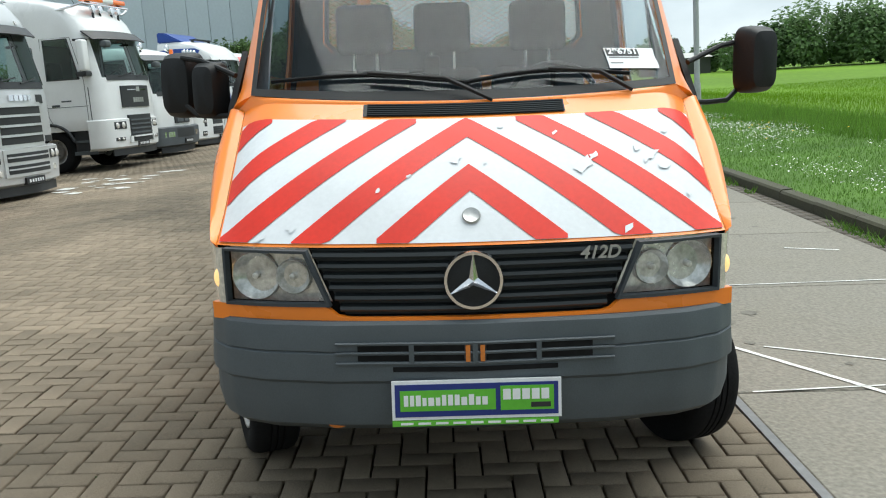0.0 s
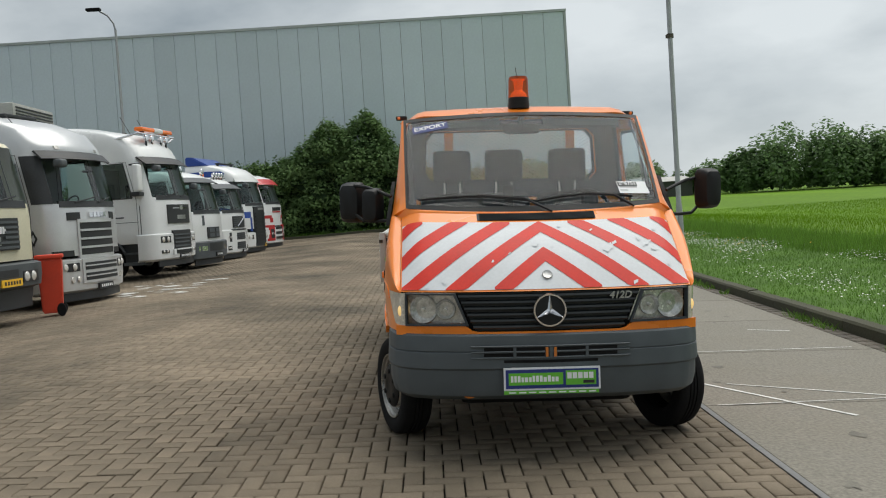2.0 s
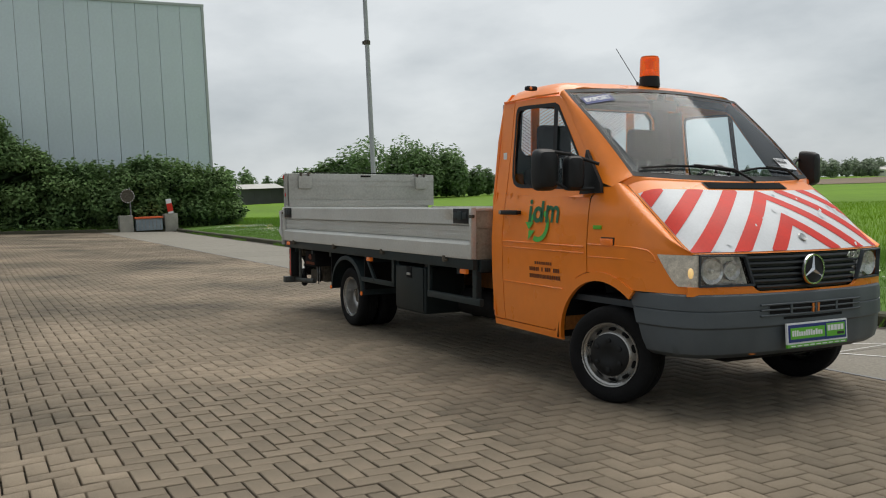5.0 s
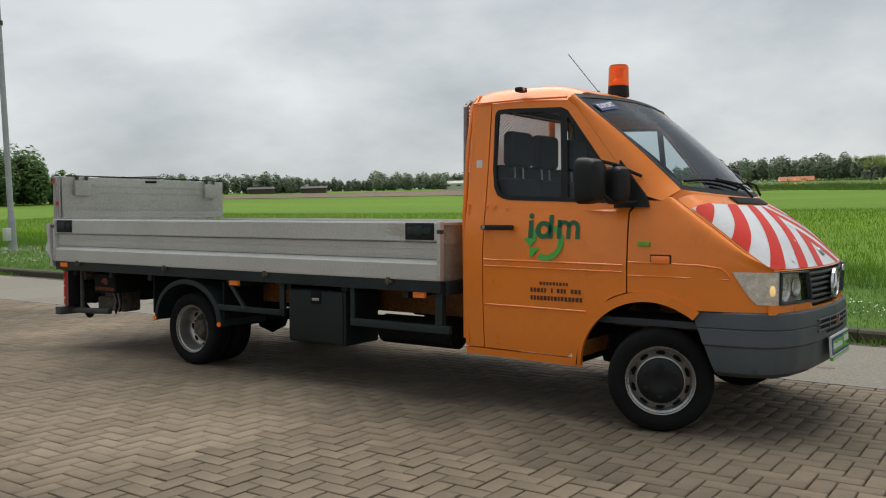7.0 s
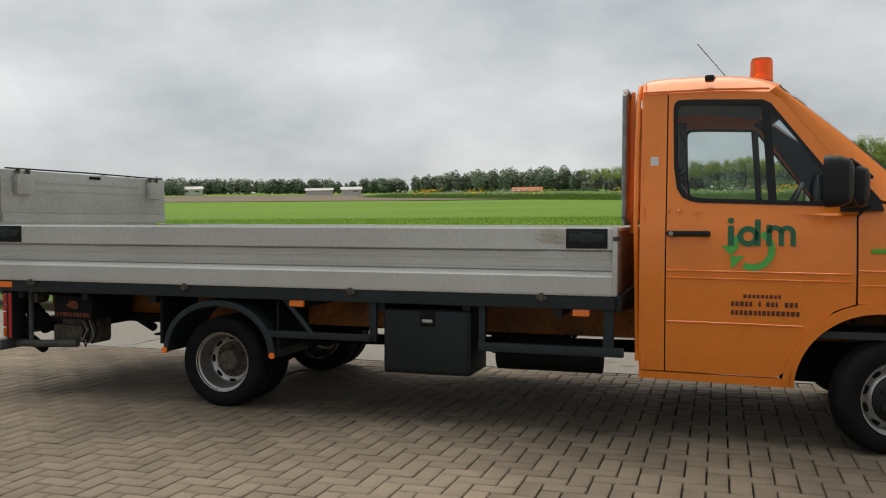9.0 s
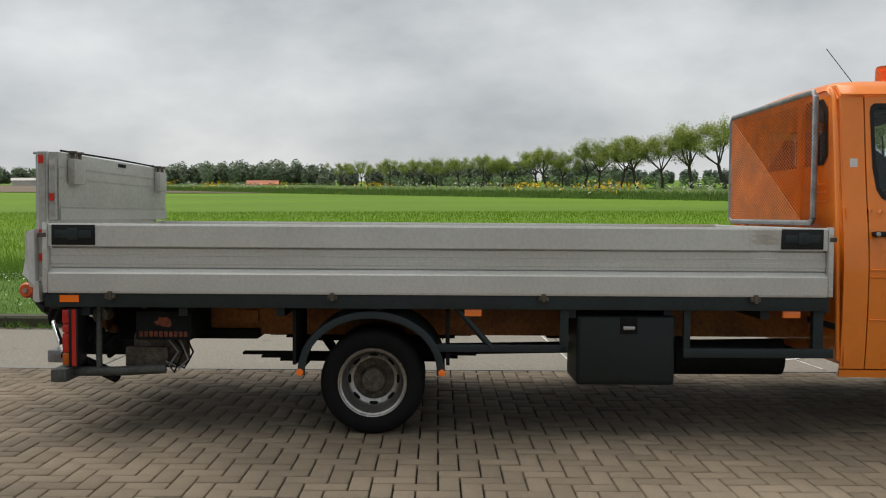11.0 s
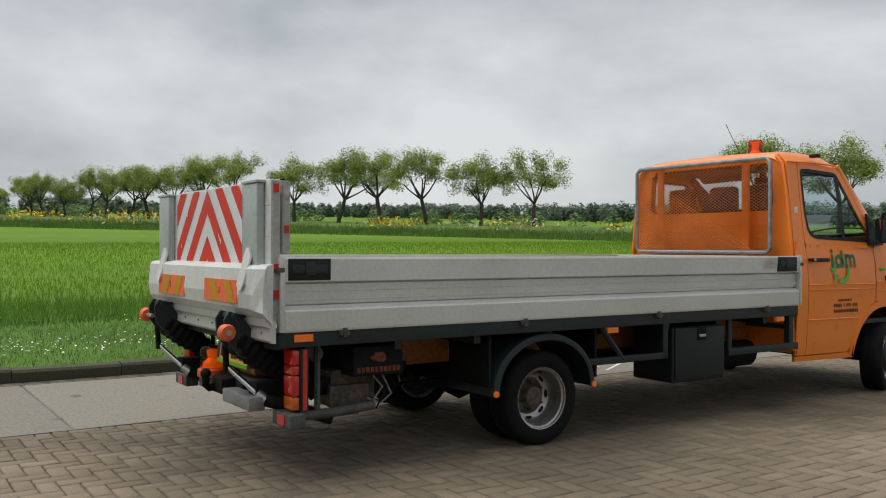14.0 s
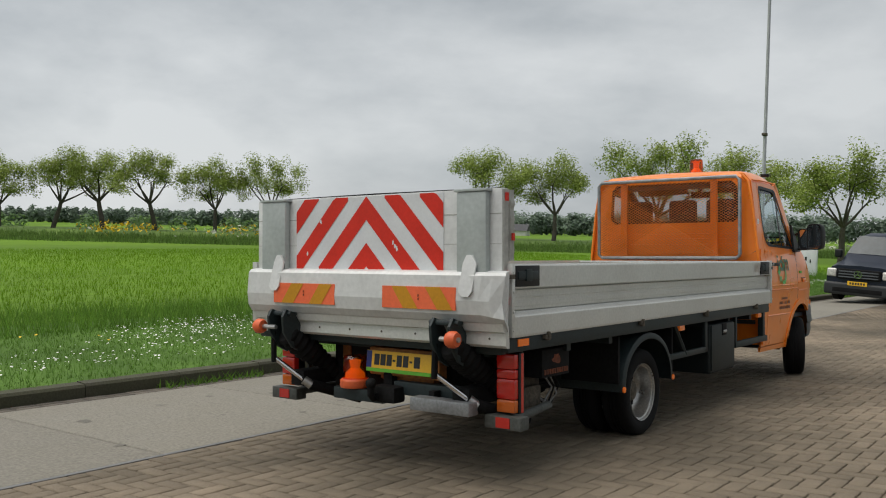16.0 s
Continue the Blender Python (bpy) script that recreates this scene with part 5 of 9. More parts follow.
# worn side edges with red marks
for y0, y1, z0 in ((9.362, 9.413, 0.93), (9.302, 9.350, 1.26)):
    rl = random.Random(int(y0 * 1000))
    bm = bmesh.new()
    rows = []
    for k in range(25):
        z = z0 + (1.648 - z0) * k / 24
        e = 0.006 + rl.uniform(0.0, 0.008)
        rows.append([Vector((LX0 + 0.002, y0, z)), Vector((LX0 - e, y0 + 0.006, z)), Vector((LX0 - e * 0.8, y1 - 0.006, z)), Vector((LX0 + 0.002, y1, z))])
    grid(bm, rows)
    part("edge_profile", bm, ALLOY_WORN, lift, "dented bare metal edge")
bm = boxes(*[((LX0 - 0.0185, 9.375, z), (LX0 - 0.012, 9.402, z + 0.045)) for z in (1.02, 1.16, 1.585)], ((LX0 - 0.0185, 9.315, 1.37), (LX0 - 0.012, 9.340, 1.41)))
part("red_mark", bm, SHEET_RED, lift)
# platform root, bent at one corner
prof = [(9.417, 1.205), (9.478, 1.195), (9.496, 1.178), (9.508, 1.04), (9.498, 0.965), (9.470, 0.925), (9.417, 0.895)]
bm = bmesh.new()
rr_ = random.Random(17)
rows = []
for k in range(31):
    x = -1.065 + 2.02 * k / 30
    dent = max(0.0, (-0.93 - x) / 0.13)
    rows.append([Vector((x + (0.012 * math.sin(31 * z) if dent else 0.0), y - (0.035 * dent * rr_.uniform(0.3, 1.0) if y > 9.45 else 0.0), z - 0.02 * dent * (z < 1.0))) for y, z in prof])
grid(bm, [r + [r[0]] for r in rows])
for row in (rows[0], rows[-1]):
    bm.faces.new([bm.verts.new(p) for p in row])
bmesh.ops.remove_doubles(bm, verts=bm.verts, dist=0.0005)
part("platform_wedge", bm, LIFT_WHITE, lift, "light grey platform root, bent at one corner", False)
bm = bmesh.new()
lip = [(9.40, 0.905), (9.462, 0.92), (9.452, 0.875), (9.430, 0.868), (9.434, 0.80), (9.418, 0.785), (9.395, 0.785)]
prism(bm, lip, lambda y, z: Vector((-1.055, y, z)), lambda y, z: Vector((0.94, y, z)))
part("platform_lip", bm, ALLOY, lift, "ribbed alloy lip with rivets")
bm = bmesh.new()
for x in np.arange(-0.95, 0.90, 0.26):
    lathe(bm, [(0.007, 0.0), (0.005, 0.004), (0.0, 0.005)], Matrix.Translation((x, 9.434, 0.835)) @ pose(0, 0, 0, -90, 0, 0), 8)
part("rivet", bm, HUB_DIRTY, lift)
# striped board
BX0, BX1, BZ0, BZ1, BC = -0.625, 0.575, 1.188, 1.648, -0.035
board = part("striped_board", boxes(((BX0, 9.4155, BZ0), (BX1, 9.4195, BZ1))), SHEET_WHITE, lift, "white and red chevron warning board")
for s in (-1, 1):
    for n in range(-4, 3):
        c0 = n * 0.283
        c1 = c0 + 0.143
        xe = (BX1 - BC) if s > 0 else (BC - BX0)
        bm = bmesh.new()
        last = None
        for x in np.linspace(0, xe, 25):
            a, b = max(0.0, c0 + 1.06 * x), min(BZ1 - BZ0, c1 + 1.06 * x)
            if b - a < 0.003:
                last = None
                continue
            row = [bm.verts.new((BC + s * x, 9.4215, BZ1 - a)), bm.verts.new((BC + s * x, 9.4215, BZ1 - b))]
            if last:
                bm.faces.new((last[0], row[0], row[1], last[1]))
            last = row
        if bm.faces:
            part("red_stripe", bm, SHEET_RED, board)
        else:
            bm.free()
bm = bmesh.new()
rng = random.Random(8)
for x, z in ((-0.265, 1.345), (-0.25, 1.365), (-0.28, 1.33), (0.35, 1.50), (0.47, 1.30), (-0.42, 1.27)):
    bm.faces.new([bm.verts.new((x + 0.012 * rng.uniform(0.4, 1.1) * math.cos(a), 9.4235, z + 0.018 * rng.uniform(0.4, 1.1) * math.sin(a))) for a in np.linspace(0, 5.4, 7)])
part("torn_patch", bm, SHEET_WHITE, board)
# fluorescent panels
wf = lambda x, z, off: Vector((x, 9.508 - 0.012 * abs(z - 1.04) / 0.13 + off, z))
for x0, x1, lean in ((0.150, 0.695, -1), (-0.775, -0.240, 1)):
    bm = bmesh.new()
    z0, z1 = 0.985, 1.112
    prism(bm, [(x0, z0), (x1, z0), (x1, z1), (x0, z1)], lambda x, z: wf(x, z, 0.001), lambda x, z: wf(x, z, 0.006))
    panel = part("reflective_panel", bm, FLUO_ORANGE, lift, "fluorescent orange and amber reflective panel")
    bm = bmesh.new()
    for f in (0.22, 0.68):
        w, k = (x1 - x0) * 0.20, (x1 - x0) * 0.17 * lean
        xs = x0 + (x1 - x0) * f
        bm.faces.new([bm.verts.new(wf(x, z, 0.008)) for x, z in ((xs - w / 2 - k / 2, z0), (xs + w / 2 - k / 2, z0), (xs + w / 2 + k / 2, z1), (xs - w / 2 + k / 2, z1))])
    part("amber_stripe", bm, FLUO_YELLOW, panel)
    bm = boxes(((x0 + (x1 - x0) * 0.48, 9.513, 1.035), (x0 + (x1 - x0) * 0.49, 9.516, 1.048)), ((x0 + (x1 - x0) * 0.48, 9.513, 1.055), (x0 + (x1 - x0) * 0.49, 9.516, 1.068)))
    part("writing_bar", bm, DECAL_BROWN, panel)
# hook plates on the posts
for x in (-0.845, 0.685):
    bm = bmesh.new()
    pl = [(x - 0.045, 1.09), (x - 0.02, 1.062), (x + 0.02, 1.062), (x + 0.045, 1.09), (x + 0.045, 1.245), (x + 0.02, 1.29), (x - 0.02, 1.29), (x - 0.045, 1.245)]
    prism(bm, pl, lambda a, z: Vector((a, 9.463 if z > 1.2 else 9.508, z)), lambda a, z: Vector((a, 9.475 if z > 1.2 else 9.520, z)))
    part("hook_plate", bm, LIFT_WHITE, lift, "eight-sided grey hook plate")
# brackets, rollers, bellows, rams
for s, x in ((-1, -0.72), (1, 0.60)):
    bm = bmesh.new()
    br = [(9.49, 0.925), (9.555, 0.945), (9.585, 0.90), (9.575, 0.80), (9.50, 0.70), (9.42, 0.66), (9.38, 0.74), (9.44, 0.86)]
    for dx in (-0.075, 0.055):
        prism(bm, br, lambda y, z: Vector((x + dx, y, z)), lambda y, z: Vector((x + dx + 0.018, y, z)))
    tube(bm, [(x - 0.10, 9.535, 0.918), (x + 0.10, 9.535, 0.918)], 0.016, 8)
    box(bm, (x - 0.075, 9.46, 0.905), (x + 0.073, 9.55, 0.925), 0.004)
    arm = part("lift_bracket", bm, FRAME_DARK, lift, "dark steel lift bracket with pins")
    rx = x + (0.15 if s > 0 else -0.085)
    bm = lathe(bmesh.new(), [(0.0, -0.032), (0.038, -0.032), (0.047, -0.016), (0.047, 0.016), (0.038, 0.032), (0.0, 0.032)], Matrix.Translation((rx, 9.575, 0.832)) @ pose(0, 0, 0, 0, 90, 0), 20)
    part("roller", bm, POLY_ORANGE, arm, "orange plastic roller")
    bm = tube(bmesh.new(), [(x, 9.575, 0.832), (rx + s * 0.045, 9.575, 0.832)], 0.014, 8)
    tube(bm, [(x - 0.09, 9.42, 0.70), (x + 0.09, 9.42, 0.70)], 0.014, 8)
    part("pin", bm, STEEL_PIN, arm)
    # bellows sag from the bracket down to the chassis
    a, b = Vector((x - 0.01, 9.50, 0.79)), Vector((x - 0.10, 9.03, 0.46))
    n = 24
    d = (b - a).normalized()
    wide = [0.050 + 0.028 * math.sin(math.pi * min(1.0, (k + 2) / 16)) + (0.012 if k % 2 else 0.0) for k in range(n)]
    bm = lathe(bmesh.new(), [(0.0, 0.0)] + [(r, (b - a).length * k / n) for k, r in enumerate(wide)] + [(0.0, (b - a).length)], Matrix.Translation(a) @ d.to_track_quat("Z", "Y").to_matrix().to_4x4(), 16)
    part("ram_bellows", bm, RUBBER, arm, "black ribbed ram bellows")
    part("ram_rod", tube(bmesh.new(), [(x + 0.085, 9.50, 0.62), (x - 0.06, 9.38, 0.475)], 0.016, 10), CHROME, arm)
    bm = tube(bmesh.new(), [(x - 0.055, 9.385, 0.48), (x - 0.09, 9.35, 0.445)], 0.030, 12)
    part("ram_gland", bm, STEEL_PIN, arm)
    bm = tube(bmesh.new(), [(x - 0.085, 9.355, 0.45), (x - 0.20, 9.0, 0.33)], 0.036, 12)
    tube(bm, [(x + 0.07, 9.53, 0.80), (x + 0.09, 9.51, 0.60)], 0.018, 8)
    box(bm, (x - 0.07, 8.80, 0.44), (x + 0.05, 9.40, 0.54), 0.01)
    part("lift_arm", bm, UNDERBODY, arm)
# cross tube and tow hitch
bm = boxes(((-0.12, 9.27, 0.385), (0.30, 9.36, 0.458)), bev=0.008)
box(bm, (-0.74, 9.22, 0.445), (-0.16, 9.31, 0.525), 0.008)
hitch = part("tow_bar", bm, FRAME_DARK, van, "dark grey tow bar with ball hitch")
bm = tube(bmesh.new(), [(-0.10, 9.36, 0.44), (-0.10, 9.43, 0.43), (-0.10, 9.45, 0.45), (-0.10, 9.45, 0.50)], 0.024, 10)
bmesh.ops.create_uvsphere(bm, u_segments=14, v_segments=10, radius=0.033, matrix=Matrix.Translation((-0.10, 9.45, 0.52)))
box(bm, (-0.24, 9.29, 0.40), (-0.05, 9.40, 0.50), 0.02, 2)
box(bm, (-0.14, 9.24, 0.47), (-0.06, 9.30, 0.575), 0.02, 2)
part("tow_ball", bm, UNDERBODY, hitch)
bm = boxes(((-0.825, 9.36, 0.395), (-0.405, 9.455, 0.472)), bev=0.010)
step = part("rear_step", bm, GALV, van, "worn grey step block with chipped paint")
part("step_bracket", boxes(((-0.74, 9.29, 0.42), (-0.70, 9.37, 0.50)), ((-0.52, 9.29, 0.42), (-0.48, 9.37, 0.50))), UNDERBODY, step)
# plate
rp = Matrix.Translation((-0.205, 9.315, 0.648)) @ pose(0, 0, 0, 84, 0, 180)
rear_plate = plate_part("rear_plate", -0.255, 0.255, -0.053, 0.053, 0.006, PLATE_YELLOW, van, rp, "yellow rear number plate with blue strip")
plate_part("plate_strip", -0.253, -0.213, -0.051, 0.051, 0.008, PLATE_BLUE, rear_plate, rp, "", 0.006)
plate_part("plate_edge", -0.255, 0.255, -0.075, -0.054, 0.006, PLATE_GREEN, rear_plate, rp, "", 0.0)
bm = bmesh.new()
for x, w in ((-0.190, 0.040), (-0.140, 0.040), (-0.090, 0.040), (-0.042, 0.02), (-0.010, 0.04), (0.040, 0.04), (0.090, 0.02), (0.125, 0.045)):
    hgt = 0.034 if w > 0.03 else 0.006
    box(bm, (x, -hgt, 0.0065), (x + w, hgt, 0.0085), 0.0)
bmesh.ops.transform(bm, matrix=rp, verts=bm.verts)
part("writing_bar", bm, INK, rear_plate)
part("plate_carrier", boxes(((-0.50, 9.22, 0.55), (0.05, 9.295, 0.72)), ((-0.42, 9.18, 0.52), (0.0, 9.25, 0.575)), bev=0.01), CHASSIS_ORANGE, van)
# rear beacon
rb = part("rear_beacon", lathe(bmesh.new(), [(0.0, 0.0), (0.090, 0.0), (0.096, 0.012), (0.094, 0.045), (0.084, 0.055), (0.0, 0.055)], Matrix.Translation((0.150, 9.32, 0.462)), 28), POLY_ORANGE, van, "amber rear beacon on orange base")
part("beacon_dome", lathe(bmesh.new(), [(0.080, 0.055)] + [(0.078 - 0.002 * (k % 2), 0.06 + 0.010 * k) for k in range(13)] + [(0.068, 0.198), (0.0, 0.204)], Matrix.Translation((0.150, 9.32, 0.462)), 28), BEACON_GLASS, rb)
part("beacon_reflector", lathe(bmesh.new(), [(0.0, 0.06), (0.066, 0.06), (0.062, 0.09), (0.030, 0.12), (0.040, 0.17), (0.0, 0.18)], Matrix.Translation((0.150, 9.32, 0.462)), 20), BEACON_CORE, rb)
# tail lamps and bumper stubs
for s, x in ((-1, -0.955), (1, 0.80)):
    bm = boxes(((x - 0.066, 9.19, 0.405), (x + 0.066, 9.245, 0.745)), bev=0.006)
    tail = part("tail_lamp", bm, BLACK_PLASTIC, van, "tall tail lamp in red and amber")
    for z0, z1, mt_ in ((0.655, 0.738, RED_LENS), (0.602, 0.652, RED_LENS), (0.487, 0.599, RED_LENS), (0.412, 0.484, TAIL_AMBER)):
        part("lens", boxes(((x - 0.060, 9.240, z0), (x + 0.060, 9.285, z1)), bev=0.010), mt_, tail)
    part("side_strip", boxes(((x + s * 0.062, 9.20, 0.41), (x + s * 0.0665, 9.225, 0.74))), RED_LENS, tail)
    bm = boxes(((x - 0.125, 9.235, 0.325), (x + 0.115, 9.325, 0.400)), bev=0.008)
    tube(bm, [(x - s * 0.02, 9.25, 0.365), (x - s * 0.02, 9.02, 0.365), (x - s * 0.06, 8.72, 0.375)], 0.028, 10)
    tube(bm, [(x - s * 0.02, 9.10, 0.38), (x - s * 0.02, 9.10, 0.76)], 0.018, 6)
    stub = part("bumper_stub", bm, STUB_GREY, van, "dirty dark grey bumper stub with red reflector")
    part("reflector", boxes(((x - 0.055, 9.325, 0.335), (x + 0.035, 9.331, 0.392))), RED_LENS, stub)
# lift pump and cables
bm = boxes(((-0.95, 8.55, 0.555), (-0.50, 8.88, 0.725)), bev=0.01)
pump = part("lift_power_pack", bm, UNDERBODY, van, "dark lift power pack with faded orange mark")
bm = bmesh.new()
for k in range(10):
    box(bm, (-0.9535, 8.575 + 0.029 * k, 0.575), (-0.950, 8.595 + 0.029 * k, 0.605))
rngp = random.Random(2)
bm.faces.new([bm.verts.new((-0.953, 8.715 + rngp.uniform(0.035, 0.06) * math.cos(a), 0.66 + rngp.uniform(0.02, 0.045) * math.sin(a))) for a in np.linspace(0, 5.7, 12)])
part("faded_mark", bm, material("faded_orange_mark", (0.16, 0.04, 0.014), 0.75, var=0.5, blotch=30, grain=90), pump)
bm = bmesh.new()
box(bm, (-0.80, 8.65, 0.36), (-0.60, 8.95, 0.58), 0.03)
lathe(bm, [(0.0, 0.0), (0.045, 0.0), (0.045, 0.12), (0.0, 0.12)], Matrix.Translation((-0.80, 9.10, 0.70)) @ pose(0, 0, 0, 0, -90, 0), 14)
box(bm, (-0.85, 8.72, 0.37), (-0.80, 8.98, 0.50), 0.02)
part("pump_motor", bm, HUB_DIRTY, van)
for k in range(4):
    rr = random.Random(20 + k)
    pts = [Vector((-0.86, 8.62 + 0.04 * k, 0.58)), Vector((-0.88, 8.56 + 0.03 * k, 0.45 + rr.uniform(-0.03, 0.03))), Vector((-0.86, 8.62 + 0.03 * k, 0.36 + rr.uniform(-0.02, 0.03))), Vector((-0.84, 8.74, 0.42)), Vector((-0.82, 8.85, 0.5))]
    fine_pts = [pts[min(i, 3)].lerp(pts[min(i + 1, 4)], 0.5) for i in range(4)]
    bm = tube(bmesh.new(), [pts[0], fine_pts[0], pts[1], fine_pts[1], pts[2], fine_pts[2], pts[3], pts[4]], 0.006, 6)
    part("cable", bm, CABLE_GREY if k % 2 else UNDERBODY, van)
bm = boxes(((-0.5, 8.25, 0.5), (0.5, 9.05, 0.56)), ((-0.5, 9.02, 0.42), (0.5, 9.14, 0.74)), bev=0.01)
part("lift_frame", bm, UNDERBODY, van)
bm = boxes(((-0.455, 8.26, 0.60), (-0.43, 8.36, 0.68)), bev=0.004)
part("bracket_plate", bm, CHASSIS_ORANGE, van)


# ---- ground, verge and field ----
def lat(x):
    return -0.04 * x if x > -4 else 0.16 - 0.03 * (-4 - max(x, -7.5))


def lon(y):
    return 0.0097 * (min(max(y, -40), 48) - 6)


def yard_z(x, y):
    return lat(x) + lon(y)


def kerb_x(y):
    return 3.515 + 0.026 * min(max(y, -45), 60)


def field_z(x, y):
    rise = min(max((math.degrees(math.atan2(y, x)) - 20) / 50, 0), 1)   # the land climbs towards the village
    return -0.25 + (0.002 + 0.016 * rise) * min(max(math.hypot(x, y) - 60, 0), 240)


def bank_z(x, y):
    """Road bank along the tree row, above the field."""
    u = (x - y - 86) / 1.414
    return field_z(x, y) + 0.80 * min(max((u + 1.0) / 5.0, 0), 1)


def verge_z(x, y):
    d = x - kerb_x(y)
    z = yard_z(kerb_x(y), y) + 0.105 + 0.02 * min(d, 3.3)
    f = min(max((d - 3.0) / 16, 0), 1)
    f = f * f * (3 - 2 * f)
    return z * (1 - f) + field_z(x, y) * f


def ground_surface(name, base, second, coarse, fine_scale, rough=0.95, stretch=(1, 1, 1), bump=0.4):
    m = material(name, base, rough, var=0.25, blotch=coarse, grain=fine_scale, bump=bump, tint=second, spec=0.2)
    n, l = m.node_tree.nodes, m.node_tree.links
    mp = n.new("ShaderNodeMapping")
    mp.inputs["Scale"].default_value = stretch
    co = next(k for k in n if k.bl_idname == "ShaderNodeTexCoord")
    l.new(co.outputs["Object"], mp.inputs["Vector"])
    for k in n:
        if k.bl_idname == "ShaderNodeTexNoise":
            l.new(mp.outputs["Vector"], k.inputs["Vector"])
    return m


SOIL = ground_surface("sandy_joint_soil", (0.020, 0.018, 0.014), (0.036, 0.032, 0.024), 0.6, 30)
TURF = ground_surface("turf", (0.075, 0.15, 0.024), (0.10, 0.19, 0.032), 0.8, 25)
CROP = ground_surface("young_crop", (0.112, 0.215, 0.013), (0.142, 0.262, 0.016), 0.05, 3.0, stretch=(1, 0.25, 1))
PLOUGHED = ground_surface("ploughed_soil", (0.165, 0.130, 0.095), (0.20, 0.155, 0.11), 0.08, 2.0, stretch=(1, 0.2, 1))
BANK_TURF = ground_surface("bank_turf", (0.085, 0.15, 0.03), (0.12, 0.19, 0.04), 0.3, 6)
xs_yard = [-1500, -400, -120, -60, -40, -28, -20, -15, -11, -8, -6, -4, -2, 0, 1.2]
ds_green = [0.10, 0.7, 1.4, 2.2, 3.3, 4.5, 6, 9, 13, 19, 30, 50, 75, 110, 170, 260, 420, 800, 1600]
ys = [-1500, -600, -300, -180, -120, -80, -60, -45] + list(np.arange(-40, 61, 2.5)) + [70, 90, 130, 190, 300, 600, 1500]
rows = []
for y in ys:
    row = [Vector((x, y, yard_z(x, y) - 0.030)) for x in xs_yard]
    row.append(Vector((kerb_x(y), y, yard_z(kerb_x(y), y) - 0.030)))
    row += [Vector((kerb_x(y) + d, y, verge_z(kerb_x(y) + d, y))) for d in ds_green]
    rows.append(row)
bm = grid(bmesh.new(), rows)
ncol = len(rows[0]) - 1
bm.faces.ensure_lookup_table()
for i, f in enumerate(bm.faces):
    c = i % ncol
    y = f.calc_center_median().y
    f.material_index = 0 if c < len(xs_yard) and -46 < y < 44 else (1 if c < len(xs_yard) + 6 else 2)
ground = part("ground", bm, [SOIL, TURF, CROP], None)
tagged(ground, "green crop field and verge beside a sandy yard bed", "ground", kind="structure")
bm = bmesh.new()
polar = lambda a, r: (-4 + r * math.cos(radians(a)), 6 + r * math.sin(radians(a)))
rows = []
for a, r0, r1 in ((-14, 92, 96), (-10, 95, 118), (-4, 102, 165), (2, 110, 205), (10, 118, 232), (20, 124, 240), (30, 130, 235), (40, 140, 205), (50, 150, 185), (58, 160, 172)):
    rows.append([Vector((x, y, field_z(x, y) + 0.06)) for x, y in (polar(a, r0 + (r1 - r0) * k / 8) for k in range(9))])
grid(bm, rows)
tagged(part("ploughed_field", bm, PLOUGHED, core=(0, 0, -900)), "strip of bare brown ploughed soil beyond the crop", "field", kind="structure")

rows = []
for k in range(33):
    x = -6 + 165 * k / 32
    rows.append([Vector((x + u * 0.707, x - 86 - u * 0.707, (bank_z(x + u * 0.707, x - 86 - u * 0.707) if u < 22 else field_z(x + u * 0.707, x - 86 - u * 0.707) - 0.3) + (0.03 if u > -1.2 else -0.3))) for u in (-1.6, -1.0, 0.5, 2.0, 4.2, 9.0, 14.0, 20.0, 26.0)])
tagged(part("road_bank", grid(bmesh.new(), rows), BANK_TURF, core=(0, 0, -900)), "low grassy road bank below the tree row", "bank", kind="structure")


# ---- grass and flowers ----
def thin_leaf(m, share=0.48):
    """Lets part of the light through, as leaves and blades do."""
    n, l = m.node_tree.nodes, m.node_tree.links
    b, out = n["Principled BSDF"], n["Material Output"]
    t, mix = n.new("ShaderNodeBsdfTranslucent"), n.new("ShaderNodeMixShader")
    mix.inputs[0].default_value = share
    l.new(b.inputs["Base Color"].links[0].from_socket, t.inputs["Color"])
    l.new(b.outputs[0], mix.inputs[1])
    l.new(t.outputs[0], mix.inputs[2])
    l.new(mix.outputs[0], out.inputs["Surface"])
    return m


def blade_mesh(name, pts, h, w, rnd, lean=0.35):
    n = len(pts)
    a = rnd.uniform(0, 2 * math.pi, n)
    side_v = np.stack([np.cos(a), np.sin(a), np.zeros(n)], 1) * (w / 2)[:, None]
    b = rnd.uniform(0, 2 * math.pi, n)
    tip = np.stack([np.cos(b) * h * lean, np.sin(b) * h * lean, h], 1) * rnd.uniform(0.6, 1.0, n)[:, None]
    return quads_mesh(name, np.stack([pts - side_v, pts + side_v, pts + tip], 1))


def scatter(rnd, n, d0, d1, y0, y1):
    y = rnd.uniform(y0, y1, n)
    x = np.array([kerb_x(v) for v in y]) + d0 + (d1 - d0) * rnd.uniform(0, 1, n)
    z = np.array([verge_z(p, q) for p, q in zip(x, y)])
    return np.stack([x, y, z], 1)


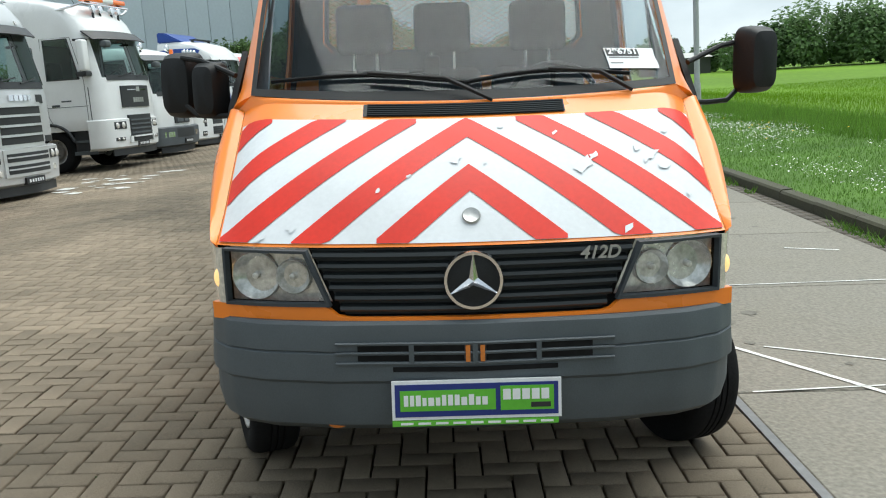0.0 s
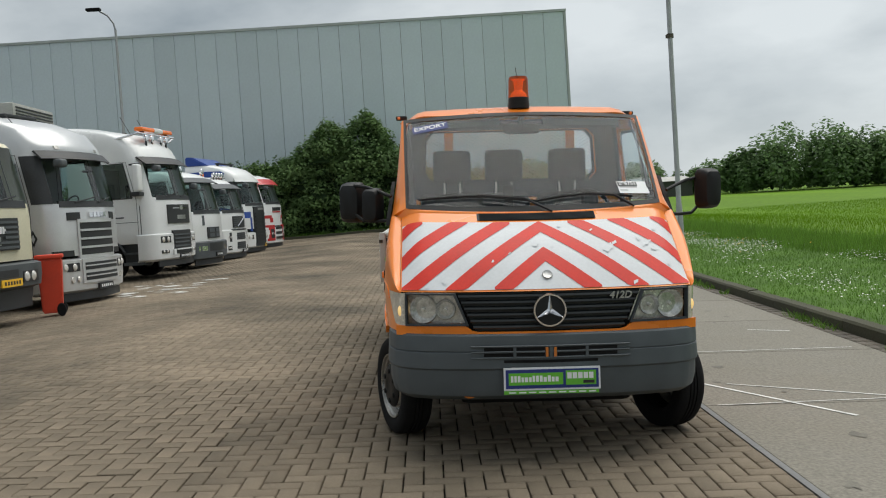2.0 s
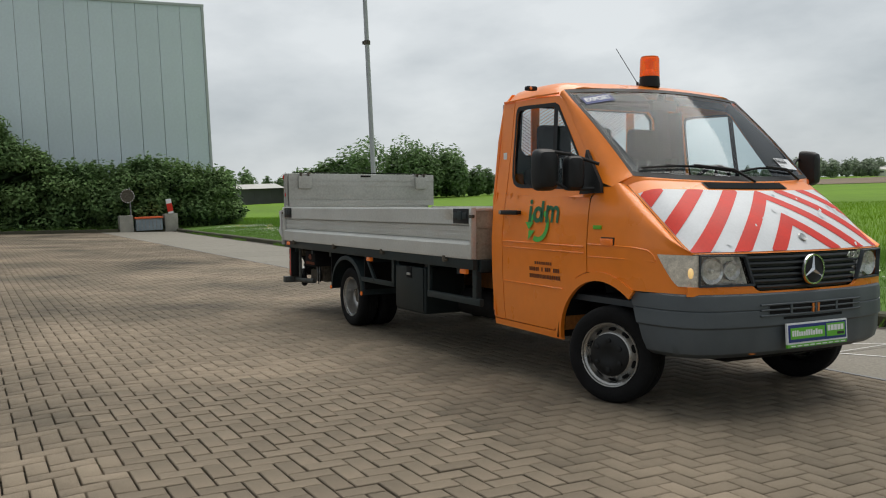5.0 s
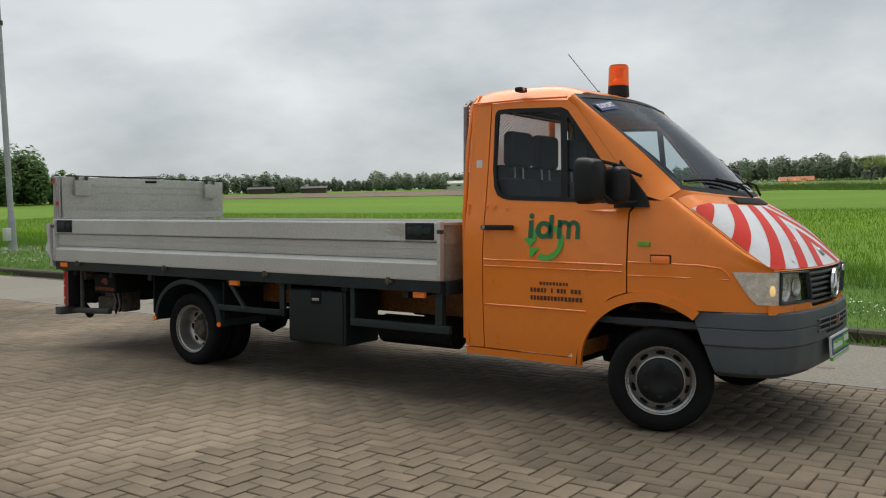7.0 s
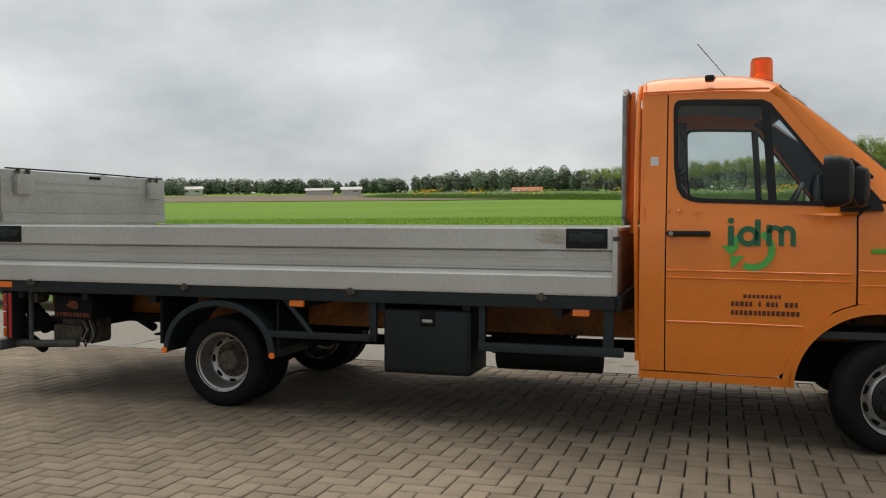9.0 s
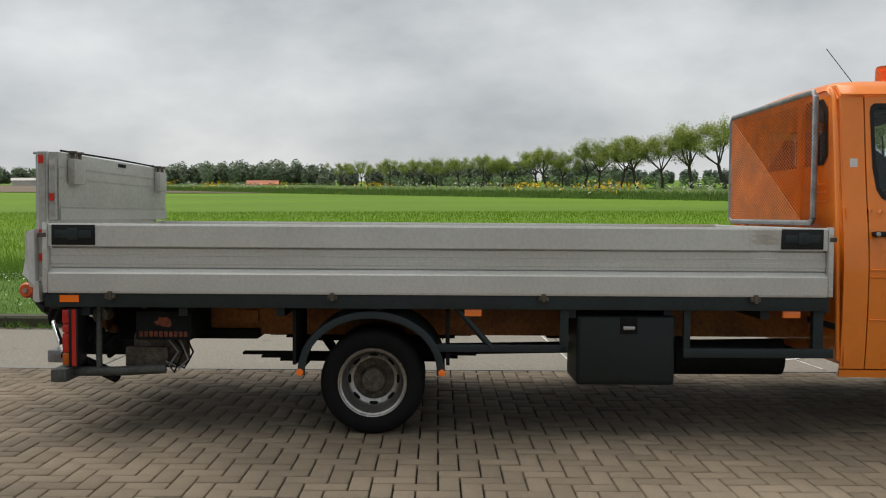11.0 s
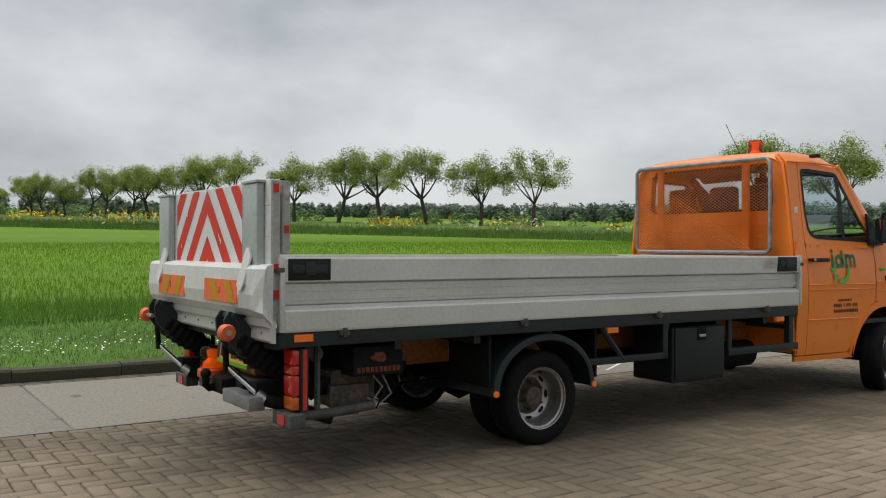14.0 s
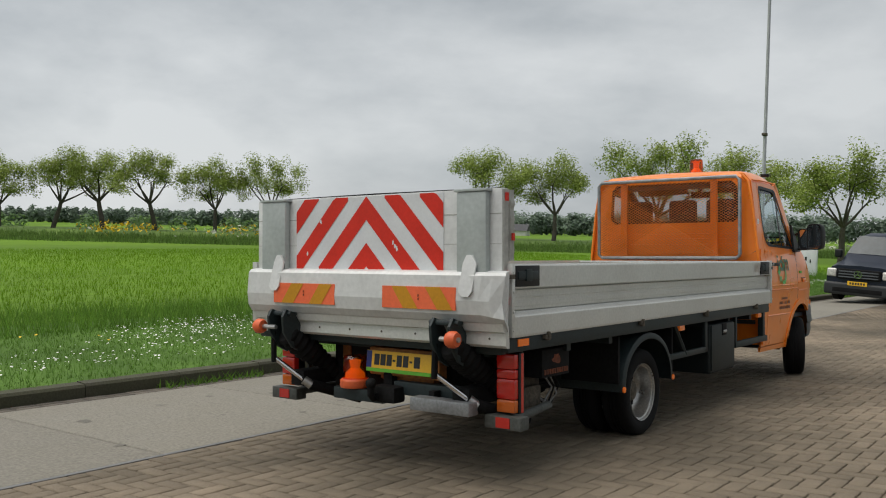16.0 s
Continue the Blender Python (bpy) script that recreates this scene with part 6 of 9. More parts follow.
rnd = np.random.default_rng(4)
BLADE = thin_leaf(material("grass_blade", (0.105, 0.205, 0.030), 0.75, var=0.2, island=0.35, spec=0.3))
BLADE_TALL = thin_leaf(material("tall_grass_blade", (0.125, 0.24, 0.034), 0.75, var=0.2, island=0.3, spec=0.3))
BLADE_CROP = thin_leaf(material("crop_blade", (0.138, 0.258, 0.013), 0.8, var=0.15, blotch=0.06, island=0.13, spec=0.12))
for name, mat, count, d0, d1, y0, y1, h0, h1, w, text in (
    ("verge_grass", BLADE, 130000, 0.10, 3.6, -24, 40, 0.03, 0.085, 0.008, "short mown verge grass along the kerb"),
    ("tall_grass", BLADE_TALL, 60000, 3.1, 5.6, -30, 45, 0.15, 0.45, 0.012, "uncut tall grass at the field edge"),
    ("crop", BLADE_CROP, 230000, 5.0, 40.0, -45, 70, 0.10, 0.22, 0.016, "young bright green cereal crop"),
):
    p = scatter(rnd, count, d0, d1, y0, y1)
    k = rnd.uniform(0, 1, count) ** 1.6
    ob = link(name, blade_mesh(name, p, h0 + (h1 - h0) * k, np.full(count, w) * rnd.uniform(0.6, 1.3, count), rnd), None, "", (mat,), False)
    tagged(ob, text, "grass", kind="stuff")


def flower_mesh(name, p, r):
    n = len(p)
    a = np.arange(6) * math.pi / 3
    tilt = rnd.uniform(-0.45, 0.45, (n, 2))
    ring_v = np.zeros((n, 6, 3))
    ring_v[:, :, 0] = np.cos(a) * r[:, None]
    ring_v[:, :, 1] = np.sin(a) * r[:, None]
    ring_v[:, :, 2] = ring_v[:, :, 0] * tilt[:, :1] + ring_v[:, :, 1] * tilt[:, 1:]
    return quads_mesh(name, ring_v + p[:, None, :])


def patchy(p, cut, seed):
    v = np.array([noise.noise(Vector((q[0] * 0.55 + seed, q[1] * 0.35, seed))) for q in p])
    return p[v + rnd.uniform(-0.22, 0.22, len(p)) > cut]


DAISY = material("daisy_white", (0.80, 0.80, 0.76), 0.7, var=0.08)
DANDELION = material("dandelion_yellow", (0.75, 0.50, 0.02), 0.7, var=0.1)
p = patchy(np.concatenate([scatter(rnd, 16000, 0.6, 3.5, -24, 40), scatter(rnd, 9000, 1.9, 3.6, -24, 40)]), 0.07, 3.0)
p[:, 2] += rnd.uniform(0.045, 0.10, len(p))
tagged(link("daisies", flower_mesh("daisies", p, rnd.uniform(0.007, 0.014, len(p))), None, "", (DAISY,), False), "white daisies scattered in the mown verge", "flowers", kind="stuff")
p = patchy(scatter(rnd, 900, 1.6, 3.7, -24, 40), 0.08, 9.0)
p[:, 2] += rnd.uniform(0.07, 0.16, len(p))
tagged(link("dandelions", flower_mesh("dandelions", p, rnd.uniform(0.012, 0.022, len(p))), None, "", (DANDELION,), False), "yellow dandelions in the grass verge", "flowers", kind="stuff")


# ---- foliage ----
def leaf_quads(rnd, centres, radii, each_n, size):
    """Random leaves in ellipsoids: centres (n, 3), radii (n, 3)."""
    n = len(centres) * each_n
    c = np.repeat(centres, each_n, 0)
    r = np.repeat(radii, each_n, 0)
    u = rnd.normal(size=(n, 3))
    u /= np.linalg.norm(u, axis=1)[:, None]
    p = c + u * r * (rnd.uniform(0.25, 1, n) ** 0.45)[:, None]
    out = u * 0.6 + np.array([0, 0, 0.75]) + rnd.normal(size=(n, 3)) * 0.42
    a = np.cross(out, rnd.normal(size=(n, 3)))
    a /= np.linalg.norm(a, axis=1)[:, None] + 1e-6
    b = np.cross(a, out)
    b /= np.linalg.norm(b, axis=1)[:, None] + 1e-6
    s = (size * rnd.uniform(0.55, 1.25, n))[:, None]
    return np.stack([p - a * s, p - b * s * 0.55, p + a * s, p + b * s * 0.55], 1)


def foliage(name, base, second, spread=0.35):
    return thin_leaf(material(name, base, 0.7, var=0.2, blotch=0.5, grain=3, island=spread, tint=second, spec=0.25), 0.3)


LEAF_SPRING = foliage("spring_leaf", (0.27, 0.35, 0.075), (0.34, 0.41, 0.10), 0.3)
LEAF_DEEP = foliage("hedge_leaf", (0.135, 0.235, 0.085), (0.185, 0.285, 0.10))
LEAF_WOOD = foliage("wood_leaf", (0.135, 0.23, 0.088), (0.175, 0.27, 0.105), 0.2)
# Haze of distance mixed into the colour: paler and bluer than near leaves.
LEAF_FAR_HAZED = foliage("far_leaf", (0.24, 0.305, 0.21), (0.28, 0.335, 0.235), 0.2)
LEAF_HORIZON_HAZED = foliage("horizon_leaf", (0.20, 0.27, 0.205), (0.235, 0.30, 0.225), 0.2)
BARK = material("bark", (0.075, 0.066, 0.052), 0.9, var=0.3, blotch=3, grain=30, bump=0.3)


def tree_meshes(seed, height):
    """Trunk with limbs, and a sparse spring crown."""
    r = random.Random(seed)
    bm, tips = bmesh.new(), []

    def grow(p, d, length, rad, depth):
        pts, q, v = [p.copy()], p.copy(), d.copy()
        steps = 4
        for _ in range(steps):
            v = (v + Vector((r.uniform(-0.16, 0.16), r.uniform(-0.16, 0.16), r.uniform(-0.05, 0.14)))).normalized()
            q = q + v * length / steps
            pts.append(q.copy())
        end = rad * (0.72 if depth == 0 else 0.5)
        tube(bm, pts, rad, 7 if depth < 2 else 4, caps=False, r1=end)
        if depth >= 3:
            tips.extend(pts[1:])
            return
        if depth == 2:
            tips.extend(pts[2:])
        for k in range((6, 3, 3)[depth]):
            a = 2 * math.pi * (k + r.uniform(-0.3, 0.3)) / (6, 3, 3)[depth]
            open_a = radians((r.uniform(20, 56), r.uniform(20, 50), r.uniform(25, 62))[depth])
            side_d = v.orthogonal().normalized()
            side_d.rotate(Matrix.Rotation(a, 3, v))
            nd = (v * math.cos(open_a) + side_d * math.sin(open_a)).normalized()
            start = pts[-1] if depth != 1 or k else pts[-2]
            grow(start, nd, length * (0.95, 0.68, 0.62)[depth] * r.uniform(0.75, 1.15), end * (0.62, 0.62, 0.55)[depth], depth + 1)

    grow(Vector((0, 0, -0.2)), Vector((r.uniform(-0.05, 0.05), r.uniform(-0.05, 0.05), 1)).normalized(), 2.35, 0.19, 0)
    tops = np.array([tuple(t) for t in tips])
    k = height / (tops[:, 2].max() + 0.3)
    bmesh.ops.scale(bm, vec=(k, k, k), verts=bm.verts)
    trunk = bpy.data.meshes.new("trunk")
    bmesh.ops.recalc_face_normals(bm, faces=bm.faces)
    bm.to_mesh(trunk)
    bm.free()
    tops = tops * k
    gen = np.random.default_rng(seed)
    keep = tops[tops[:, 2] > 0.40 * height]
    crown = quads_mesh("crown", leaf_quads(gen, keep, np.full((len(keep), 3), 0.58), 38, 0.092))
    return trunk, crown


variants = []
for seed, height in ((1, 7.9), (2, 7.6), (3, 8.1), (5, 7.8), (8, 8.0)):
    trunk, crown = tree_meshes(seed, height)
    ob = thing("roadside_tree", pose(60, -43, field_z(60, -43)), "roadside tree with bare forked limbs and sparse spring leaves", "tree", "row of trees along the road")
    link("trunk", trunk, ob, "", (BARK,))
    link("crown", crown, ob, "", (LEAF_SPRING,), False)
    variants.append(ob)
TREE_H = ([60, 80, 90, 95, 105, 125], [7.8, 7.1, 6.0, 4.9, 4.2, 3.6])
tree_x = [60.0, 63.6, 67.2, 70.7, 73.9, 77.1, 81.6, 84.0, 86.3, 88.4, 90.3, 92.2, 93.8, 95.3, 97.0, 98.7, 101.6, 104.2, 107.0, 110.0, 113.2, 117.0, 121.0, 125.0]
rt = random.Random(11)
spots = [(x, x - 103 + rt.uniform(-0.5, 0.5), float(np.interp(x, *TREE_H)) / 7.9) for x in tree_x]
spots += [(12.0, -54.3, 1.24), (20.7, -60.1, 1.24), (25.3, -52.0, 1.26), (37.8, -57.9, 1.12), (46.2, -57.0, 1.12), (2.0, -56.0, 1.2)]
for k, (x, y, sc) in enumerate(spots):
    sc *= rt.uniform(0.95, 1.05)
    c = variants[k] if k < 5 else copy_thing(variants[(k * 3 + k // 5) % 5], pose(0, 0, 0))
    c.matrix_basis = pose(x, y, bank_z(x, y) - 0.05, 0, 0, rt.uniform(0, 360)) @ Matrix.Diagonal((sc * rt.uniform(1.02, 1.2), sc * rt.uniform(1.02, 1.2), sc, 1))

# overgrown bank in front of the trees
n = 80000
t = rnd.uniform(0, 1, n)
bx = 4 + 150 * t + rnd.normal(0, 1.3, n)
by_ = bx - 86 + rnd.normal(0, 1.6, n)
bz = np.array([bank_z(a, b) for a, b in zip(bx, by_)])
me = blade_mesh("bank_growth", np.stack([bx, by_, bz], 1), rnd.uniform(0.2, 0.65, n), rnd.uniform(0.03, 0.09, n), rnd, 0.3)
tagged(link("bank_growth", me, None, "", (foliage("bank_green", (0.12, 0.22, 0.045), (0.17, 0.27, 0.06)),), False), "rank green growth on the bank below the trees", "undergrowth", kind="stuff")
for name, mat, count, text in (("bank_yellow_bloom", DANDELION, 7000, "yellow rape flowers on the bank"), ("bank_white_bloom", material("cow_parsley_white", (0.55, 0.57, 0.45), 0.8, var=0.1), 2600, "white cow parsley on the bank")):
    t = rnd.uniform(0, 1, count)
    fx = 4 + 150 * t
    keep = np.array([noise.noise(Vector((v * 0.16, 3.0 if "yellow" in name else 8.0, 0))) for v in fx]) + rnd.uniform(-0.1, 0.1, count) > 0.12
    fx = fx[keep]
    m_ = len(fx)
    fx2, fy2 = fx + rnd.normal(0, 0.7, m_), fx - 87.5 + rnd.normal(0, 0.9, m_)
    fz = np.array([bank_z(a, b) for a, b in zip(fx2, fy2)]) + rnd.uniform(0.55, 1.15, m_)
    a = rnd.normal(size=(m_, 3)) * 0.075
    b = rnd.normal(size=(m_, 3)) * 0.075
    c = np.stack([fx2, fy2, fz], 1)
    tagged(link(name, quads_mesh(name, np.stack([c - a, c - b, c + a, c + b], 1)), None, "", (mat,), False), text, "flowers", kind="stuff")


def belt(name, line_pts, density, depth, leaf, mat, text, seed, size=0.75):
    """A wood along a line of (x, y, height of the tops)."""
    gen = np.random.default_rng(seed)
    pts = resample(line_pts, 200)
    length = float(np.sum(np.linalg.norm(np.diff(pts[:, :2], axis=0), axis=1)))
    n = int(length * density)
    idx = gen.uniform(0, 200, n)
    c = np.stack([np.interp(idx, np.arange(201), pts[:, k]) for k in range(3)], 1)
    c[:, :2] += gen.normal(0, depth, (n, 2))
    base = np.array([field_z(a, b) for a, b in c[:, :2]])
    full = c[:, 2] - base
    hgt = full * gen.uniform(0.55, 1.0, n) ** 0.8
    rad = np.stack([hgt * gen.uniform(0.20, 0.36, n), hgt * gen.uniform(0.20, 0.36, n), hgt * 0.48], 1)
    cen = np.stack([c[:, 0], c[:, 1], base + hgt * 0.50], 1)
    q = leaf_quads(gen, cen, rad, leaf, size)
    ob = link(name, quads_mesh(name, q), None, "", (mat,), False)
    tagged(ob, text, "wood", kind="stuff")


belt("wood_near", [(44, 131, 7.0), (48.8, 128, 10.6), (55.5, 125.5, 11.8), (61.1, 122.9, 10.4), (66, 120.5, 7.6), (71, 118.5, 4.6)], 1.8, 3.0, 620, LEAF_WOOD, "dense mixed wood across the field", 31, 0.36)
belt("treeline_behind", [(27, 146, 7.2), (33, 144, 7.6), (39.5, 142.6, 9.0), (47, 140, 8.0), (60, 136, 5.2), (80, 130, 4.6)], 0.9, 3.0, 260, LEAF_WOOD, "line of trees behind the wood", 32, 0.5)
belt("treeline_village", [(120, 192, 6.4), (136, 181, 8.0), (143, 176, 6.8), (149, 170, 7.6), (160, 163, 5.9), (176, 187, 5.6), (186, 177, 6.0), (192, 170, 3.8), (198, 162, 6.4), (204, 155, 7.1), (210, 147, 4.9)], 2.0, 3.5, 230, LEAF_FAR_HAZED, "trees round a distant village", 33, 0.42)
belt("treeline_far", [(225, 190, 8.6), (243, 170, 7.1), (249, 163, 7.0), (256, 151, 6.6), (262, 138, 6.6), (269, 123, 6.2), (276, 105, 6.2)], 1.8, 2.5, 190, LEAF_FAR_HAZED, "distant line of trees over fields", 34, 0.5)
belt("wood_far", [(277, 103, 6.0), (279, 97, 6.6), (282, 88, 7.8), (285, 77, 9.0), (288, 64, 9.6), (290, 53, 9.2), (290.5, 48, 8.2), (292, 37, 5.6)], 1.8, 5.0, 260, LEAF_FAR_HAZED, "distant rounded wood behind farm buildings", 35, 0.6)
belt("treeline_road", [(213, 32, 4.5), (213.5, 17, 5.5), (213.8, 10, 7.1), (213.8, 2.5, 6.9), (193, -6, 6.7), (186, -18, 6.3), (180, -30, 5.8)], 1.4, 3.0, 300, LEAF_FAR_HAZED, "leafy trees along a far road", 36, 0.45)
belt("treeline_horizon", [(268, -40, 5.0), (262, -120, 5.6), (245, -153, 6.1), (223, -182, 6.8), (196, -195, 7.0), (171, -205, 7.9), (157, -225, 8.5), (142, -238, 9.0), (99, -248, 9.2), (60, -256, 9.2), (0, -265, 9.0), (-60, -270, 8.0)], 2.3, 4.0, 120, LEAF_HORIZON_HAZED, "dense distant wood on the horizon", 37, 0.65)
gen = np.random.default_rng(41)
n = 60
c = np.stack([gen.uniform(70, 180, n), gen.uniform(-75, -30, n), np.zeros(n)], 1)
c[:, 1] = c[:, 0] * 0.9 - 150 + gen.normal(0, 12, n)
c[:, 2] = [field_z(a, b) + 1.0 for a, b in c[:, :2]]
tagged(link("field_bushes", quads_mesh("field_bushes", leaf_quads(gen, c, np.full((n, 3), 1.5), 130, 0.3)), None, "", (LEAF_WOOD,), False), "round bushes in the fields beyond the road", "bushes", kind="stuff")

# ---- warehouse ----
WALL_PANEL = material("grey_green_wall_panel", (0.585, 0.665, 0.715), 0.4, 0.0, var=0.05, blotch=0.25, grain=8, single=0.05)
WALL_TRIM = material("pale_wall_trim", (0.42, 0.45, 0.45), 0.5, 0.1, var=0.06)
DARK_GAP = material("dark_joint", (0.06, 0.07, 0.072), 0.8, var=0.1)
house = thing("warehouse", pose(7.68, 47.5, 0), "tall grey-green warehouse clad in vertical steel panels", "building")
part("core", boxes(((-52, 0.09, 0.0), (-0.05, 34, 12.10))), DARK_GAP, house)
part("roof_trim", boxes(((-52.1, -0.05, 12.12), (0.06, 0.12, 12.26)), ((-0.06, 0.12, 12.12), (0.06, 34, 12.26))), WALL_TRIM, house)
part("corner_trim", boxes(((-0.09, -0.035, 0.2), (0.045, 0.12, 12.12))), WALL_TRIM, house)
part("plinth", boxes(((-52, -0.02, 0.0), (-0.1, 0.09, 0.45))), DARK_GAP, house)
part("side_wall", boxes(((-0.05, 0.125, 0.2), (0.03, 34, 12.115))), WALL_PANEL, house)
panel_me = None
for k in range(45):
    x1 = -0.10 - 1.15 * k
    if panel_me is None:
        ob = part("wall_panel", box(bmesh.new(), (-1.13, 0.0, 0.45), (0, 0.09, 12.12), 0.012, 1), WALL_PANEL, house)
        panel_me = ob.data
    else:
        ob = new("wall_panel", panel_me)
        ob.parent = house
    ob.location = (x1, 0, 0)

# hedge and bushes in front of it
gen = np.random.default_rng(51)
top_x, top_z = [-30, -14, -9, -7.7, -6.6, -5.8, -4.9, -4.3, -3.7, -2.9, -2.2, -1.2, -0.4, 1.0, 2.3, 3.5, 5.0, 6.3, 7.6, 8.4], [4.0, 4.2, 4.3, 4.6, 5.7, 6.5, 5.9, 6.3, 6.9, 6.0, 4.6, 4.3, 3.5, 3.5, 3.3, 3.7, 3.6, 3.2, 3.0, 2.2]
n = 620
cx = gen.uniform(-30, 8.0, n)
cx[:420] = gen.uniform(-11, 8.0, 420)
hz = np.interp(cx, top_x, top_z)
cz = 0.5 + (hz - 0.9) * gen.uniform(0, 1, n) ** 0.85
cy = 45.0 + gen.uniform(-0.9, 1.0, n)
cen = np.stack([cx, cy, cz], 1)
rad = np.stack([gen.uniform(0.5, 1.0, n), gen.uniform(0.5, 0.9, n), gen.uniform(0.4, 0.8, n)], 1)
hedge = thing("hedge", pose(0, 0, 0), "dark green mixed hedge with taller bushes by the warehouse", "hedge")
link("leaves", quads_mesh("leaves", leaf_quads(gen, cen, rad, 260, 0.105)), hedge, "", (LEAF_DEEP,), False)
# Added filler leaves close the gaps, coloured dark for the shade inside.
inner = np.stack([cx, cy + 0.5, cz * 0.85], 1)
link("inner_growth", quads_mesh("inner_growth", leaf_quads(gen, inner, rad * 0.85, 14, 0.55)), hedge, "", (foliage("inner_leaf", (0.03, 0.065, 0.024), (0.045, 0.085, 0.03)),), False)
n = 900
sx = gen.uniform(-11, 7.8, n)
sz = np.interp(sx, top_x, top_z) - 0.2
sp = np.stack([sx, 45 + gen.uniform(-0.8, 0.9, n), sz], 1)
link("young_growth", quads_mesh("young_growth", leaf_quads(gen, sp, np.stack([np.full(n, 0.14), np.full(n, 0.14), gen.uniform(0.2, 0.75, n)], 1), 16, 0.11)), hedge, "", (LEAF_DEEP,), False)
gen2 = np.random.default_rng(52)
wp = np.stack([gen2.uniform(-11, 8, 5000), gen2.uniform(43.55, 44.3, 5000), np.zeros(5000)], 1)
wp[:, 2] = [yard_z(a, b) for a, b in wp[:, :2]]
tagged(link("weeds", blade_mesh("weeds", wp, gen2.uniform(0.08, 0.4, 5000), gen2.uniform(0.02, 0.05, 5000), gen2), None, "", (BLADE_TALL,), False), "weeds and rough grass along the back kerb", "weeds", kind="stuff")


# ---- lamp posts, roadside furniture, distant buildings ----
MAST_GALV = material("pale_galvanised_mast", (0.40, 0.41, 0.42), 0.5, 0.35, var=0.15, blotch=2, grain=40)


def lamp_post(x, y, z, tall, arm, label):
    ob = thing("lamp_post", pose(x, y, z), label, "lamp post", "yard lamp posts")
    bm = tube(bmesh.new(), [(0, 0, -0.3), (0, 0, 0.9), (0, 0, 1.0), (0, 0, tall)], 0.115, 14, r1=0.06)
    part("mast", bm, MAST_GALV, ob)
    bm = box(bmesh.new(), (-0.10, 0.07, 6.02), (0.10, 0.15, 6.12), 0.01)
    lathe(bm, [(0.10, 6.00), (0.105, 6.0), (0.105, 6.12), (0.10, 6.12)], Matrix(), 14)
    part("clamp", bm, HUB_DIRTY, ob)
    part("junction_box", box(bmesh.new(), (-0.24, -0.12, 0.28), (-0.09, 0.06, 0.62), 0.01), LIFT_WHITE, ob)
    if arm:
        bm = tube(bmesh.new(), [(0, 0, tall), (-0.08, 0, tall + 0.35), (-0.35, 0, tall + 0.75), (-0.75, 0, tall + 1.0)], 0.045, 8)
        part("arm", bm, GALV, ob)
        bm = box(bmesh.new(), (-1.40, -0.16, tall + 1.02), (-0.68, 0.16, tall + 1.16), 0.05, 3)
        part("lamp_head", bm, UNDERBODY, ob)
    return ob


lamp_post(6.98, 24.45, verge_z(6.98, 24.45), 13.0, False, "tall galvanised lamp post standing in the verge")
lamp_post(8.25, -24.5, verge_z(8.25, -24.5), 13.0, False, "tall galvanised lamp post standing in the verge")
lamp_post(-16.0, 43.2, 0.3, 11.35, True, "slim street lamp with a curved arm beyond the trucks")

ob = thing("cable_cabinet", pose(7.07, -27.5, verge_z(7.07, -27.5), 0, 0, 8) @ Matrix.Diagonal((0.78, 0.9, 0.95, 1)), "weathered white electrical cabinet in the grass", "cabinet")
part("housing", box(bmesh.new(), (-0.42, -0.25, -0.1), (0.42, 0.25, 1.42), 0.02), PAINT_WHITE, ob)
part("lid", box(bmesh.new(), (-0.45, -0.28, 1.42), (0.45, 0.28, 1.50), 0.02), ALLOY_WORN, ob)
part("door_panel", box(bmesh.new(), (-0.36, 0.25, 0.1), (0.36, 0.262, 1.34), 0.004), PAINT_WHITE, ob)
part("lock", box(bmesh.new(), (-0.12, 0.262, 0.7), (-0.06, 0.285, 0.86), 0.008), BLACK_PLASTIC, ob)
part("vent", box(bmesh.new(), (0.1, 0.262, 0.8), (0.2, 0.272, 0.98), 0.003), BLACK_PLASTIC, ob)
ob = thing("valve_marker", pose(6.5, -21.5, verge_z(6.5, -21.5)) @ Matrix.Diagonal((0.6, 0.6, 0.65, 1)), "low rusty brown marker post in the verge", "marker")
part("post", tube(bmesh.new(), [(0, 0, -0.1), (0.04, 0, 0.35), (0.10, 0.02, 0.62)], 0.09, 8), CHASSIS_ORANGE, ob)
part("foot", box(bmesh.new(), (-0.25, -0.12, -0.1), (0.2, 0.12, 0.22), 0.03), CHASSIS_ORANGE, ob)

CONCRETE_BLOCK = material("rough_concrete", (0.30, 0.29, 0.25), 0.9, var=0.2, blotch=2.5, grain=30, bump=0.3)
zb = yard_z(3, 43.6)
for x in (2.35, 4.45):
    ob = tagged(part("concrete_block", box(bmesh.new(), (x - 0.31, 43.1, zb - 0.05), (x + 0.31, 43.7, zb + 0.82), 0.03), CONCRETE_BLOCK), "weathered concrete block at the end of the yard", "block", "concrete blocks")
ob = thing("round_sign", pose(2.50, 43.4, zb + 0.8), "round traffic mirror sign on a grey post", "sign")
part("post", tube(bmesh.new(), [(0.12, 0, 0), (0.12, 0, 1.35)], 0.035, 8), GALV, ob)
part("disc", lathe(bmesh.new(), [(0.0, 0.03), (0.26, 0.02), (0.33, 0.03), (0.34, 0.0), (0.0, -0.02)], pose(0, -0.05, 0.95, 90, 0, 0), 28), HUB_DIRTY, ob)
bm = bmesh.new()
for k in range(16):
    a = 2 * math.pi * k / 16
    box(bm, (-0.03, -0.015, -0.012), (0.03, 0.015, 0.012), 0, 1, pose(0.31 * math.cos(a), -0.088, 0.95 + 0.31 * math.sin(a), 0, -math.degrees(a) + 90, 0))
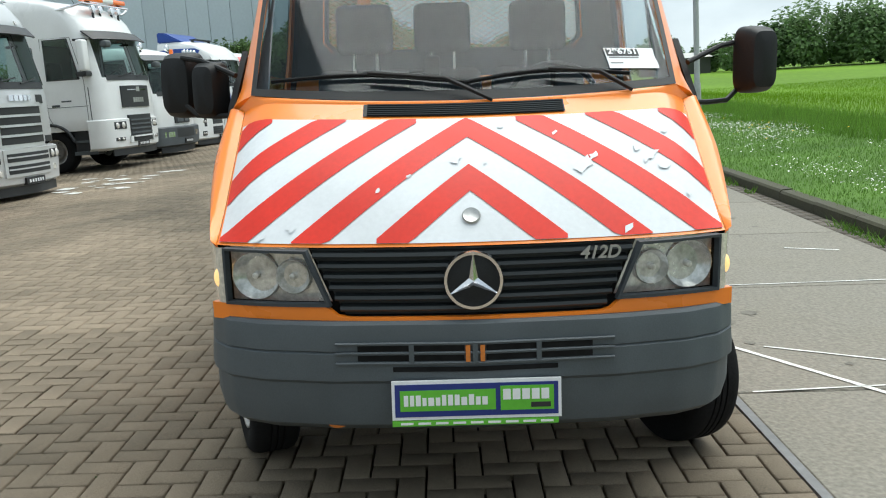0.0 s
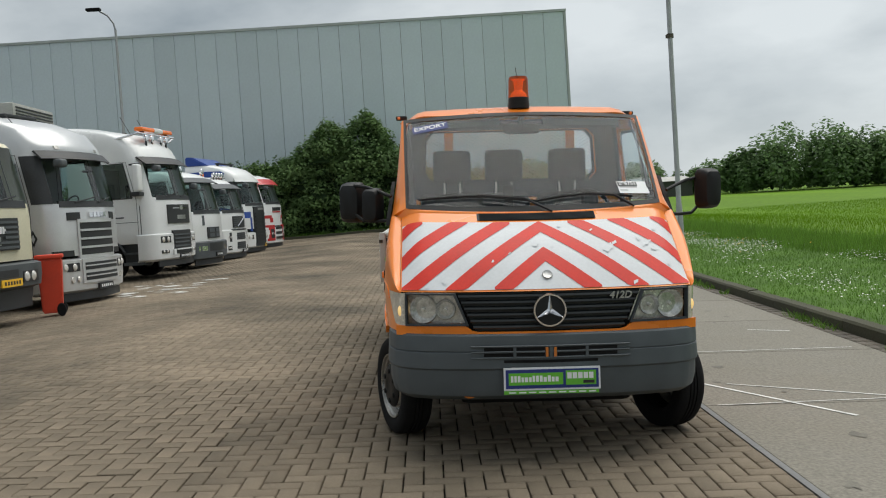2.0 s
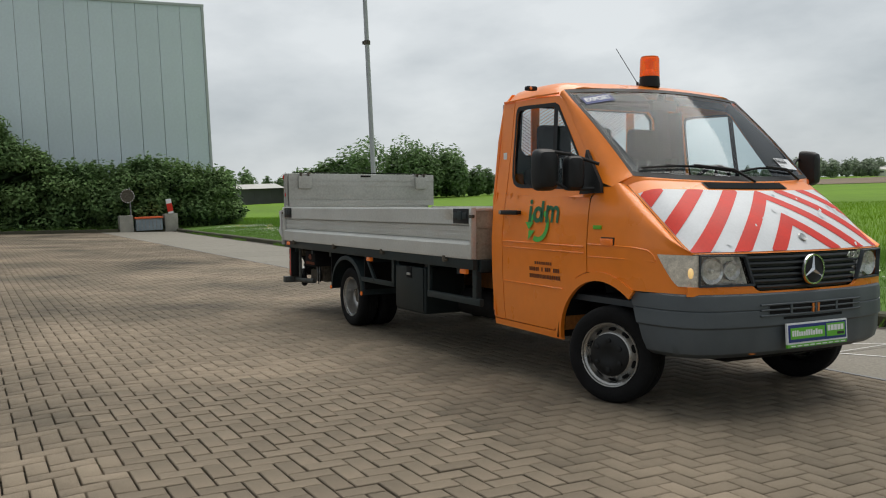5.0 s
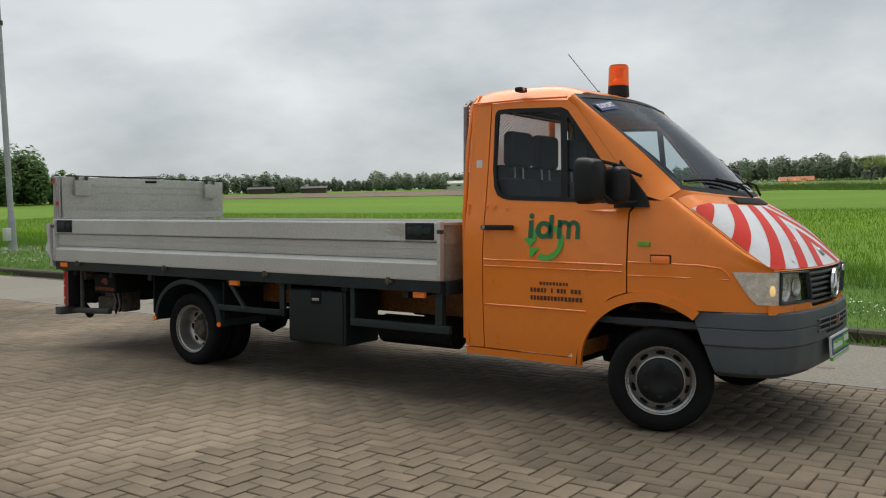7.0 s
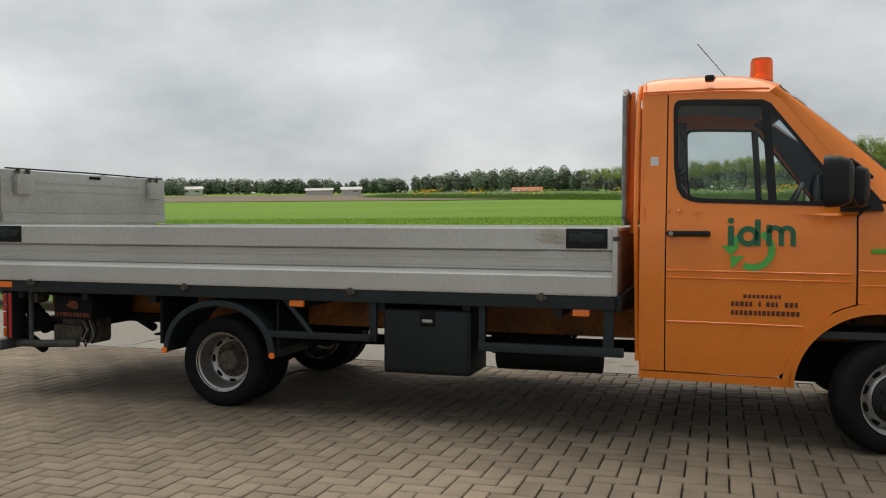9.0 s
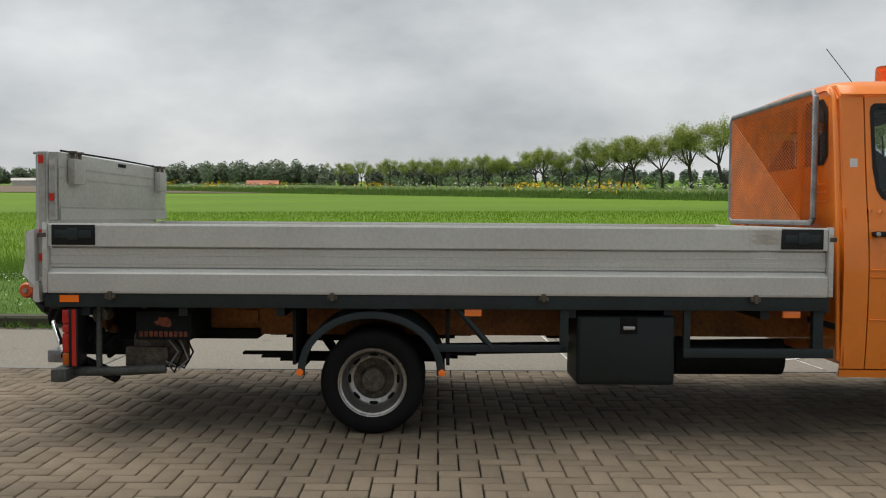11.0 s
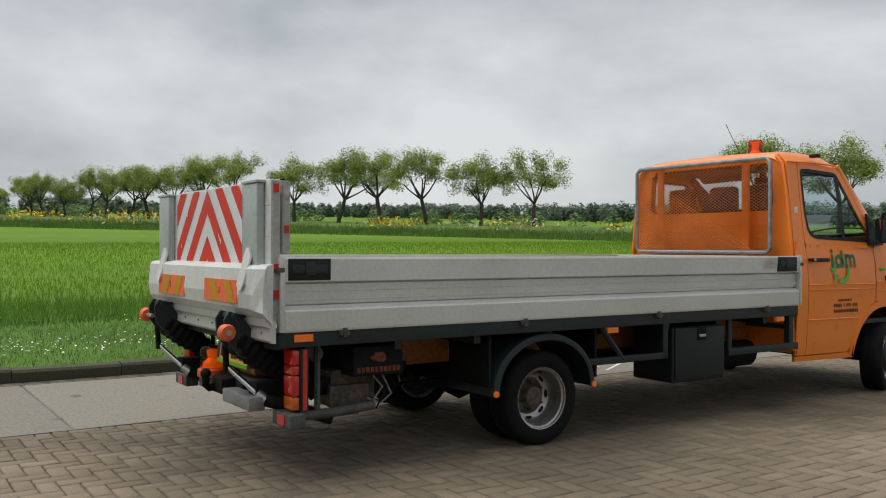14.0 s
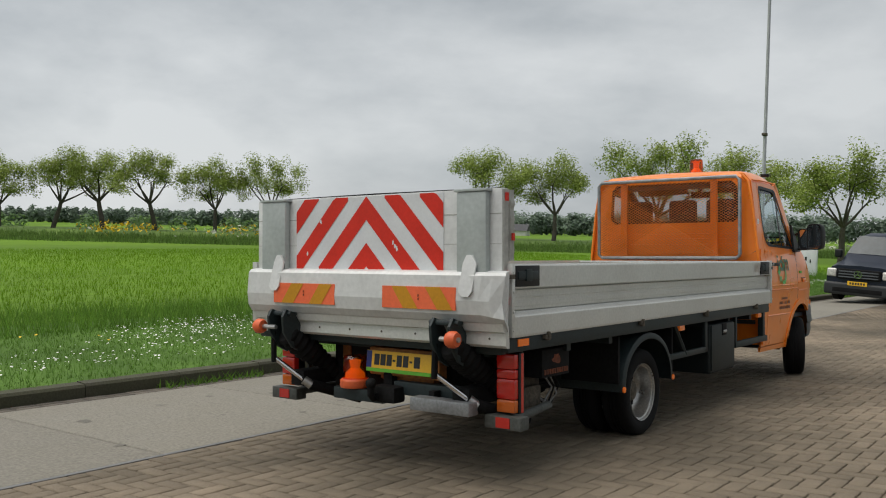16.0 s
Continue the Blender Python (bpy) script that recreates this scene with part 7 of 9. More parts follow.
part("rim_mark", bm, PAINT_WHITE, ob)
ob = thing("barrier_trough", pose(3.35, 43.3, zb), "grey plastic trough with a bright orange rim", "barrier")
part("trough", box(bmesh.new(), (-0.58, -0.25, 0.05), (0.66, 0.3, 0.62), 0.05), material("blue_grey_plastic", (0.22, 0.27, 0.30), 0.6, var=0.15), ob)
part("rim", box(bmesh.new(), (-0.62, -0.3, 0.62), (0.70, 0.35, 0.72), 0.04), POLY_ORANGE, ob)
bm = bmesh.new()
for k in range(7):
    box(bm, (-0.5 + 0.17 * k, -0.262, 0.1), (-0.46 + 0.17 * k, -0.25, 0.6))
part("rib", bm, GALV, ob)
ob = thing("marker_post", pose(4.5, 43.4, zb + 0.82, 0, -8, 0), "leaning red and white marker post", "post")
part("post", box(bmesh.new(), (-0.13, -0.04, 0), (0.13, 0.04, 0.72), 0.01), PAINT_WHITE, ob)
part("red_band", box(bmesh.new(), (-0.132, -0.044, 0.1), (0.132, 0.044, 0.5)), SHEET_RED, ob)

ROOF_TILE = material("orange_roof_tile", (0.42, 0.14, 0.07), 0.8, var=0.15, blotch=0.5, grain=3)
BROWN_ROOF = material("brown_roof_tile", (0.12, 0.075, 0.05), 0.85, var=0.2, blotch=0.5, grain=3)
DARK_ROOF = material("dark_roof", (0.07, 0.07, 0.075), 0.8, var=0.15, blotch=0.5)
FAR_WALL = material("rendered_wall", (0.62, 0.61, 0.58), 0.8, var=0.08, blotch=0.5)
BRICK_WALL = material("dark_brick_wall", (0.12, 0.085, 0.07), 0.85, var=0.15, blotch=0.8)


def far_house(x, y, turn, w, d, h, ridge, wall_m, roof_m, label):
    z = field_z(x, y)
    ob = thing("far_house", pose(x, y, z, 0, 0, turn), label, "house")
    part("wall", boxes(((-w / 2, -d / 2, -0.3), (w / 2, d / 2, h))), wall_m, ob)
    bm = bmesh.new()
    prism(bm, [(-d / 2 - 0.4, h), (d / 2 + 0.4, h), (0, h + ridge)], lambda a, b: Vector((-w / 2 - 0.3, a, b)), lambda a, b: Vector((w / 2 + 0.3, a, b)))
    part("roof", bm, roof_m, ob)
    for k in range(int(w // 3)):
        cx_ = -w / 2 + 1.5 + 3 * k
        for s in (-1, 1):
            part("window", boxes(((cx_ - 0.6, s * (d / 2 + 0.02) - 0.02, 0.9), (cx_ + 0.6, s * (d / 2 + 0.02) + 0.02, h - 0.4))), DARK_ROOF, ob)
    return ob


far_house(191, 46, 100, 6.5, 4, 0.7, 0.9, BRICK_WALL, ROOF_TILE, "far farm building under an orange tiled roof")
far_house(205, 95.5, 115, 5, 5, 1.5, 0.7, FAR_WALL, ALLOY_WORN, "far white shed with a low grey roof")
far_house(208, 106, 115, 7, 6, 1.3, 0.6, FAR_WALL, ALLOY_WORN, "far long white shed")
far_house(209, 146, 125, 6, 5, 1.7, 0.8, FAR_WALL, ALLOY_WORN, "far white shed with a low grey roof")
far_house(98.7, 159, -32, 7.5, 6, 1.5, 2.2, FAR_WALL, BROWN_ROOF, "far white farmhouse under a broad brown roof")
far_house(108, 165, -33, 5.0, 5, 1.8, 2.6, FAR_WALL, DARK_ROOF, "far house with a steep dark roof")
far_house(116, 166, -35, 6.0, 5, 2.2, 2.3, FAR_WALL, DARK_ROOF, "far white house with a dark roof")
far_house(147, 161, 130, 6, 5, 1.2, 0.5, BRICK_WALL, DARK_ROOF, "far dark shed with a low roof")
far_house(156, 152, 130, 6, 5, 1.2, 0.5, BRICK_WALL, DARK_ROOF, "far low dark shed")
far_house(172, 176, 130, 10, 6, 1.5, 0.6, BRICK_WALL, DARK_ROOF, "far low dark shed")
far_house(36, 138, 10, 9, 6, 2.4, 0.8, DARK_ROOF, ALLOY_WORN, "dark open shed before the far trees")
far_house(126, -190, 20, 6, 5, 1.3, 1.8, FAR_WALL, DARK_ROOF, "far white house with a dark roof")
far_house(165, -176, 40, 6, 5, 1.5, 0.9, FAR_WALL, DARK_ROOF, "far white house with a dark roof")
part_hedge = leaf_quads(np.random.default_rng(61), np.stack([np.linspace(196, 206, 60), np.linspace(72, 32, 60), np.full(60, 0.4)], 1), np.full((60, 3), 0.6), 60, 0.25)
tagged(link("far_hedge", quads_mesh("far_hedge", part_hedge), None, "", (LEAF_DEEP,), False), "dark clipped hedge round the far farm", "hedge", kind="stuff")


# ---- parked trucks ----
TRUCK_GLASS = glass("truck_glass", (0.74, 0.84, 0.82), 0.045, 0.97)
TRUCK_DARK = material("dark_truck_plastic", (0.022, 0.024, 0.026), 0.5, var=0.25, blotch=3)
TRUCK_GREY = material("grey_truck_bumper", (0.075, 0.085, 0.092), 0.55, var=0.2, blotch=3)
TRUCK_SILVER = material("silver_truck_paint", (0.60, 0.61, 0.62), 0.32, 0.35, var=0.06, blotch=1.5, coat=0.4)
TRUCK_WHITE = material("white_truck_paint", (0.80, 0.81, 0.81), 0.32, var=0.05, blotch=1.2, coat=0.4)
TRUCK_CREAM = material("cream_truck_paint", (0.62, 0.59, 0.43), 0.45, var=0.10, blotch=1.2)
TRUCK_BLUE = material("blue_truck_paint", (0.02, 0.07, 0.36), 0.35, var=0.08, coat=0.3)
TRUCK_RED = material("red_truck_paint", (0.50, 0.02, 0.025), 0.35, var=0.08, coat=0.3)
CAB_TRIM = material("pale_cab_lining", (0.16, 0.165, 0.17), 0.85, var=0.12, grain=60)
HALF = 1.24


class Cab:
    """Truck cab that looks along +x of its empty, with helpers that lay pieces on its curved front."""

    def __init__(self, x, y, paint, label, glass_z, roof, bottom=0.95, depth=2.3, round_=0.34, crown=0.13, dark_pillar=False, turn=-10):
        self.ob = thing("truck", pose(x, y, yard_z(x - 2, y), 0, 0, turn) @ Matrix.Diagonal((0.94, 0.94, 0.94, 1)), label, "truck", "row of parked trucks")
        self.paint, self.g0, self.g1, self.round, self.crown, self.depth = paint, *glass_z, round_, crown, depth
        g0, g1 = glass_z
        self.top = roof[-1][0]
        self.nose = ([0.2, g0 - 0.2, g0, g1, *[r[0] for r in roof]], [0.0, 0.0, -0.03, -0.24, *[r[1] for r in roof]])
        levels = [(bottom, 0.02), (bottom + 0.04, 0.0), (1.25, 0.0), (g0 - 0.2, 0.0), (g0, 0.0), (g1, 0.03)] + [(z, inset) for z, _, inset in roof]
        bm = bmesh.new()
        rows = [[bm.verts.new(p) for p in self.outline(z, inset)] for z, inset in levels]
        n = len(rows[0])
        for k, (a, b) in enumerate(zip(rows, rows[1:])):
            for i in range(n):
                j = (i + 1) % n
                if levels[k][0] == g0 and (i in (1, n - 3) or 6 <= i < n - 8):
                    continue   # window openings
                bm.faces.new((a[i], a[j], b[j], b[i]))
        bm.faces.new(rows[-1])
        part("cab", bm, paint, self.ob)
        self.interior()
        self.glazing(dark_pillar)
        self.chassis()

    def fx(self, z):
        return float(np.interp(z, *self.nose))

    def front(self, y, z, inset=0.0):
        flat, a = HALF - inset - self.round, abs(y)
        if a <= flat:
            return self.fx(z) + self.crown * (1 - (a / flat) ** 2)
        return self.fx(z) - self.round + math.sqrt(max(self.round ** 2 - (min(a, HALF - inset) - flat) ** 2, 0))

    def outline(self, z, inset=0.0, out=0.0):
        hw, back = HALF - inset, -self.depth
        arc_y = [hw - self.round + self.round * math.cos(a) for a in np.linspace(0, math.pi / 2, 7)] + [hw * 0.45, hw * 0.2]
        half = [(back, hw), (min(-1.34, self.fx(z) - self.round - 0.25), hw), (self.fx(z) - self.round - 0.14, hw)] + [(self.front(y, z, inset), y) for y in arc_y]
        pts = half + [(x, -y) for x, y in half[::-1]]
        return [Vector((x + (out if x > back else 0), y * (1 + out / hw), z)) for x, y in pts]

    def face(self, name, y0, y1, z0, z1, mat, out=0.02, parent=None, back=0.03, label=""):
        """Slab that follows the front."""
        bm = bmesh.new()
        rows = []
        for y in np.linspace(y0, y1, max(2, int(abs(y1 - y0) / 0.12) + 2)):
            a, b = self.front(y, z0), self.front(y, z1)
            rows.append([bm.verts.new(p) for p in ((a + out, y, z0), (b + out, y, z1), (b - back, y, z1), (a - back, y, z0))])
        for a, b in zip(rows, rows[1:]):
            for i in range(4):
                bm.faces.new((a[i], a[(i + 1) % 4], b[(i + 1) % 4], b[i]))
        bm.faces.new(rows[0])
        bm.faces.new(rows[-1][::-1])
        return part(name, bm, mat, parent or self.ob, label)

    def panel(self, name, pts, mat, s=-1, out=0.006, parent=None):
        """Plate with an outline of (x, z) on the side of the cab."""
        bm = bmesh.new()
        prism(bm, pts, lambda a, b: Vector((a, s * (HALF - 0.01), b)), lambda a, b: Vector((a, s * (HALF + out), b)))
        return part(name, bm, mat, parent or self.ob)

    def grille(self, hw, z0, z1, openings, mat=None, bars=None, frame_=0.05):
        """Frame in the colour of mat with dark openings; bars are the thin ones inside."""
        gr = self.face("grille", -hw - frame_, hw + frame_, z0 - frame_, z1 + frame_, mat or self.paint, 0.022)
        step = (z1 - z0) / openings
        for k in range(openings):
            a, b = z0 + k * step + step * 0.13, z0 + (k + 1) * step - step * 0.13
            self.face("opening", -hw, hw, a, b, TRUCK_DARK, 0.027, gr)
            self.face("slat", -hw, hw, b, b + step * 0.10, bars or self.paint, 0.05, gr)
        return gr

    def interior(self):
        g0, g1, d = self.g0, self.g1, self.depth - 0.06
        part("cab_floor", boxes(((-d, -1.16, g0 - 0.62), (-0.30, 1.16, g0 - 0.56))), CAB_TRIM, self.ob)
        part("dashboard", box(bmesh.new(), (-0.62, -1.12, g0 - 0.56), (-0.16, 1.12, g0 - 0.01), 0.06, 3), TRUCK_DARK, self.ob)
        part("rear_lining", boxes(((-d, -1.17, g0 - 0.56), (-d + 0.05, 1.17, g1))), CAB_TRIM, self.ob)
        for y in (-0.62, 0.62):
            st = part("seat", box(bmesh.new(), (-1.50, y - 0.25, g0 - 0.50), (-0.95, y + 0.25, g0 - 0.28), 0.06, 3), SEAT_CLOTH, self.ob)
            part("seat_back", box(bmesh.new(), (-1.62, y - 0.24, g0 - 0.40), (-1.46, y + 0.24, g0 + 0.44), 0.07, 3), SEAT_CLOTH, st)
        m = Matrix.Translation((-0.78, 0.62, g0 + 0.02)) @ pose(0, 0, 0, 0, -55, 0)
        part("steering_wheel", tube(bmesh.new(), [m @ Vector((0.22 * math.cos(a), 0.22 * math.sin(a), 0)) for a in np.linspace(0, 6.2832, 20)], 0.016, 6, False), TRUCK_DARK, self.ob)

    def glazing(self, dark_pillar):
        g0, g1, ob = self.g0, self.g1, self.ob
        bm = bmesh.new()
        grid(bm, [[Vector((self.front(y, z) + 0.004, y, z)) for y in np.linspace(-1.05, 1.05, 15)] for z in (g0, (g0 + g1) / 2, g1)])
        ws = part("windscreen", bm, TRUCK_GLASS, ob, core=(-1.5, 0, 1.5))
        ws.visible_shadow = False
        for k in (-0.6, 0.1):
            pts = [(self.front(k + 0.6 * u, g0 + 0.02 + 0.10 * u) + 0.03, k + 0.6 * u, g0 + 0.02 + 0.10 * u) for u in np.linspace(0, 1, 5)]
            part("wiper", tube(bmesh.new(), pts, 0.013, 5), TRUCK_DARK, ws)
        self.face("screen_base", -0.95, 0.95, g0 - 0.07, g0 + 0.05, TRUCK_DARK, 0.012)
        for s in (-1, 1):
            x0, x1 = self.fx(g0) - self.round - 0.14, self.fx(g1) - self.round - 0.14
            win = self.panel("side_window", [(x0, g0), (x1, g1), (-1.34, g1), (-1.34, g0)], TRUCK_GLASS, s, -0.004)
            win.visible_shadow = False
            frame_pts = [(x0, g0), (x1, g1), (-1.34, g1), (-1.34, g0), (x0, g0)]
            part("window_rubber", tube(bmesh.new(), [(a, s * (HALF - 0.03 * (b > g0)), b) for a, b in frame_pts], 0.018, 5), TRUCK_DARK, win)
            for pts in ([(x0 + 0.10, 0.98), (x0 + 0.10, g0 - 0.05), (x1 + 0.08, g1 + 0.03), (-1.42, g1 + 0.04), (-1.42, 1.30), (-1.30, 1.05)],):
                part("door_seam", tube(bmesh.new(), [(a, s * (HALF - 0.002 - 0.03 * max(0, (b - g0) / (g1 - g0))), b) for a, b in pts], 0.008, 4), TRUCK_DARK, ob)
            part("door_handle", box(bmesh.new(), (-1.30, s * (HALF + 0.022), 1.52), (-1.10, s * HALF, 1.57), 0.01), TRUCK_GREY, ob)
            if dark_pillar:
                bm = bmesh.new()
                rows = [[p for p in self.outline(z, i_, 0.006)] for z, i_ in ((g0, 0.0), (g1, 0.03))]
                n = len(rows[0])
                grid(bm, [[r[k if s > 0 else n - 1 - k] for k in range(3, 8)] for r in rows])
                part("pillar_cover", bm, TRUCK_DARK, ob, core=(-1.5, 0, 1.5))

    def mirrors(self, mat, low=None, tall=0.66, back=0.0):
        g0 = self.g0 if low is None else low
        for s, x in ((-1, -0.16 - back), (1, -0.52)):
            mir = part("mirror", box(bmesh.new(), (x - 0.17, s * (HALF + 0.08), g0 + 0.06), (x, s * (HALF + 0.32), g0 + 0.06 + tall), 0.05, 3), mat, self.ob)
            part("mirror_arm", box(bmesh.new(), (x - 0.30, s * (HALF - 0.02), g0 - 0.06), (x - 0.04, s * (HALF + 0.24), g0 + 0.05), 0.03), TRUCK_DARK, mir)
            part("mirror_arm", box(bmesh.new(), (x - 0.30, s * (HALF - 0.05), g0 + 0.04 + tall), (x - 0.06, s * (HALF + 0.20), g0 + 0.09 + tall), 0.02), TRUCK_DARK, mir)
        z = self.g1 - 0.12
        km = part("kerb_mirror", box(bmesh.new(), (-0.10, -0.98, z - 0.11), (0.09, -0.74, z + 0.05), 0.06, 3), TRUCK_GREY, self.ob)
        part("mirror_arm", tube(bmesh.new(), [(-0.2, -0.88, z + 0.14), (0.0, -0.86, z + 0.02)], 0.016, 6), TRUCK_DARK, km)

    def visor(self, mat, z0, z1, reach=0.22):
        """Sun visor that stands off the roof edge."""
        bm = bmesh.new()
        rows = []
        for y in np.linspace(-1.16, 1.16, 15):
            a, b = self.front(y, z0) + reach, self.front(y, z1) + 0.04
            rows.append([bm.verts.new(p) for p in ((a, y, z0), (b, y, z1), (b - 0.03, y, z1 - 0.02), (a - 0.03, y, z0 - 0.01))])
        for a, b in zip(rows, rows[1:]):
            for i in range(4):
                bm.faces.new((a[i], a[(i + 1) % 4], b[(i + 1) % 4], b[i]))
        bm.faces.new(rows[0])
        bm.faces.new(rows[-1][::-1])
        return part("sun_visor", bm, mat, self.ob)

    def bumper(self, mat, low, high, out=0.05):
        bm = bmesh.new()
        levels = [(low, -0.05), (low + 0.06, out - 0.02), ((low + high) / 2, out), (high - 0.03, out), (high, out - 0.05)]
        rows = []
        for z, o in levels:
            row = self.outline(z, 0.0, o)
            rows.append([bm.verts.new(p) for p in row[2:-2]])
        for a, b in zip(rows, rows[1:]):
            for i in range(len(a) - 1):
                bm.faces.new((a[i], a[i + 1], b[i + 1], b[i]))
        bm.faces.new(rows[-1])
        bm.faces.new(rows[0][::-1])
        got = part("bumper", bm, mat, self.ob)
        self.face("under_run_bar", -1.0, 1.0, low - 0.14, low + 0.01, TRUCK_DARK, -0.06)
        return got

    def headlight(self, parent, y0, y1, z0, z1, out=0.06):
        for s in (-1, 1):
            sur = self.face("lamp_surround", s * y0, s * y1, z0, z1, TRUCK_DARK, out + 0.004, parent)
            h = (y1 - y0)
            for u in (0.22, 0.66):
                y, z, r = s * (y0 + h * u), (z0 + z1) / 2, min(0.40 * (z1 - z0), h * 0.2)
                m = Matrix.Translation((self.front(y, z) + out, y, z)) @ pose(0, 0, 0, 0, 90, 0)
                part("headlight", lathe(bmesh.new(), [(0, 0.025), (r * 0.6, 0.022), (r, 0.010), (r * 1.12, 0.0)], m, 16), CLEAR_LENS, sur)

    def plate(self, parent, y, z, mat, out=0.075):
        pl = self.face("plate", y - 0.26, y + 0.26, z, z + 0.115, mat, out, parent)
        for k in range(6):
            self.face("marking", y - 0.20 + 0.072 * k, y - 0.16 + 0.072 * k, z + 0.03, z + 0.085, PLATE_WHITE if mat is INK else INK, out + 0.003, pl)

    def name_bar(self, z, hw, mat, tall=0.10, out=0.03, parent=None):
        for k in range(5):
            y = -hw + 2 * hw * (k + 0.1) / 5
            self.face("badge_bar", y, y + 1.6 * hw / 5, z, z + tall, mat, out, parent)

    def chassis(self):
        ob = self.ob
        part("chassis", boxes(((-6.0, -0.45, 0.70), (-0.6, 0.45, 1.0)), ((-self.depth, -0.9, 0.55), (-0.5, 0.9, 1.05))), TRUCK_DARK, ob)
        for s in (-1, 1):
            part("step", boxes(((-0.92, s * 0.9, 0.40), (-0.34, s * 1.20, 0.48)), ((-0.90, s * 0.9, 0.68), (-0.36, s * 1.19, 0.73))), TRUCK_GREY, ob)
            part("step_well", boxes(((-0.90, s * 0.86, 0.42), (-0.34, s * 1.14, 0.98))), TRUCK_DARK, ob)
            part("fuel_tank", box(bmesh.new(), (-4.0, s * 0.70, 0.50), (-2.5, s * 1.20, 1.05), 0.12, 3), TRUCK_GREY, ob)
            for wx in (-1.42, -5.0):
                mm = Matrix.Translation((wx, s * 1.02, 0.50)) @ pose(0, 0, 0, -90 * s, 0, 0)
                tyre = part("wheel", lathe(bmesh.new(), [(0.28, -0.15), (0.40, -0.17), (0.47, -0.15), (0.50, -0.10), (0.50, 0.10), (0.47, 0.15), (0.40, 0.17), (0.29, 0.14)], mm, 32), RUBBER, ob)
                part("rim", lathe(bmesh.new(), [(0.29, 0.14), (0.27, 0.13), (0.25, 0.03), (0.17, 0.02), (0.15, 0.08), (0.0, 0.09)], mm, 24), RIM_STEEL, tyre)
            arch = [(-1.42 + 0.60 * math.cos(a), s * (HALF + 0.004), 0.52 + 0.60 * math.sin(a)) for a in np.linspace(0.35, math.pi - 0.35, 14)]
            part("wheel_arch", tube(bmesh.new(), arch, 0.04, 6), TRUCK_DARK, ob)

    def spot_lamps(self, items, z, x):
        for y, r in items:
            m = Matrix.Translation((x, y, z)) @ pose(0, 0, 0, 0, 90, 0)
            sp = part("spot_lamp", lathe(bmesh.new(), [(0.0, -0.10), (r * 0.7, -0.08), (r, 0.0), (r * 0.9, 0.012), (0, 0.02)], m, 16), CHROME, self.ob)
            part("lamp_bracket", box(bmesh.new(), (x - 0.05, y - 0.02, z - r - 0.12), (x - 0.01, y + 0.02, z - r + 0.01)), TRUCK_DARK, sp)

    def beacon(self, x, y, z):
        m = Matrix.Translation((x, y, z))
        part("beacon", lathe(bmesh.new(), [(0.075, 0.0), (0.075, 0.05), (0.065, 0.06), (0.065, 0.17), (0.05, 0.20), (0, 0.21)], m, 16), SIGNAL_ORANGE, self.ob)

    def antenna(self, x, y, z, tall, lean=0.2):
        part("antenna", tube(bmesh.new(), [(x, y, z), (x - lean, y, z + tall)], 0.008, 5), TRUCK_DARK, self.ob)


# cream day cab with a steel bumper
c = Cab(-6.89, 10.30, TRUCK_CREAM, "cream day-cab truck with a dark grey steel bumper", (1.95, 2.86), [(2.93, -0.30, 0.05), (3.00, -0.50, 0.10), (3.03, -0.8, 0.2)], bottom=1.05, depth=1.8, crown=0.07)
b = c.bumper(TRUCK_GREY, 0.58, 1.02, 0.09)
gr = c.face("grille", -0.60, 0.60, 1.22, 1.72, TRUCK_DARK, 0.030)
for k in range(6):
    for y0, y1 in ((-0.57, -0.20), (0.20, 0.57)) if 1 < k < 5 else ((-0.57, 0.57),):
        c.face("slat", y0, y1, 1.245 + 0.078 * k, 1.285 + 0.078 * k, TRUCK_GREY, 0.055, gr)
c.face("emblem_frame", -0.10, 0.10, 1.30, 1.43, STEEL_PIN, 0.04, gr)
c.face("emblem_field", -0.075, 0.075, 1.315, 1.415, TRUCK_DARK, 0.046, gr)
c.name_bar(1.48, 0.24, PAINT_WHITE, 0.11, 0.045, gr)
c.headlight(b, 0.52, 0.98, 0.70, 0.88, 0.095)
c.plate(b, 0.22, 0.66, PLATE_YELLOW, 0.10)
c.face("bumper_recess", -0.40, 0.40, 0.80, 0.92, TRUCK_DARK, 0.094, b)
c.face("lower_valance", -0.95, 0.95, 0.30, 0.56, TRUCK_DARK, -0.10)
c.mirrors(TRUCK_DARK)
c.antenna(-0.6, -0.9, 2.98, 0.8)
c.beacon(-0.7, -0.75, 3.02)
part("body_box", boxes(((-6.2, -1.2, 1.05), (-2.05, 1.2, 3.2))), ALLOY, c.ob)

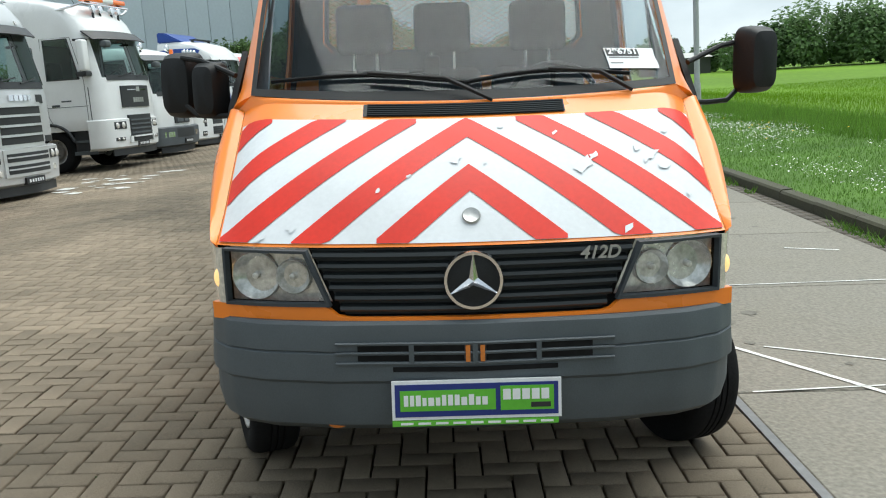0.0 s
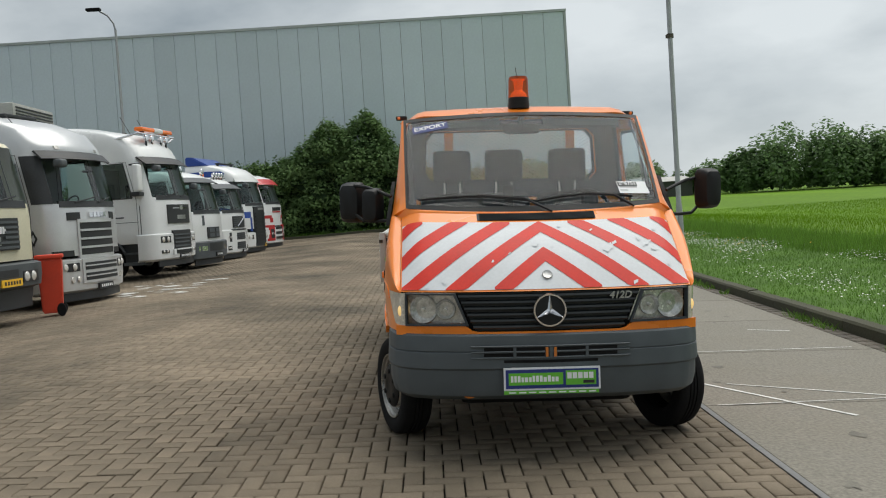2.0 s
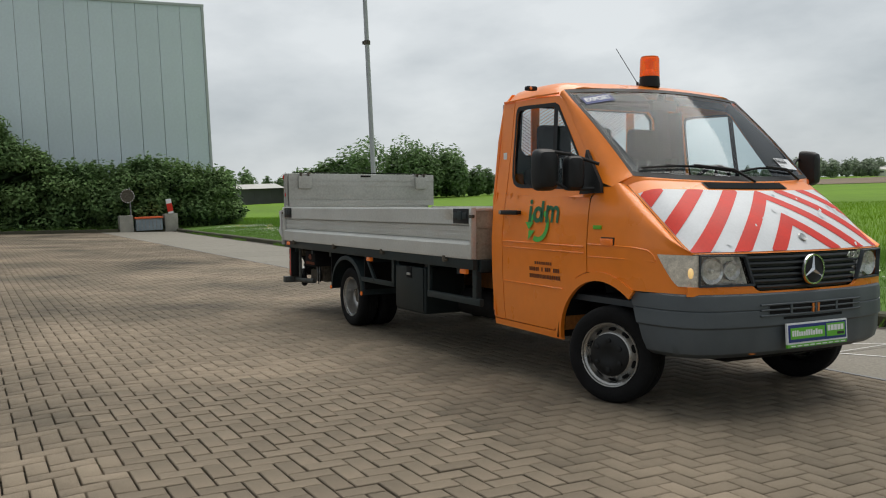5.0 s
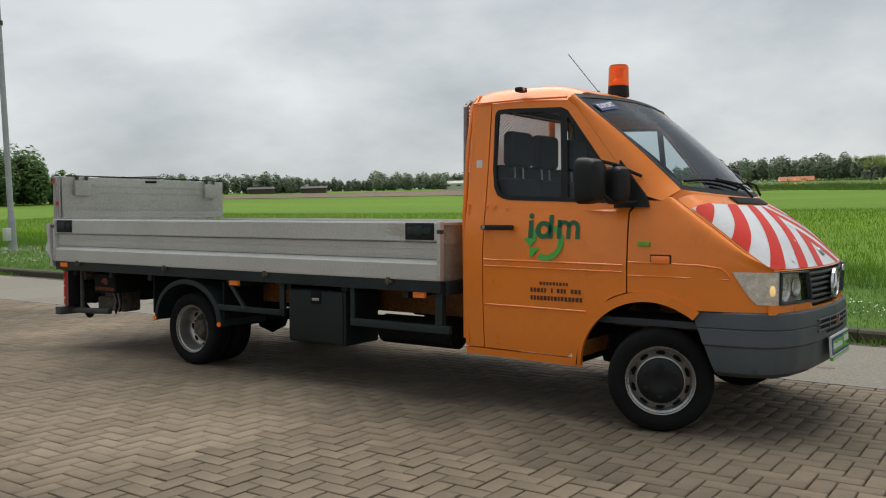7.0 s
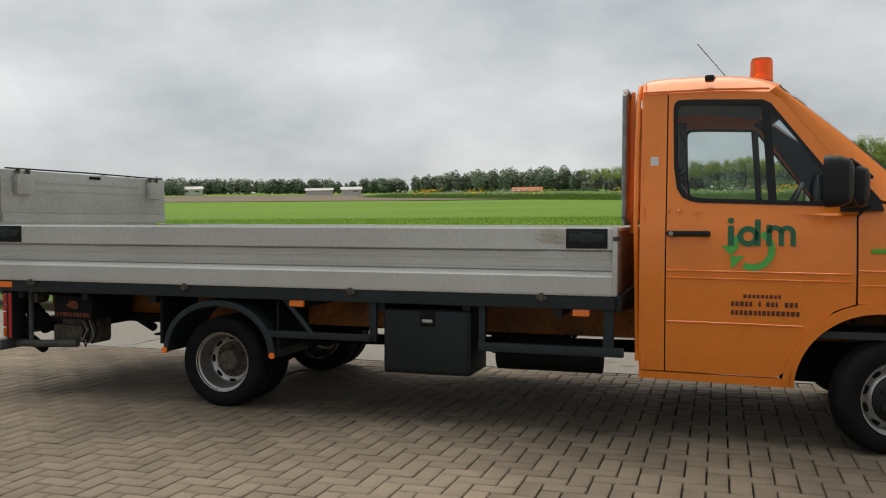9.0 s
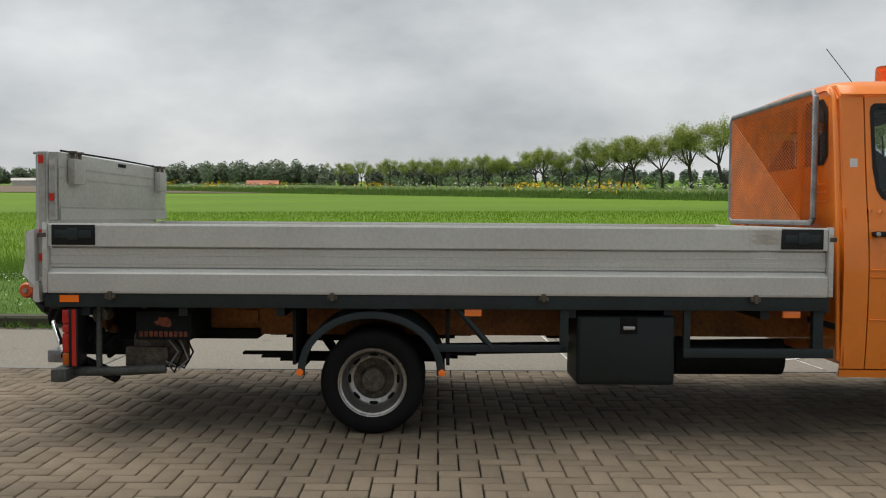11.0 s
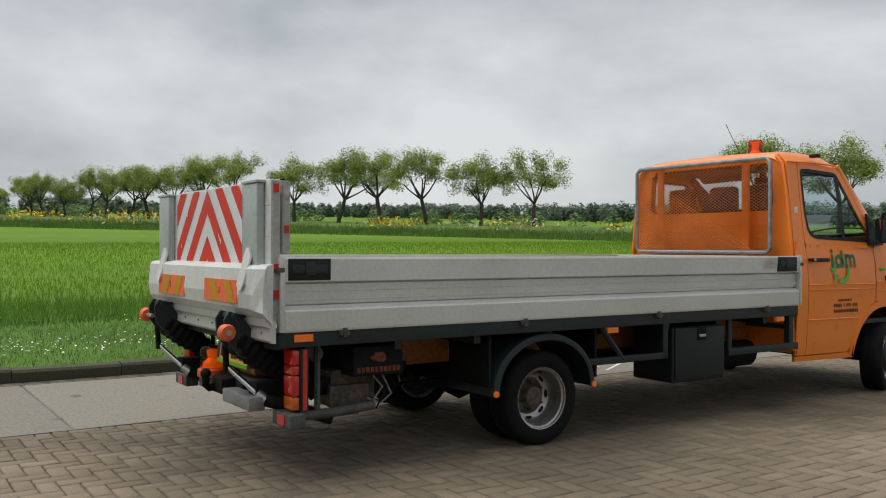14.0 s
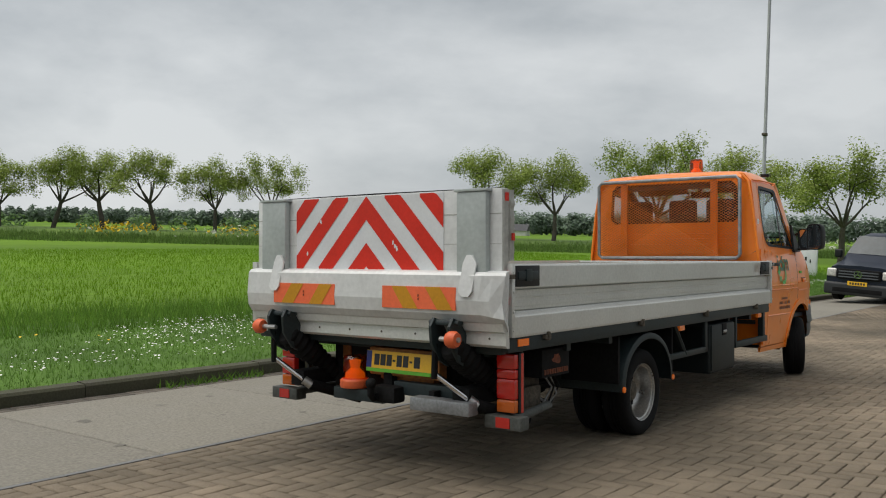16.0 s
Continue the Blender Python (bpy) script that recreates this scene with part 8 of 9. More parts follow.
# silver sleeper with a slatted grille
c = Cab(-6.93, 14.15, TRUCK_SILVER, "silver sleeper truck with a tall slatted grille", (1.95, 2.86), [(2.98, -0.22, 0.03), (3.10, -0.27, 0.04), (3.38, -0.48, 0.07), (3.60, -0.95, 0.14), (3.72, -1.5, 0.26), (3.75, -1.75, 0.4)], crown=0.16, round_=0.38, dark_pillar=True)
b = c.bumper(TRUCK_SILVER, 0.24, 0.90, 0.05)
gr = c.grille(0.56, 0.94, 1.60, 4, TRUCK_SILVER, TRUCK_SILVER)
c.name_bar(1.68, 0.30, CHROME, 0.10, 0.03)
for s in (-1, 1):
    c.face("upper_lamp", s * 0.52, s * 0.82, 1.63, 1.78, TRUCK_DARK, 0.012)
    c.face("amber_corner_lamp", s * 1.14, s * 1.19, 0.66, 0.82, SIGNAL_ORANGE, 0.075, b)
    c.face("corner_vent", s * 0.72, s * 1.15, 0.95, 1.06, TRUCK_DARK, 0.008)
    c.panel("emblem", [(-0.50, 1.32), (-0.42, 1.48), (-0.34, 1.32), (-0.42, 1.16)], TRUCK_DARK, s, 0.006)
    c.panel("emblem_line", [(-0.46, 1.32), (-0.42, 1.40), (-0.38, 1.32), (-0.42, 1.24)], TRUCK_SILVER, s, 0.009)
lo = c.face("lower_grille", -0.62, 0.62, 0.42, 0.88, TRUCK_SILVER, 0.072, b)
for k in range(2):
    c.face("opening", -0.56, 0.56, 0.47 + 0.20 * k, 0.61 + 0.20 * k, TRUCK_DARK, 0.078, lo)
    c.face("slat", -0.56, 0.56, 0.535 + 0.20 * k, 0.56 + 0.20 * k, TRUCK_SILVER, 0.092, lo)
c.headlight(b, 0.68, 1.16, 0.66, 0.82, 0.06)
c.plate(b, 0.05, 0.27, INK, 0.07)
for y in (-0.84, -0.70, 0.84):
    m = Matrix.Translation((c.front(y, 0.5) + 0.05, y, 0.5)) @ pose(0, 0, 0, 0, 90, 0)
    part("fog_lamp", lathe(bmesh.new(), [(0, 0.02), (0.05, 0.018), (0.062, 0.0)], m, 14), CLEAR_LENS, b)
c.visor(TRUCK_DARK, 2.80, 2.96, 0.20)
c.face("marker_lamp", -0.72, -0.62, 3.00, 3.06, CLEAR_LENS, 0.012)
c.face("marker_lamp", 0.62, 0.72, 3.00, 3.06, CLEAR_LENS, 0.012)
c.mirrors(TRUCK_DARK, back=0.45)
part("roof_hatch", box(bmesh.new(), (-2.0, -0.5, 3.72), (-1.3, 0.5, 3.79), 0.03), TRUCK_DARK, c.ob)
c.antenna(-0.75, -0.95, 3.40, 0.30, 0.25)

# tall white sleeper with a light bar
c = Cab(-7.03, 20.00, TRUCK_WHITE, "tall white sleeper truck with an orange roof light bar", (2.12, 3.02), [(3.12, -0.26, 0.03), (3.42, -0.40, 0.06), (3.66, -0.60, 0.09), (3.82, -0.95, 0.14), (3.95, -1.6, 0.22), (4.06, -2.1, 0.36)], crown=0.15, round_=0.36)
b = c.bumper(TRUCK_WHITE, 0.46, 1.18, 0.045)
gr = c.face("upper_grille", -0.62, 0.62, 1.42, 1.92, TRUCK_DARK, 0.024)
c.face("chrome_wing", -0.42, 0.42, 1.815, 1.835, CHROME, 0.032, gr)
c.face("emblem_field", -0.07, 0.07, 1.78, 1.89, STEEL_PIN, 0.036, gr)
c.name_bar(1.53, 0.24, STEEL_PIN, 0.11, 0.032, gr)
lo = c.face("lower_grille", -0.50, 0.50, 0.62, 1.24, TRUCK_DARK, 0.055)
for k in range(4):
    c.face("slat", -0.48, 0.48, 0.80 + 0.10 * k, 0.84 + 0.10 * k, TRUCK_GREY, 0.075, lo)
c.face("white_trim", -0.42, 0.42, 0.72, 0.755, TRUCK_WHITE, 0.09, lo)
c.face("white_trim", -0.56, -0.48, 0.60, 0.75, TRUCK_WHITE, 0.09, lo)
c.face("white_trim", 0.48, 0.56, 0.60, 0.75, TRUCK_WHITE, 0.09, lo)
c.headlight(b, 0.62, 1.00, 0.93, 1.10, 0.05)
c.headlight(b, 0.70, 0.98, 0.66, 0.74, 0.05)
c.plate(b, 0.0, 0.50, INK, 0.05)
c.visor(TRUCK_DARK, 2.98, 3.18, 0.24)
c.mirrors(TRUCK_WHITE, 2.22, 0.68)
for s in (-1, 1):
    c.panel("corner_seam", [(-0.36, 1.18), (-0.34, 1.18), (-0.34, 1.92), (-0.36, 1.92)], TRUCK_GREY, s, 0.003)
    c.panel("vent", [(-1.05, 1.62), (-0.80, 1.62), (-0.80, 1.655), (-1.05, 1.655)], TRUCK_GREY, s)
    c.panel("lower_seam", [(-2.25, 1.50), (-0.40, 1.50), (-0.40, 1.512), (-2.25, 1.512)], TRUCK_GREY, s, 0.003)
rail = [(-0.95, -1.12, 3.66), (-0.55, -1.12, 3.72), (-0.38, -1.0, 3.80), (-0.38, 1.0, 3.80), (-0.55, 1.12, 3.72), (-0.95, 1.12, 3.66)]
part("roof_rail", tube(bmesh.new(), rail, 0.03, 8), CHROME, c.ob)
lb = part("light_bar", box(bmesh.new(), (-0.55, -0.85, 3.86), (-0.32, 0.85, 3.97), 0.04, 3), SIGNAL_ORANGE, c.ob)
part("light_bar_centre", box(bmesh.new(), (-0.556, -0.18, 3.855), (-0.314, 0.30, 3.975), 0.03, 3), PAINT_WHITE, lb)
each("light_bar_foot", [((-0.48, y - 0.05, 3.78), (-0.40, y + 0.05, 3.87)) for y in (-0.65, 0.65)], TRUCK_DARK, lb)
c.spot_lamps([(-0.55, 0.09), (-0.25, 0.09), (0.25, 0.09), (0.55, 0.09)], 3.70, -0.36)
c.antenna(-0.8, -0.5, 3.75, 0.55, 0.3)
c.antenna(-0.8, 0.4, 3.75, 0.55, 0.3)

# white day cab with a dark bumper
c = Cab(-7.03, 23.25, TRUCK_WHITE, "white day-cab truck with a dark bumper", (1.70, 2.62), [(2.72, -0.30, 0.05), (2.86, -0.5, 0.10), (2.96, -0.9, 0.22)], bottom=0.80, depth=1.8, crown=0.16)
b = c.bumper(TRUCK_GREY, 0.24, 0.80, 0.10)
gr = c.face("grille", -0.42, 0.42, 0.88, 1.22, TRUCK_DARK, 0.03)
for y in (-0.2, 0.2):
    for z in (0.92, 1.07):
        c.face("opening", y - 0.15, y + 0.15, z, z + 0.11, TRUCK_GREY, 0.045, gr)
c.face("chrome_lamp_strip", -1.10, -0.62, 0.52, 0.66, CHROME, 0.115, b)
c.face("chrome_lamp_strip", 0.62, 1.10, 0.52, 0.66, CHROME, 0.115, b)
c.face("bumper_recess", -0.5, 0.5, 0.50, 0.74, TRUCK_DARK, 0.104, b)
c.plate(b, 0.1, 0.33, INK, 0.11)
c.face("panel_vent", -0.62, -0.52, 1.28, 1.58, TRUCK_GREY, 0.01)
c.visor(TRUCK_GREY, 2.58, 2.74, 0.22)
c.spot_lamps([(-0.75, 0.10), (0.75, 0.10)], 2.98, -0.42)
c.mirrors(TRUCK_DARK)

# white cab with a slanting badge and lamps on the roof
c = Cab(-7.07, 26.85, TRUCK_WHITE, "white truck with roof lamps and a dark badge grille", (1.68, 2.50), [(2.60, -0.32, 0.05), (2.78, -0.55, 0.10), (2.90, -0.95, 0.22)], bottom=0.80, crown=0.18)
b = c.bumper(TRUCK_WHITE, 0.20, 1.04, 0.05)
gr = c.face("grille", -0.50, 0.50, 1.10, 1.50, TRUCK_DARK, 0.024)
for k in range(5):
    c.face("slat", -0.46, 0.46, 1.13 + 0.07 * k, 1.155 + 0.07 * k, TRUCK_GREY, 0.04, gr)
bm = bmesh.new()
tube(bm, [(c.front(y, 1.3) + 0.06, y, 1.14 + 0.34 * (y + 0.3) / 0.6) for y in np.linspace(-0.3, 0.3, 5)], 0.022, 6)
part("badge_strip", bm, CHROME, gr)
for z in (0.36, 0.68):
    lo = c.face("lower_grille", -0.36, 0.36, z, z + 0.24, TRUCK_DARK, 0.055, b)
    for k in range(3):
        c.face("slat", -0.34, 0.34, z + 0.03 + 0.07 * k, z + 0.055 + 0.07 * k, TRUCK_GREY, 0.07, lo)
c.face("intake_strip", -0.60, 0.60, 1.00, 1.05, TRUCK_DARK, 0.056, b)
c.headlight(b, 0.66, 0.86, 0.62, 0.94, 0.05)
c.headlight(b, 0.68, 0.86, 0.34, 0.48, 0.05)
c.plate(b, 0.3, 0.22, INK, 0.056)
c.visor(TRUCK_GREY, 2.46, 2.64, 0.20)
c.mirrors(TRUCK_DARK)
c.beacon(-0.75, -0.75, 2.86)
c.beacon(-0.75, 0.75, 2.86)
part("lamp_rack", tube(bmesh.new(), [(-0.55, -0.6, 2.74), (-0.5, -0.55, 2.86), (-0.5, 0.55, 2.86), (-0.55, 0.6, 2.74)], 0.022, 6), CHROME, c.ob)
c.spot_lamps([(-0.35, 0.09), (-0.12, 0.09), (0.12, 0.09), (0.35, 0.09)], 2.97, -0.48)

# white and blue sleeper
c = Cab(-7.12, 30.70, TRUCK_WHITE, "white and blue sleeper truck with a high deflector", (1.92, 2.82), [(2.95, -0.24, 0.03), (3.12, -0.34, 0.05), (3.34, -0.62, 0.09), (3.50, -1.2, 0.16), (3.58, -1.7, 0.30)], crown=0.15, round_=0.36, dark_pillar=True)
b = c.bumper(TRUCK_WHITE, 0.20, 0.82, 0.05)
gr = c.face("grille", -0.52, 0.52, 0.26, 1.82, TRUCK_DARK, 0.07)
for k in range(9):
    c.face("slat", -0.48, 0.48, 0.40 + 0.14 * k, 0.46 + 0.14 * k, GRILLE_BLACK, 0.09, gr)
c.name_bar(1.68, 0.26, STEEL_PIN, 0.09, 0.08, gr)
c.headlight(b, 0.66, 1.10, 0.55, 0.72, 0.05)
c.plate(b, 0.55, 0.24, PLATE_YELLOW, 0.07)
c.visor(TRUCK_WHITE, 2.80, 2.94, 0.10)
c.mirrors(TRUCK_DARK)
for s in (-1, 1):
    c.panel("roof_band", [(-0.75, 3.06), (-2.28, 3.00), (-2.28, 3.24), (-1.6, 3.27), (-0.85, 3.24), (-0.68, 3.16)], TRUCK_BLUE, s, -0.035)
    c.face("blue_sweep", s * 0.62, s * 0.72, 0.86, 1.40, TRUCK_BLUE, 0.006)
    c.face("blue_sweep", s * 0.68, s * 1.16, 1.38, 1.62, TRUCK_BLUE, 0.006)
    c.panel("blue_sweep", [(-0.36, 1.46), (-0.36, 1.72), (-0.9, 1.84), (-1.30, 1.84), (-0.9, 1.70)], TRUCK_BLUE, s)
bm = bmesh.new()
prism(bm, [(-1.35, 3.50), (-2.3, 3.50), (-2.3, 3.88), (-2.0, 3.86)], lambda a, b: Vector((a, -1.10, b)), lambda a, b: Vector((a, 1.10, b)))
bmesh.ops.bevel(bm, geom=bm.edges[:], offset=0.04, segments=2, affect="EDGES")
part("roof_deflector", bm, TRUCK_BLUE, c.ob)
part("air_horn", boxes(((-1.25, -0.7, 3.56), (-1.05, 0.7, 3.60)), ((-1.2, -0.72, 3.46), (-1.12, -0.64, 3.58)), ((-1.2, 0.64, 3.46), (-1.12, 0.72, 3.58))), TRUCK_DARK, c.ob)

# white and red cab at the end of the row
c = Cab(-7.26, 35.45, TRUCK_WHITE, "white truck with red side panels and visor", (1.98, 2.78), [(2.92, -0.28, 0.03), (3.10, -0.40, 0.06), (3.24, -0.8, 0.14), (3.30, -1.3, 0.3)], crown=0.15, round_=0.36)
b = c.bumper(TRUCK_WHITE, 0.14, 0.90, 0.05)
c.visor(TRUCK_RED, 2.80, 3.06, 0.18)
for s in (-1, 1):
    c.face("red_panel", s * 0.50, s * 1.18, 0.28, 0.98, TRUCK_RED, 0.058, b)
    c.face("red_stripe", s * 0.60, s * 1.10, 1.28, 1.42, TRUCK_RED, 0.006)
    c.face("red_stripe", s * 0.50, s * 0.72, 1.10, 1.30, TRUCK_RED, 0.006)
    c.face("white_diamond", s * 0.90, s * 1.02, 0.56, 0.76, TRUCK_WHITE, 0.062, b)
for k in range(3):
    c.face("opening", -0.40, 0.40, 0.34 + 0.22 * k, 0.46 + 0.22 * k, TRUCK_DARK, 0.06, b)
c.name_bar(1.62, 0.52, TRUCK_DARK, 0.15, 0.02)
c.face("red_stripe", -0.5, 0.5, 1.54, 1.59, TRUCK_RED, 0.012)
c.headlight(b, 0.56, 0.80, 0.40, 0.80, 0.062)
c.mirrors(TRUCK_WHITE)

# cooling unit and its fuel drum behind the first tall cabs
ob = thing("cooling_unit", pose(-9.35, 17.5, yard_z(-9.35, 17.5)), "grey cooling unit on a box body behind the cabs", "truck body")
part("box_body", boxes(((-6, -1.25, 1.0), (0, 1.25, 3.6))), ALLOY, ob)
part("unit", box(bmesh.new(), (-1.6, -1.0, 3.6), (0.1, 1.0, 4.12), 0.05), ALLOY_WORN, ob)
for k in range(6):
    part("louvre", box(bmesh.new(), (0.1, -0.9, 3.66 + 0.07 * k), (0.12, 0.9, 3.69 + 0.07 * k)), TRUCK_DARK, ob)
part("leg", boxes(((-5.5, -1.0, 0.0), (-5.3, 1.0, 1.0))), TRUCK_DARK, ob)
part("leg", boxes(((-0.6, -1.0, 0.0), (-0.4, 1.0, 1.0))), TRUCK_DARK, ob)

# red wheeled bin
BIN_RED = material("red_bin_plastic", (0.66, 0.055, 0.02), 0.45, var=0.1, blotch=2)
ob = thing("wheeled_bin", pose(-6.75, 11.85, yard_z(-6.75, 11.85), 0, 0, 20) @ Matrix.Diagonal((0.62, 0.66, 0.92, 1)), "red plastic wheeled bin beside the trucks", "bin")
bm = bmesh.new()
prism(bm, [(-0.24, 0.06), (0.24, 0.06), (0.30, 1.0), (-0.30, 1.0)], lambda a, b: Vector((a, -0.24 - 0.05 * b, b)), lambda a, b: Vector((a, 0.24 + 0.05 * b, b)))
bmesh.ops.bevel(bm, geom=bm.edges[:], offset=0.03, segments=2, affect="EDGES")
part("body", bm, BIN_RED, ob)
part("lid", box(bmesh.new(), (-0.34, -0.34, 1.0), (0.33, 0.34, 1.07), 0.03), BIN_RED, ob)
for s in (-1, 1):
    part("wheel", lathe(bmesh.new(), [(0, -0.03), (0.1, -0.03), (0.115, 0), (0.1, 0.03), (0, 0.03)], Matrix.Translation((0.22, s * 0.30, 0.115)) @ pose(0, 0, 0, 90, 0, 0), 18), RUBBER, ob)

# ---- dark panel van down the lane ----
VAN_GLASS = material("dark_van_glass", (0.030, 0.042, 0.047), 0.10, var=0.3, blotch=1.2, grain=6, spec=0.4)
NAVY = material("dark_navy_paint", (0.010, 0.014, 0.028), 0.4, spec=0.3, var=0.1, coat=0.15)
dv = thing("panel_van", pose(1.85, -12.6, yard_z(1.85, -14.0), 0.5, 2.2, 172), "dark navy panel van with a grey bumper, parked", "van")
# local: nose towards -y before turning
sect = [(-0.02, 0.95, 0.72, 0.30, 0.80), (-0.10, 1.02, 0.86, 0.26, 0.98), (0.35, 1.10, 0.92, 0.24, 1.05), (0.80, 1.20, 0.94, 0.24, 1.12), (1.10, 1.36, 0.95, 0.25, 1.30), (1.70, 1.82, 0.93, 0.26, 1.75), (2.2, 1.92, 0.92, 0.26, 1.86), (5.0, 1.90, 0.90, 0.28, 1.84)]
bm = bmesh.new()
rows = []
for y, top, hw, low, sh in sect[1:]:
    row = []
    up = hw * (0.78 if top > 1.5 else 0.86)
    for x, zz in ((-hw * 0.9, low), (-hw, low + 0.15), (-hw, 0.95 if top > 1.2 else sh * 0.8), (-up, sh), (-up * 0.8, top), (0, top + 0.02), (up * 0.8, top), (up, sh), (hw, 0.95 if top > 1.2 else sh * 0.8), (hw, low + 0.15), (hw * 0.9, low)):
        row.append(Vector((x, y, zz)))
    rows.append(row)
grid(bm, rows)
bm.faces.new([bm.verts.new(p) for p in rows[0]])
part("body", bm, NAVY, dv)
bm = bmesh.new()
grid(bm, [[Vector((q * (0.80 - 0.10 * v), 0.98 + 0.58 * v + 0.10 * q * q, 1.33 + 0.50 * v)) for q in np.linspace(-1, 1, 9)] for v in np.linspace(0, 1, 5)])
part("windscreen", bm, VAN_GLASS, dv, core=(0, 3, 0.5))
bm = box(bmesh.new(), (-0.90, -0.20, 0.22), (0.90, 0.10, 0.56), 0.07, 3)
fb = part("bumper", bm, TRUCK_DARK, dv)
part("intake", box(bmesh.new(), (-0.65, -0.212, 0.30), (0.65, -0.19, 0.42), 0.01), UNDERBODY, fb)
gr = part("grille", box(bmesh.new(), (-0.58, -0.17, 0.66), (0.58, -0.08, 0.94), 0.04), UNDERBODY, dv)
for k in range(3):
    part("slat", box(bmesh.new(), (-0.52, -0.185, 0.70 + 0.075 * k), (0.52, -0.16, 0.735 + 0.075 * k), 0.01), TRUCK_GREY, gr)
part("badge_ring", lathe(bmesh.new(), [(0.085, 0.0), (0.09, 0.015), (0.105, 0.015), (0.11, 0.0)], Matrix.Translation((0, -0.185, 0.80)) @ pose(0, 0, 0, 90, 0, 0), 24), CHROME, gr)
bm = bmesh.new()
for k in range(3):
    box(bm, (-0.012, -0.195, 0.0), (0.012, -0.185, 0.095), 0, 1, Matrix.Translation((0, 0, 0.80)) @ pose(0, 0, 0, 0, 120 * k, 0))
part("badge_bar", bm, CHROME, gr)
pl_ = part("front_plate", box(bmesh.new(), (-0.26, -0.216, 0.50), (0.26, -0.20, 0.61)), PLATE_YELLOW, dv)
bm = bmesh.new()
for k in range(6):
    box(bm, (-0.20 + 0.072 * k, -0.219, 0.525), (-0.155 + 0.072 * k, -0.216, 0.585))
part("writing_bar", bm, INK, pl_)
for s in (-1, 1):
    part("headlight", box(bmesh.new(), (s * 0.60, -0.14, 0.70), (s * 0.86, 0.12, 0.93), 0.05, 3), CLEAR_LENS, dv)
    part("mirror", box(bmesh.new(), (s * 0.95, 1.05, 1.18), (s * 1.15, 1.18, 1.42), 0.05, 3), BLACK_PLASTIC, dv)
    bm = bmesh.new()
    prism(bm, [(1.35, 1.28), (1.75, 1.68), (2.5, 1.70), (2.5, 1.20)], lambda a, b: Vector((s * (0.955 - 0.19 * (b - 0.95) / 0.9), a, b)), lambda a, b: Vector((s * (0.965 - 0.19 * (b - 0.95) / 0.9), a, b)))
    part("side_window", bm, VAN_GLASS, dv)
    for y in (0.72, 3.95):
        mm = Matrix.Translation((s * 0.82, y, 0.32)) @ pose(0, 0, 0, 0, 90 * s, 0)
        tyre = part("wheel", lathe(bmesh.new(), [(0.20, -0.10), (0.28, -0.11), (0.32, -0.08), (0.32, 0.08), (0.28, 0.11), (0.21, 0.09)], mm, 28), RUBBER, dv)
        part("rim", lathe(bmesh.new(), [(0.21, 0.09), (0.19, 0.05), (0.06, 0.08), (0.0, 0.085)], mm, 20), RIM_STEEL, tyre)
part("underside", boxes(((-0.75, 0.0, 0.22), (0.75, 4.9, 0.5))), UNDERBODY, dv)

for ob in list(bpy.data.objects):
    if ob.type == "MESH" and ob.name.split(".")[0] in ("writing_bar", "torn_patch", "faded_mark", "red_mark", "latch_pin", "hand_hole", "reflector", "badge_bar", "louvre", "rib", "headrest_post", "rubber_stop", "amber_stripe", "rim_mark", "step_bracket", "running_gear", "bracket", "pin"):
        split(ob)


# ---- pavement, kerb and slabs ----
BRICK = material("concrete_paving_brick", (0.190, 0.161, 0.116), 0.85, var=0.55, blotch=0.45, grain=260, bump=0.6, island=0.13, tint=(0.300, 0.242, 0.175), spec=0.3)
BRICK_ONE = material("single_paving_brick", (0.190, 0.161, 0.116), 0.85, var=0.55, blotch=0.45, grain=260, bump=0.6, single=0.13, tint=(0.300, 0.242, 0.175), spec=0.3)
W_, J = 0.1075, 0.0049


def herringbone(x0, x1, y0, y1):
    """Corners of all bricks laid in herringbone over a stretch of the yard."""
    out = []
    for i in range(int(x0 / W_) - 2, int(x1 / W_) + 2):
        for j in range(int(y0 / W_) - 2, int(y1 / W_) + 2):
            k = (i - j) % 4
            if k == 0:
                a = (i * W_, j * W_, (i + 2) * W_, (j + 1) * W_)
            elif k == 3:
                a = (i * W_, j * W_, (i + 1) * W_, (j + 2) * W_)
            else:
                continue
            if a[0] >= x0 and a[0] < x1 - 0.03 and a[1] >= y0 and a[3] < y1:
                out.append((a[0], a[1], min(a[2], x1), a[3]))
    return np.array(out)


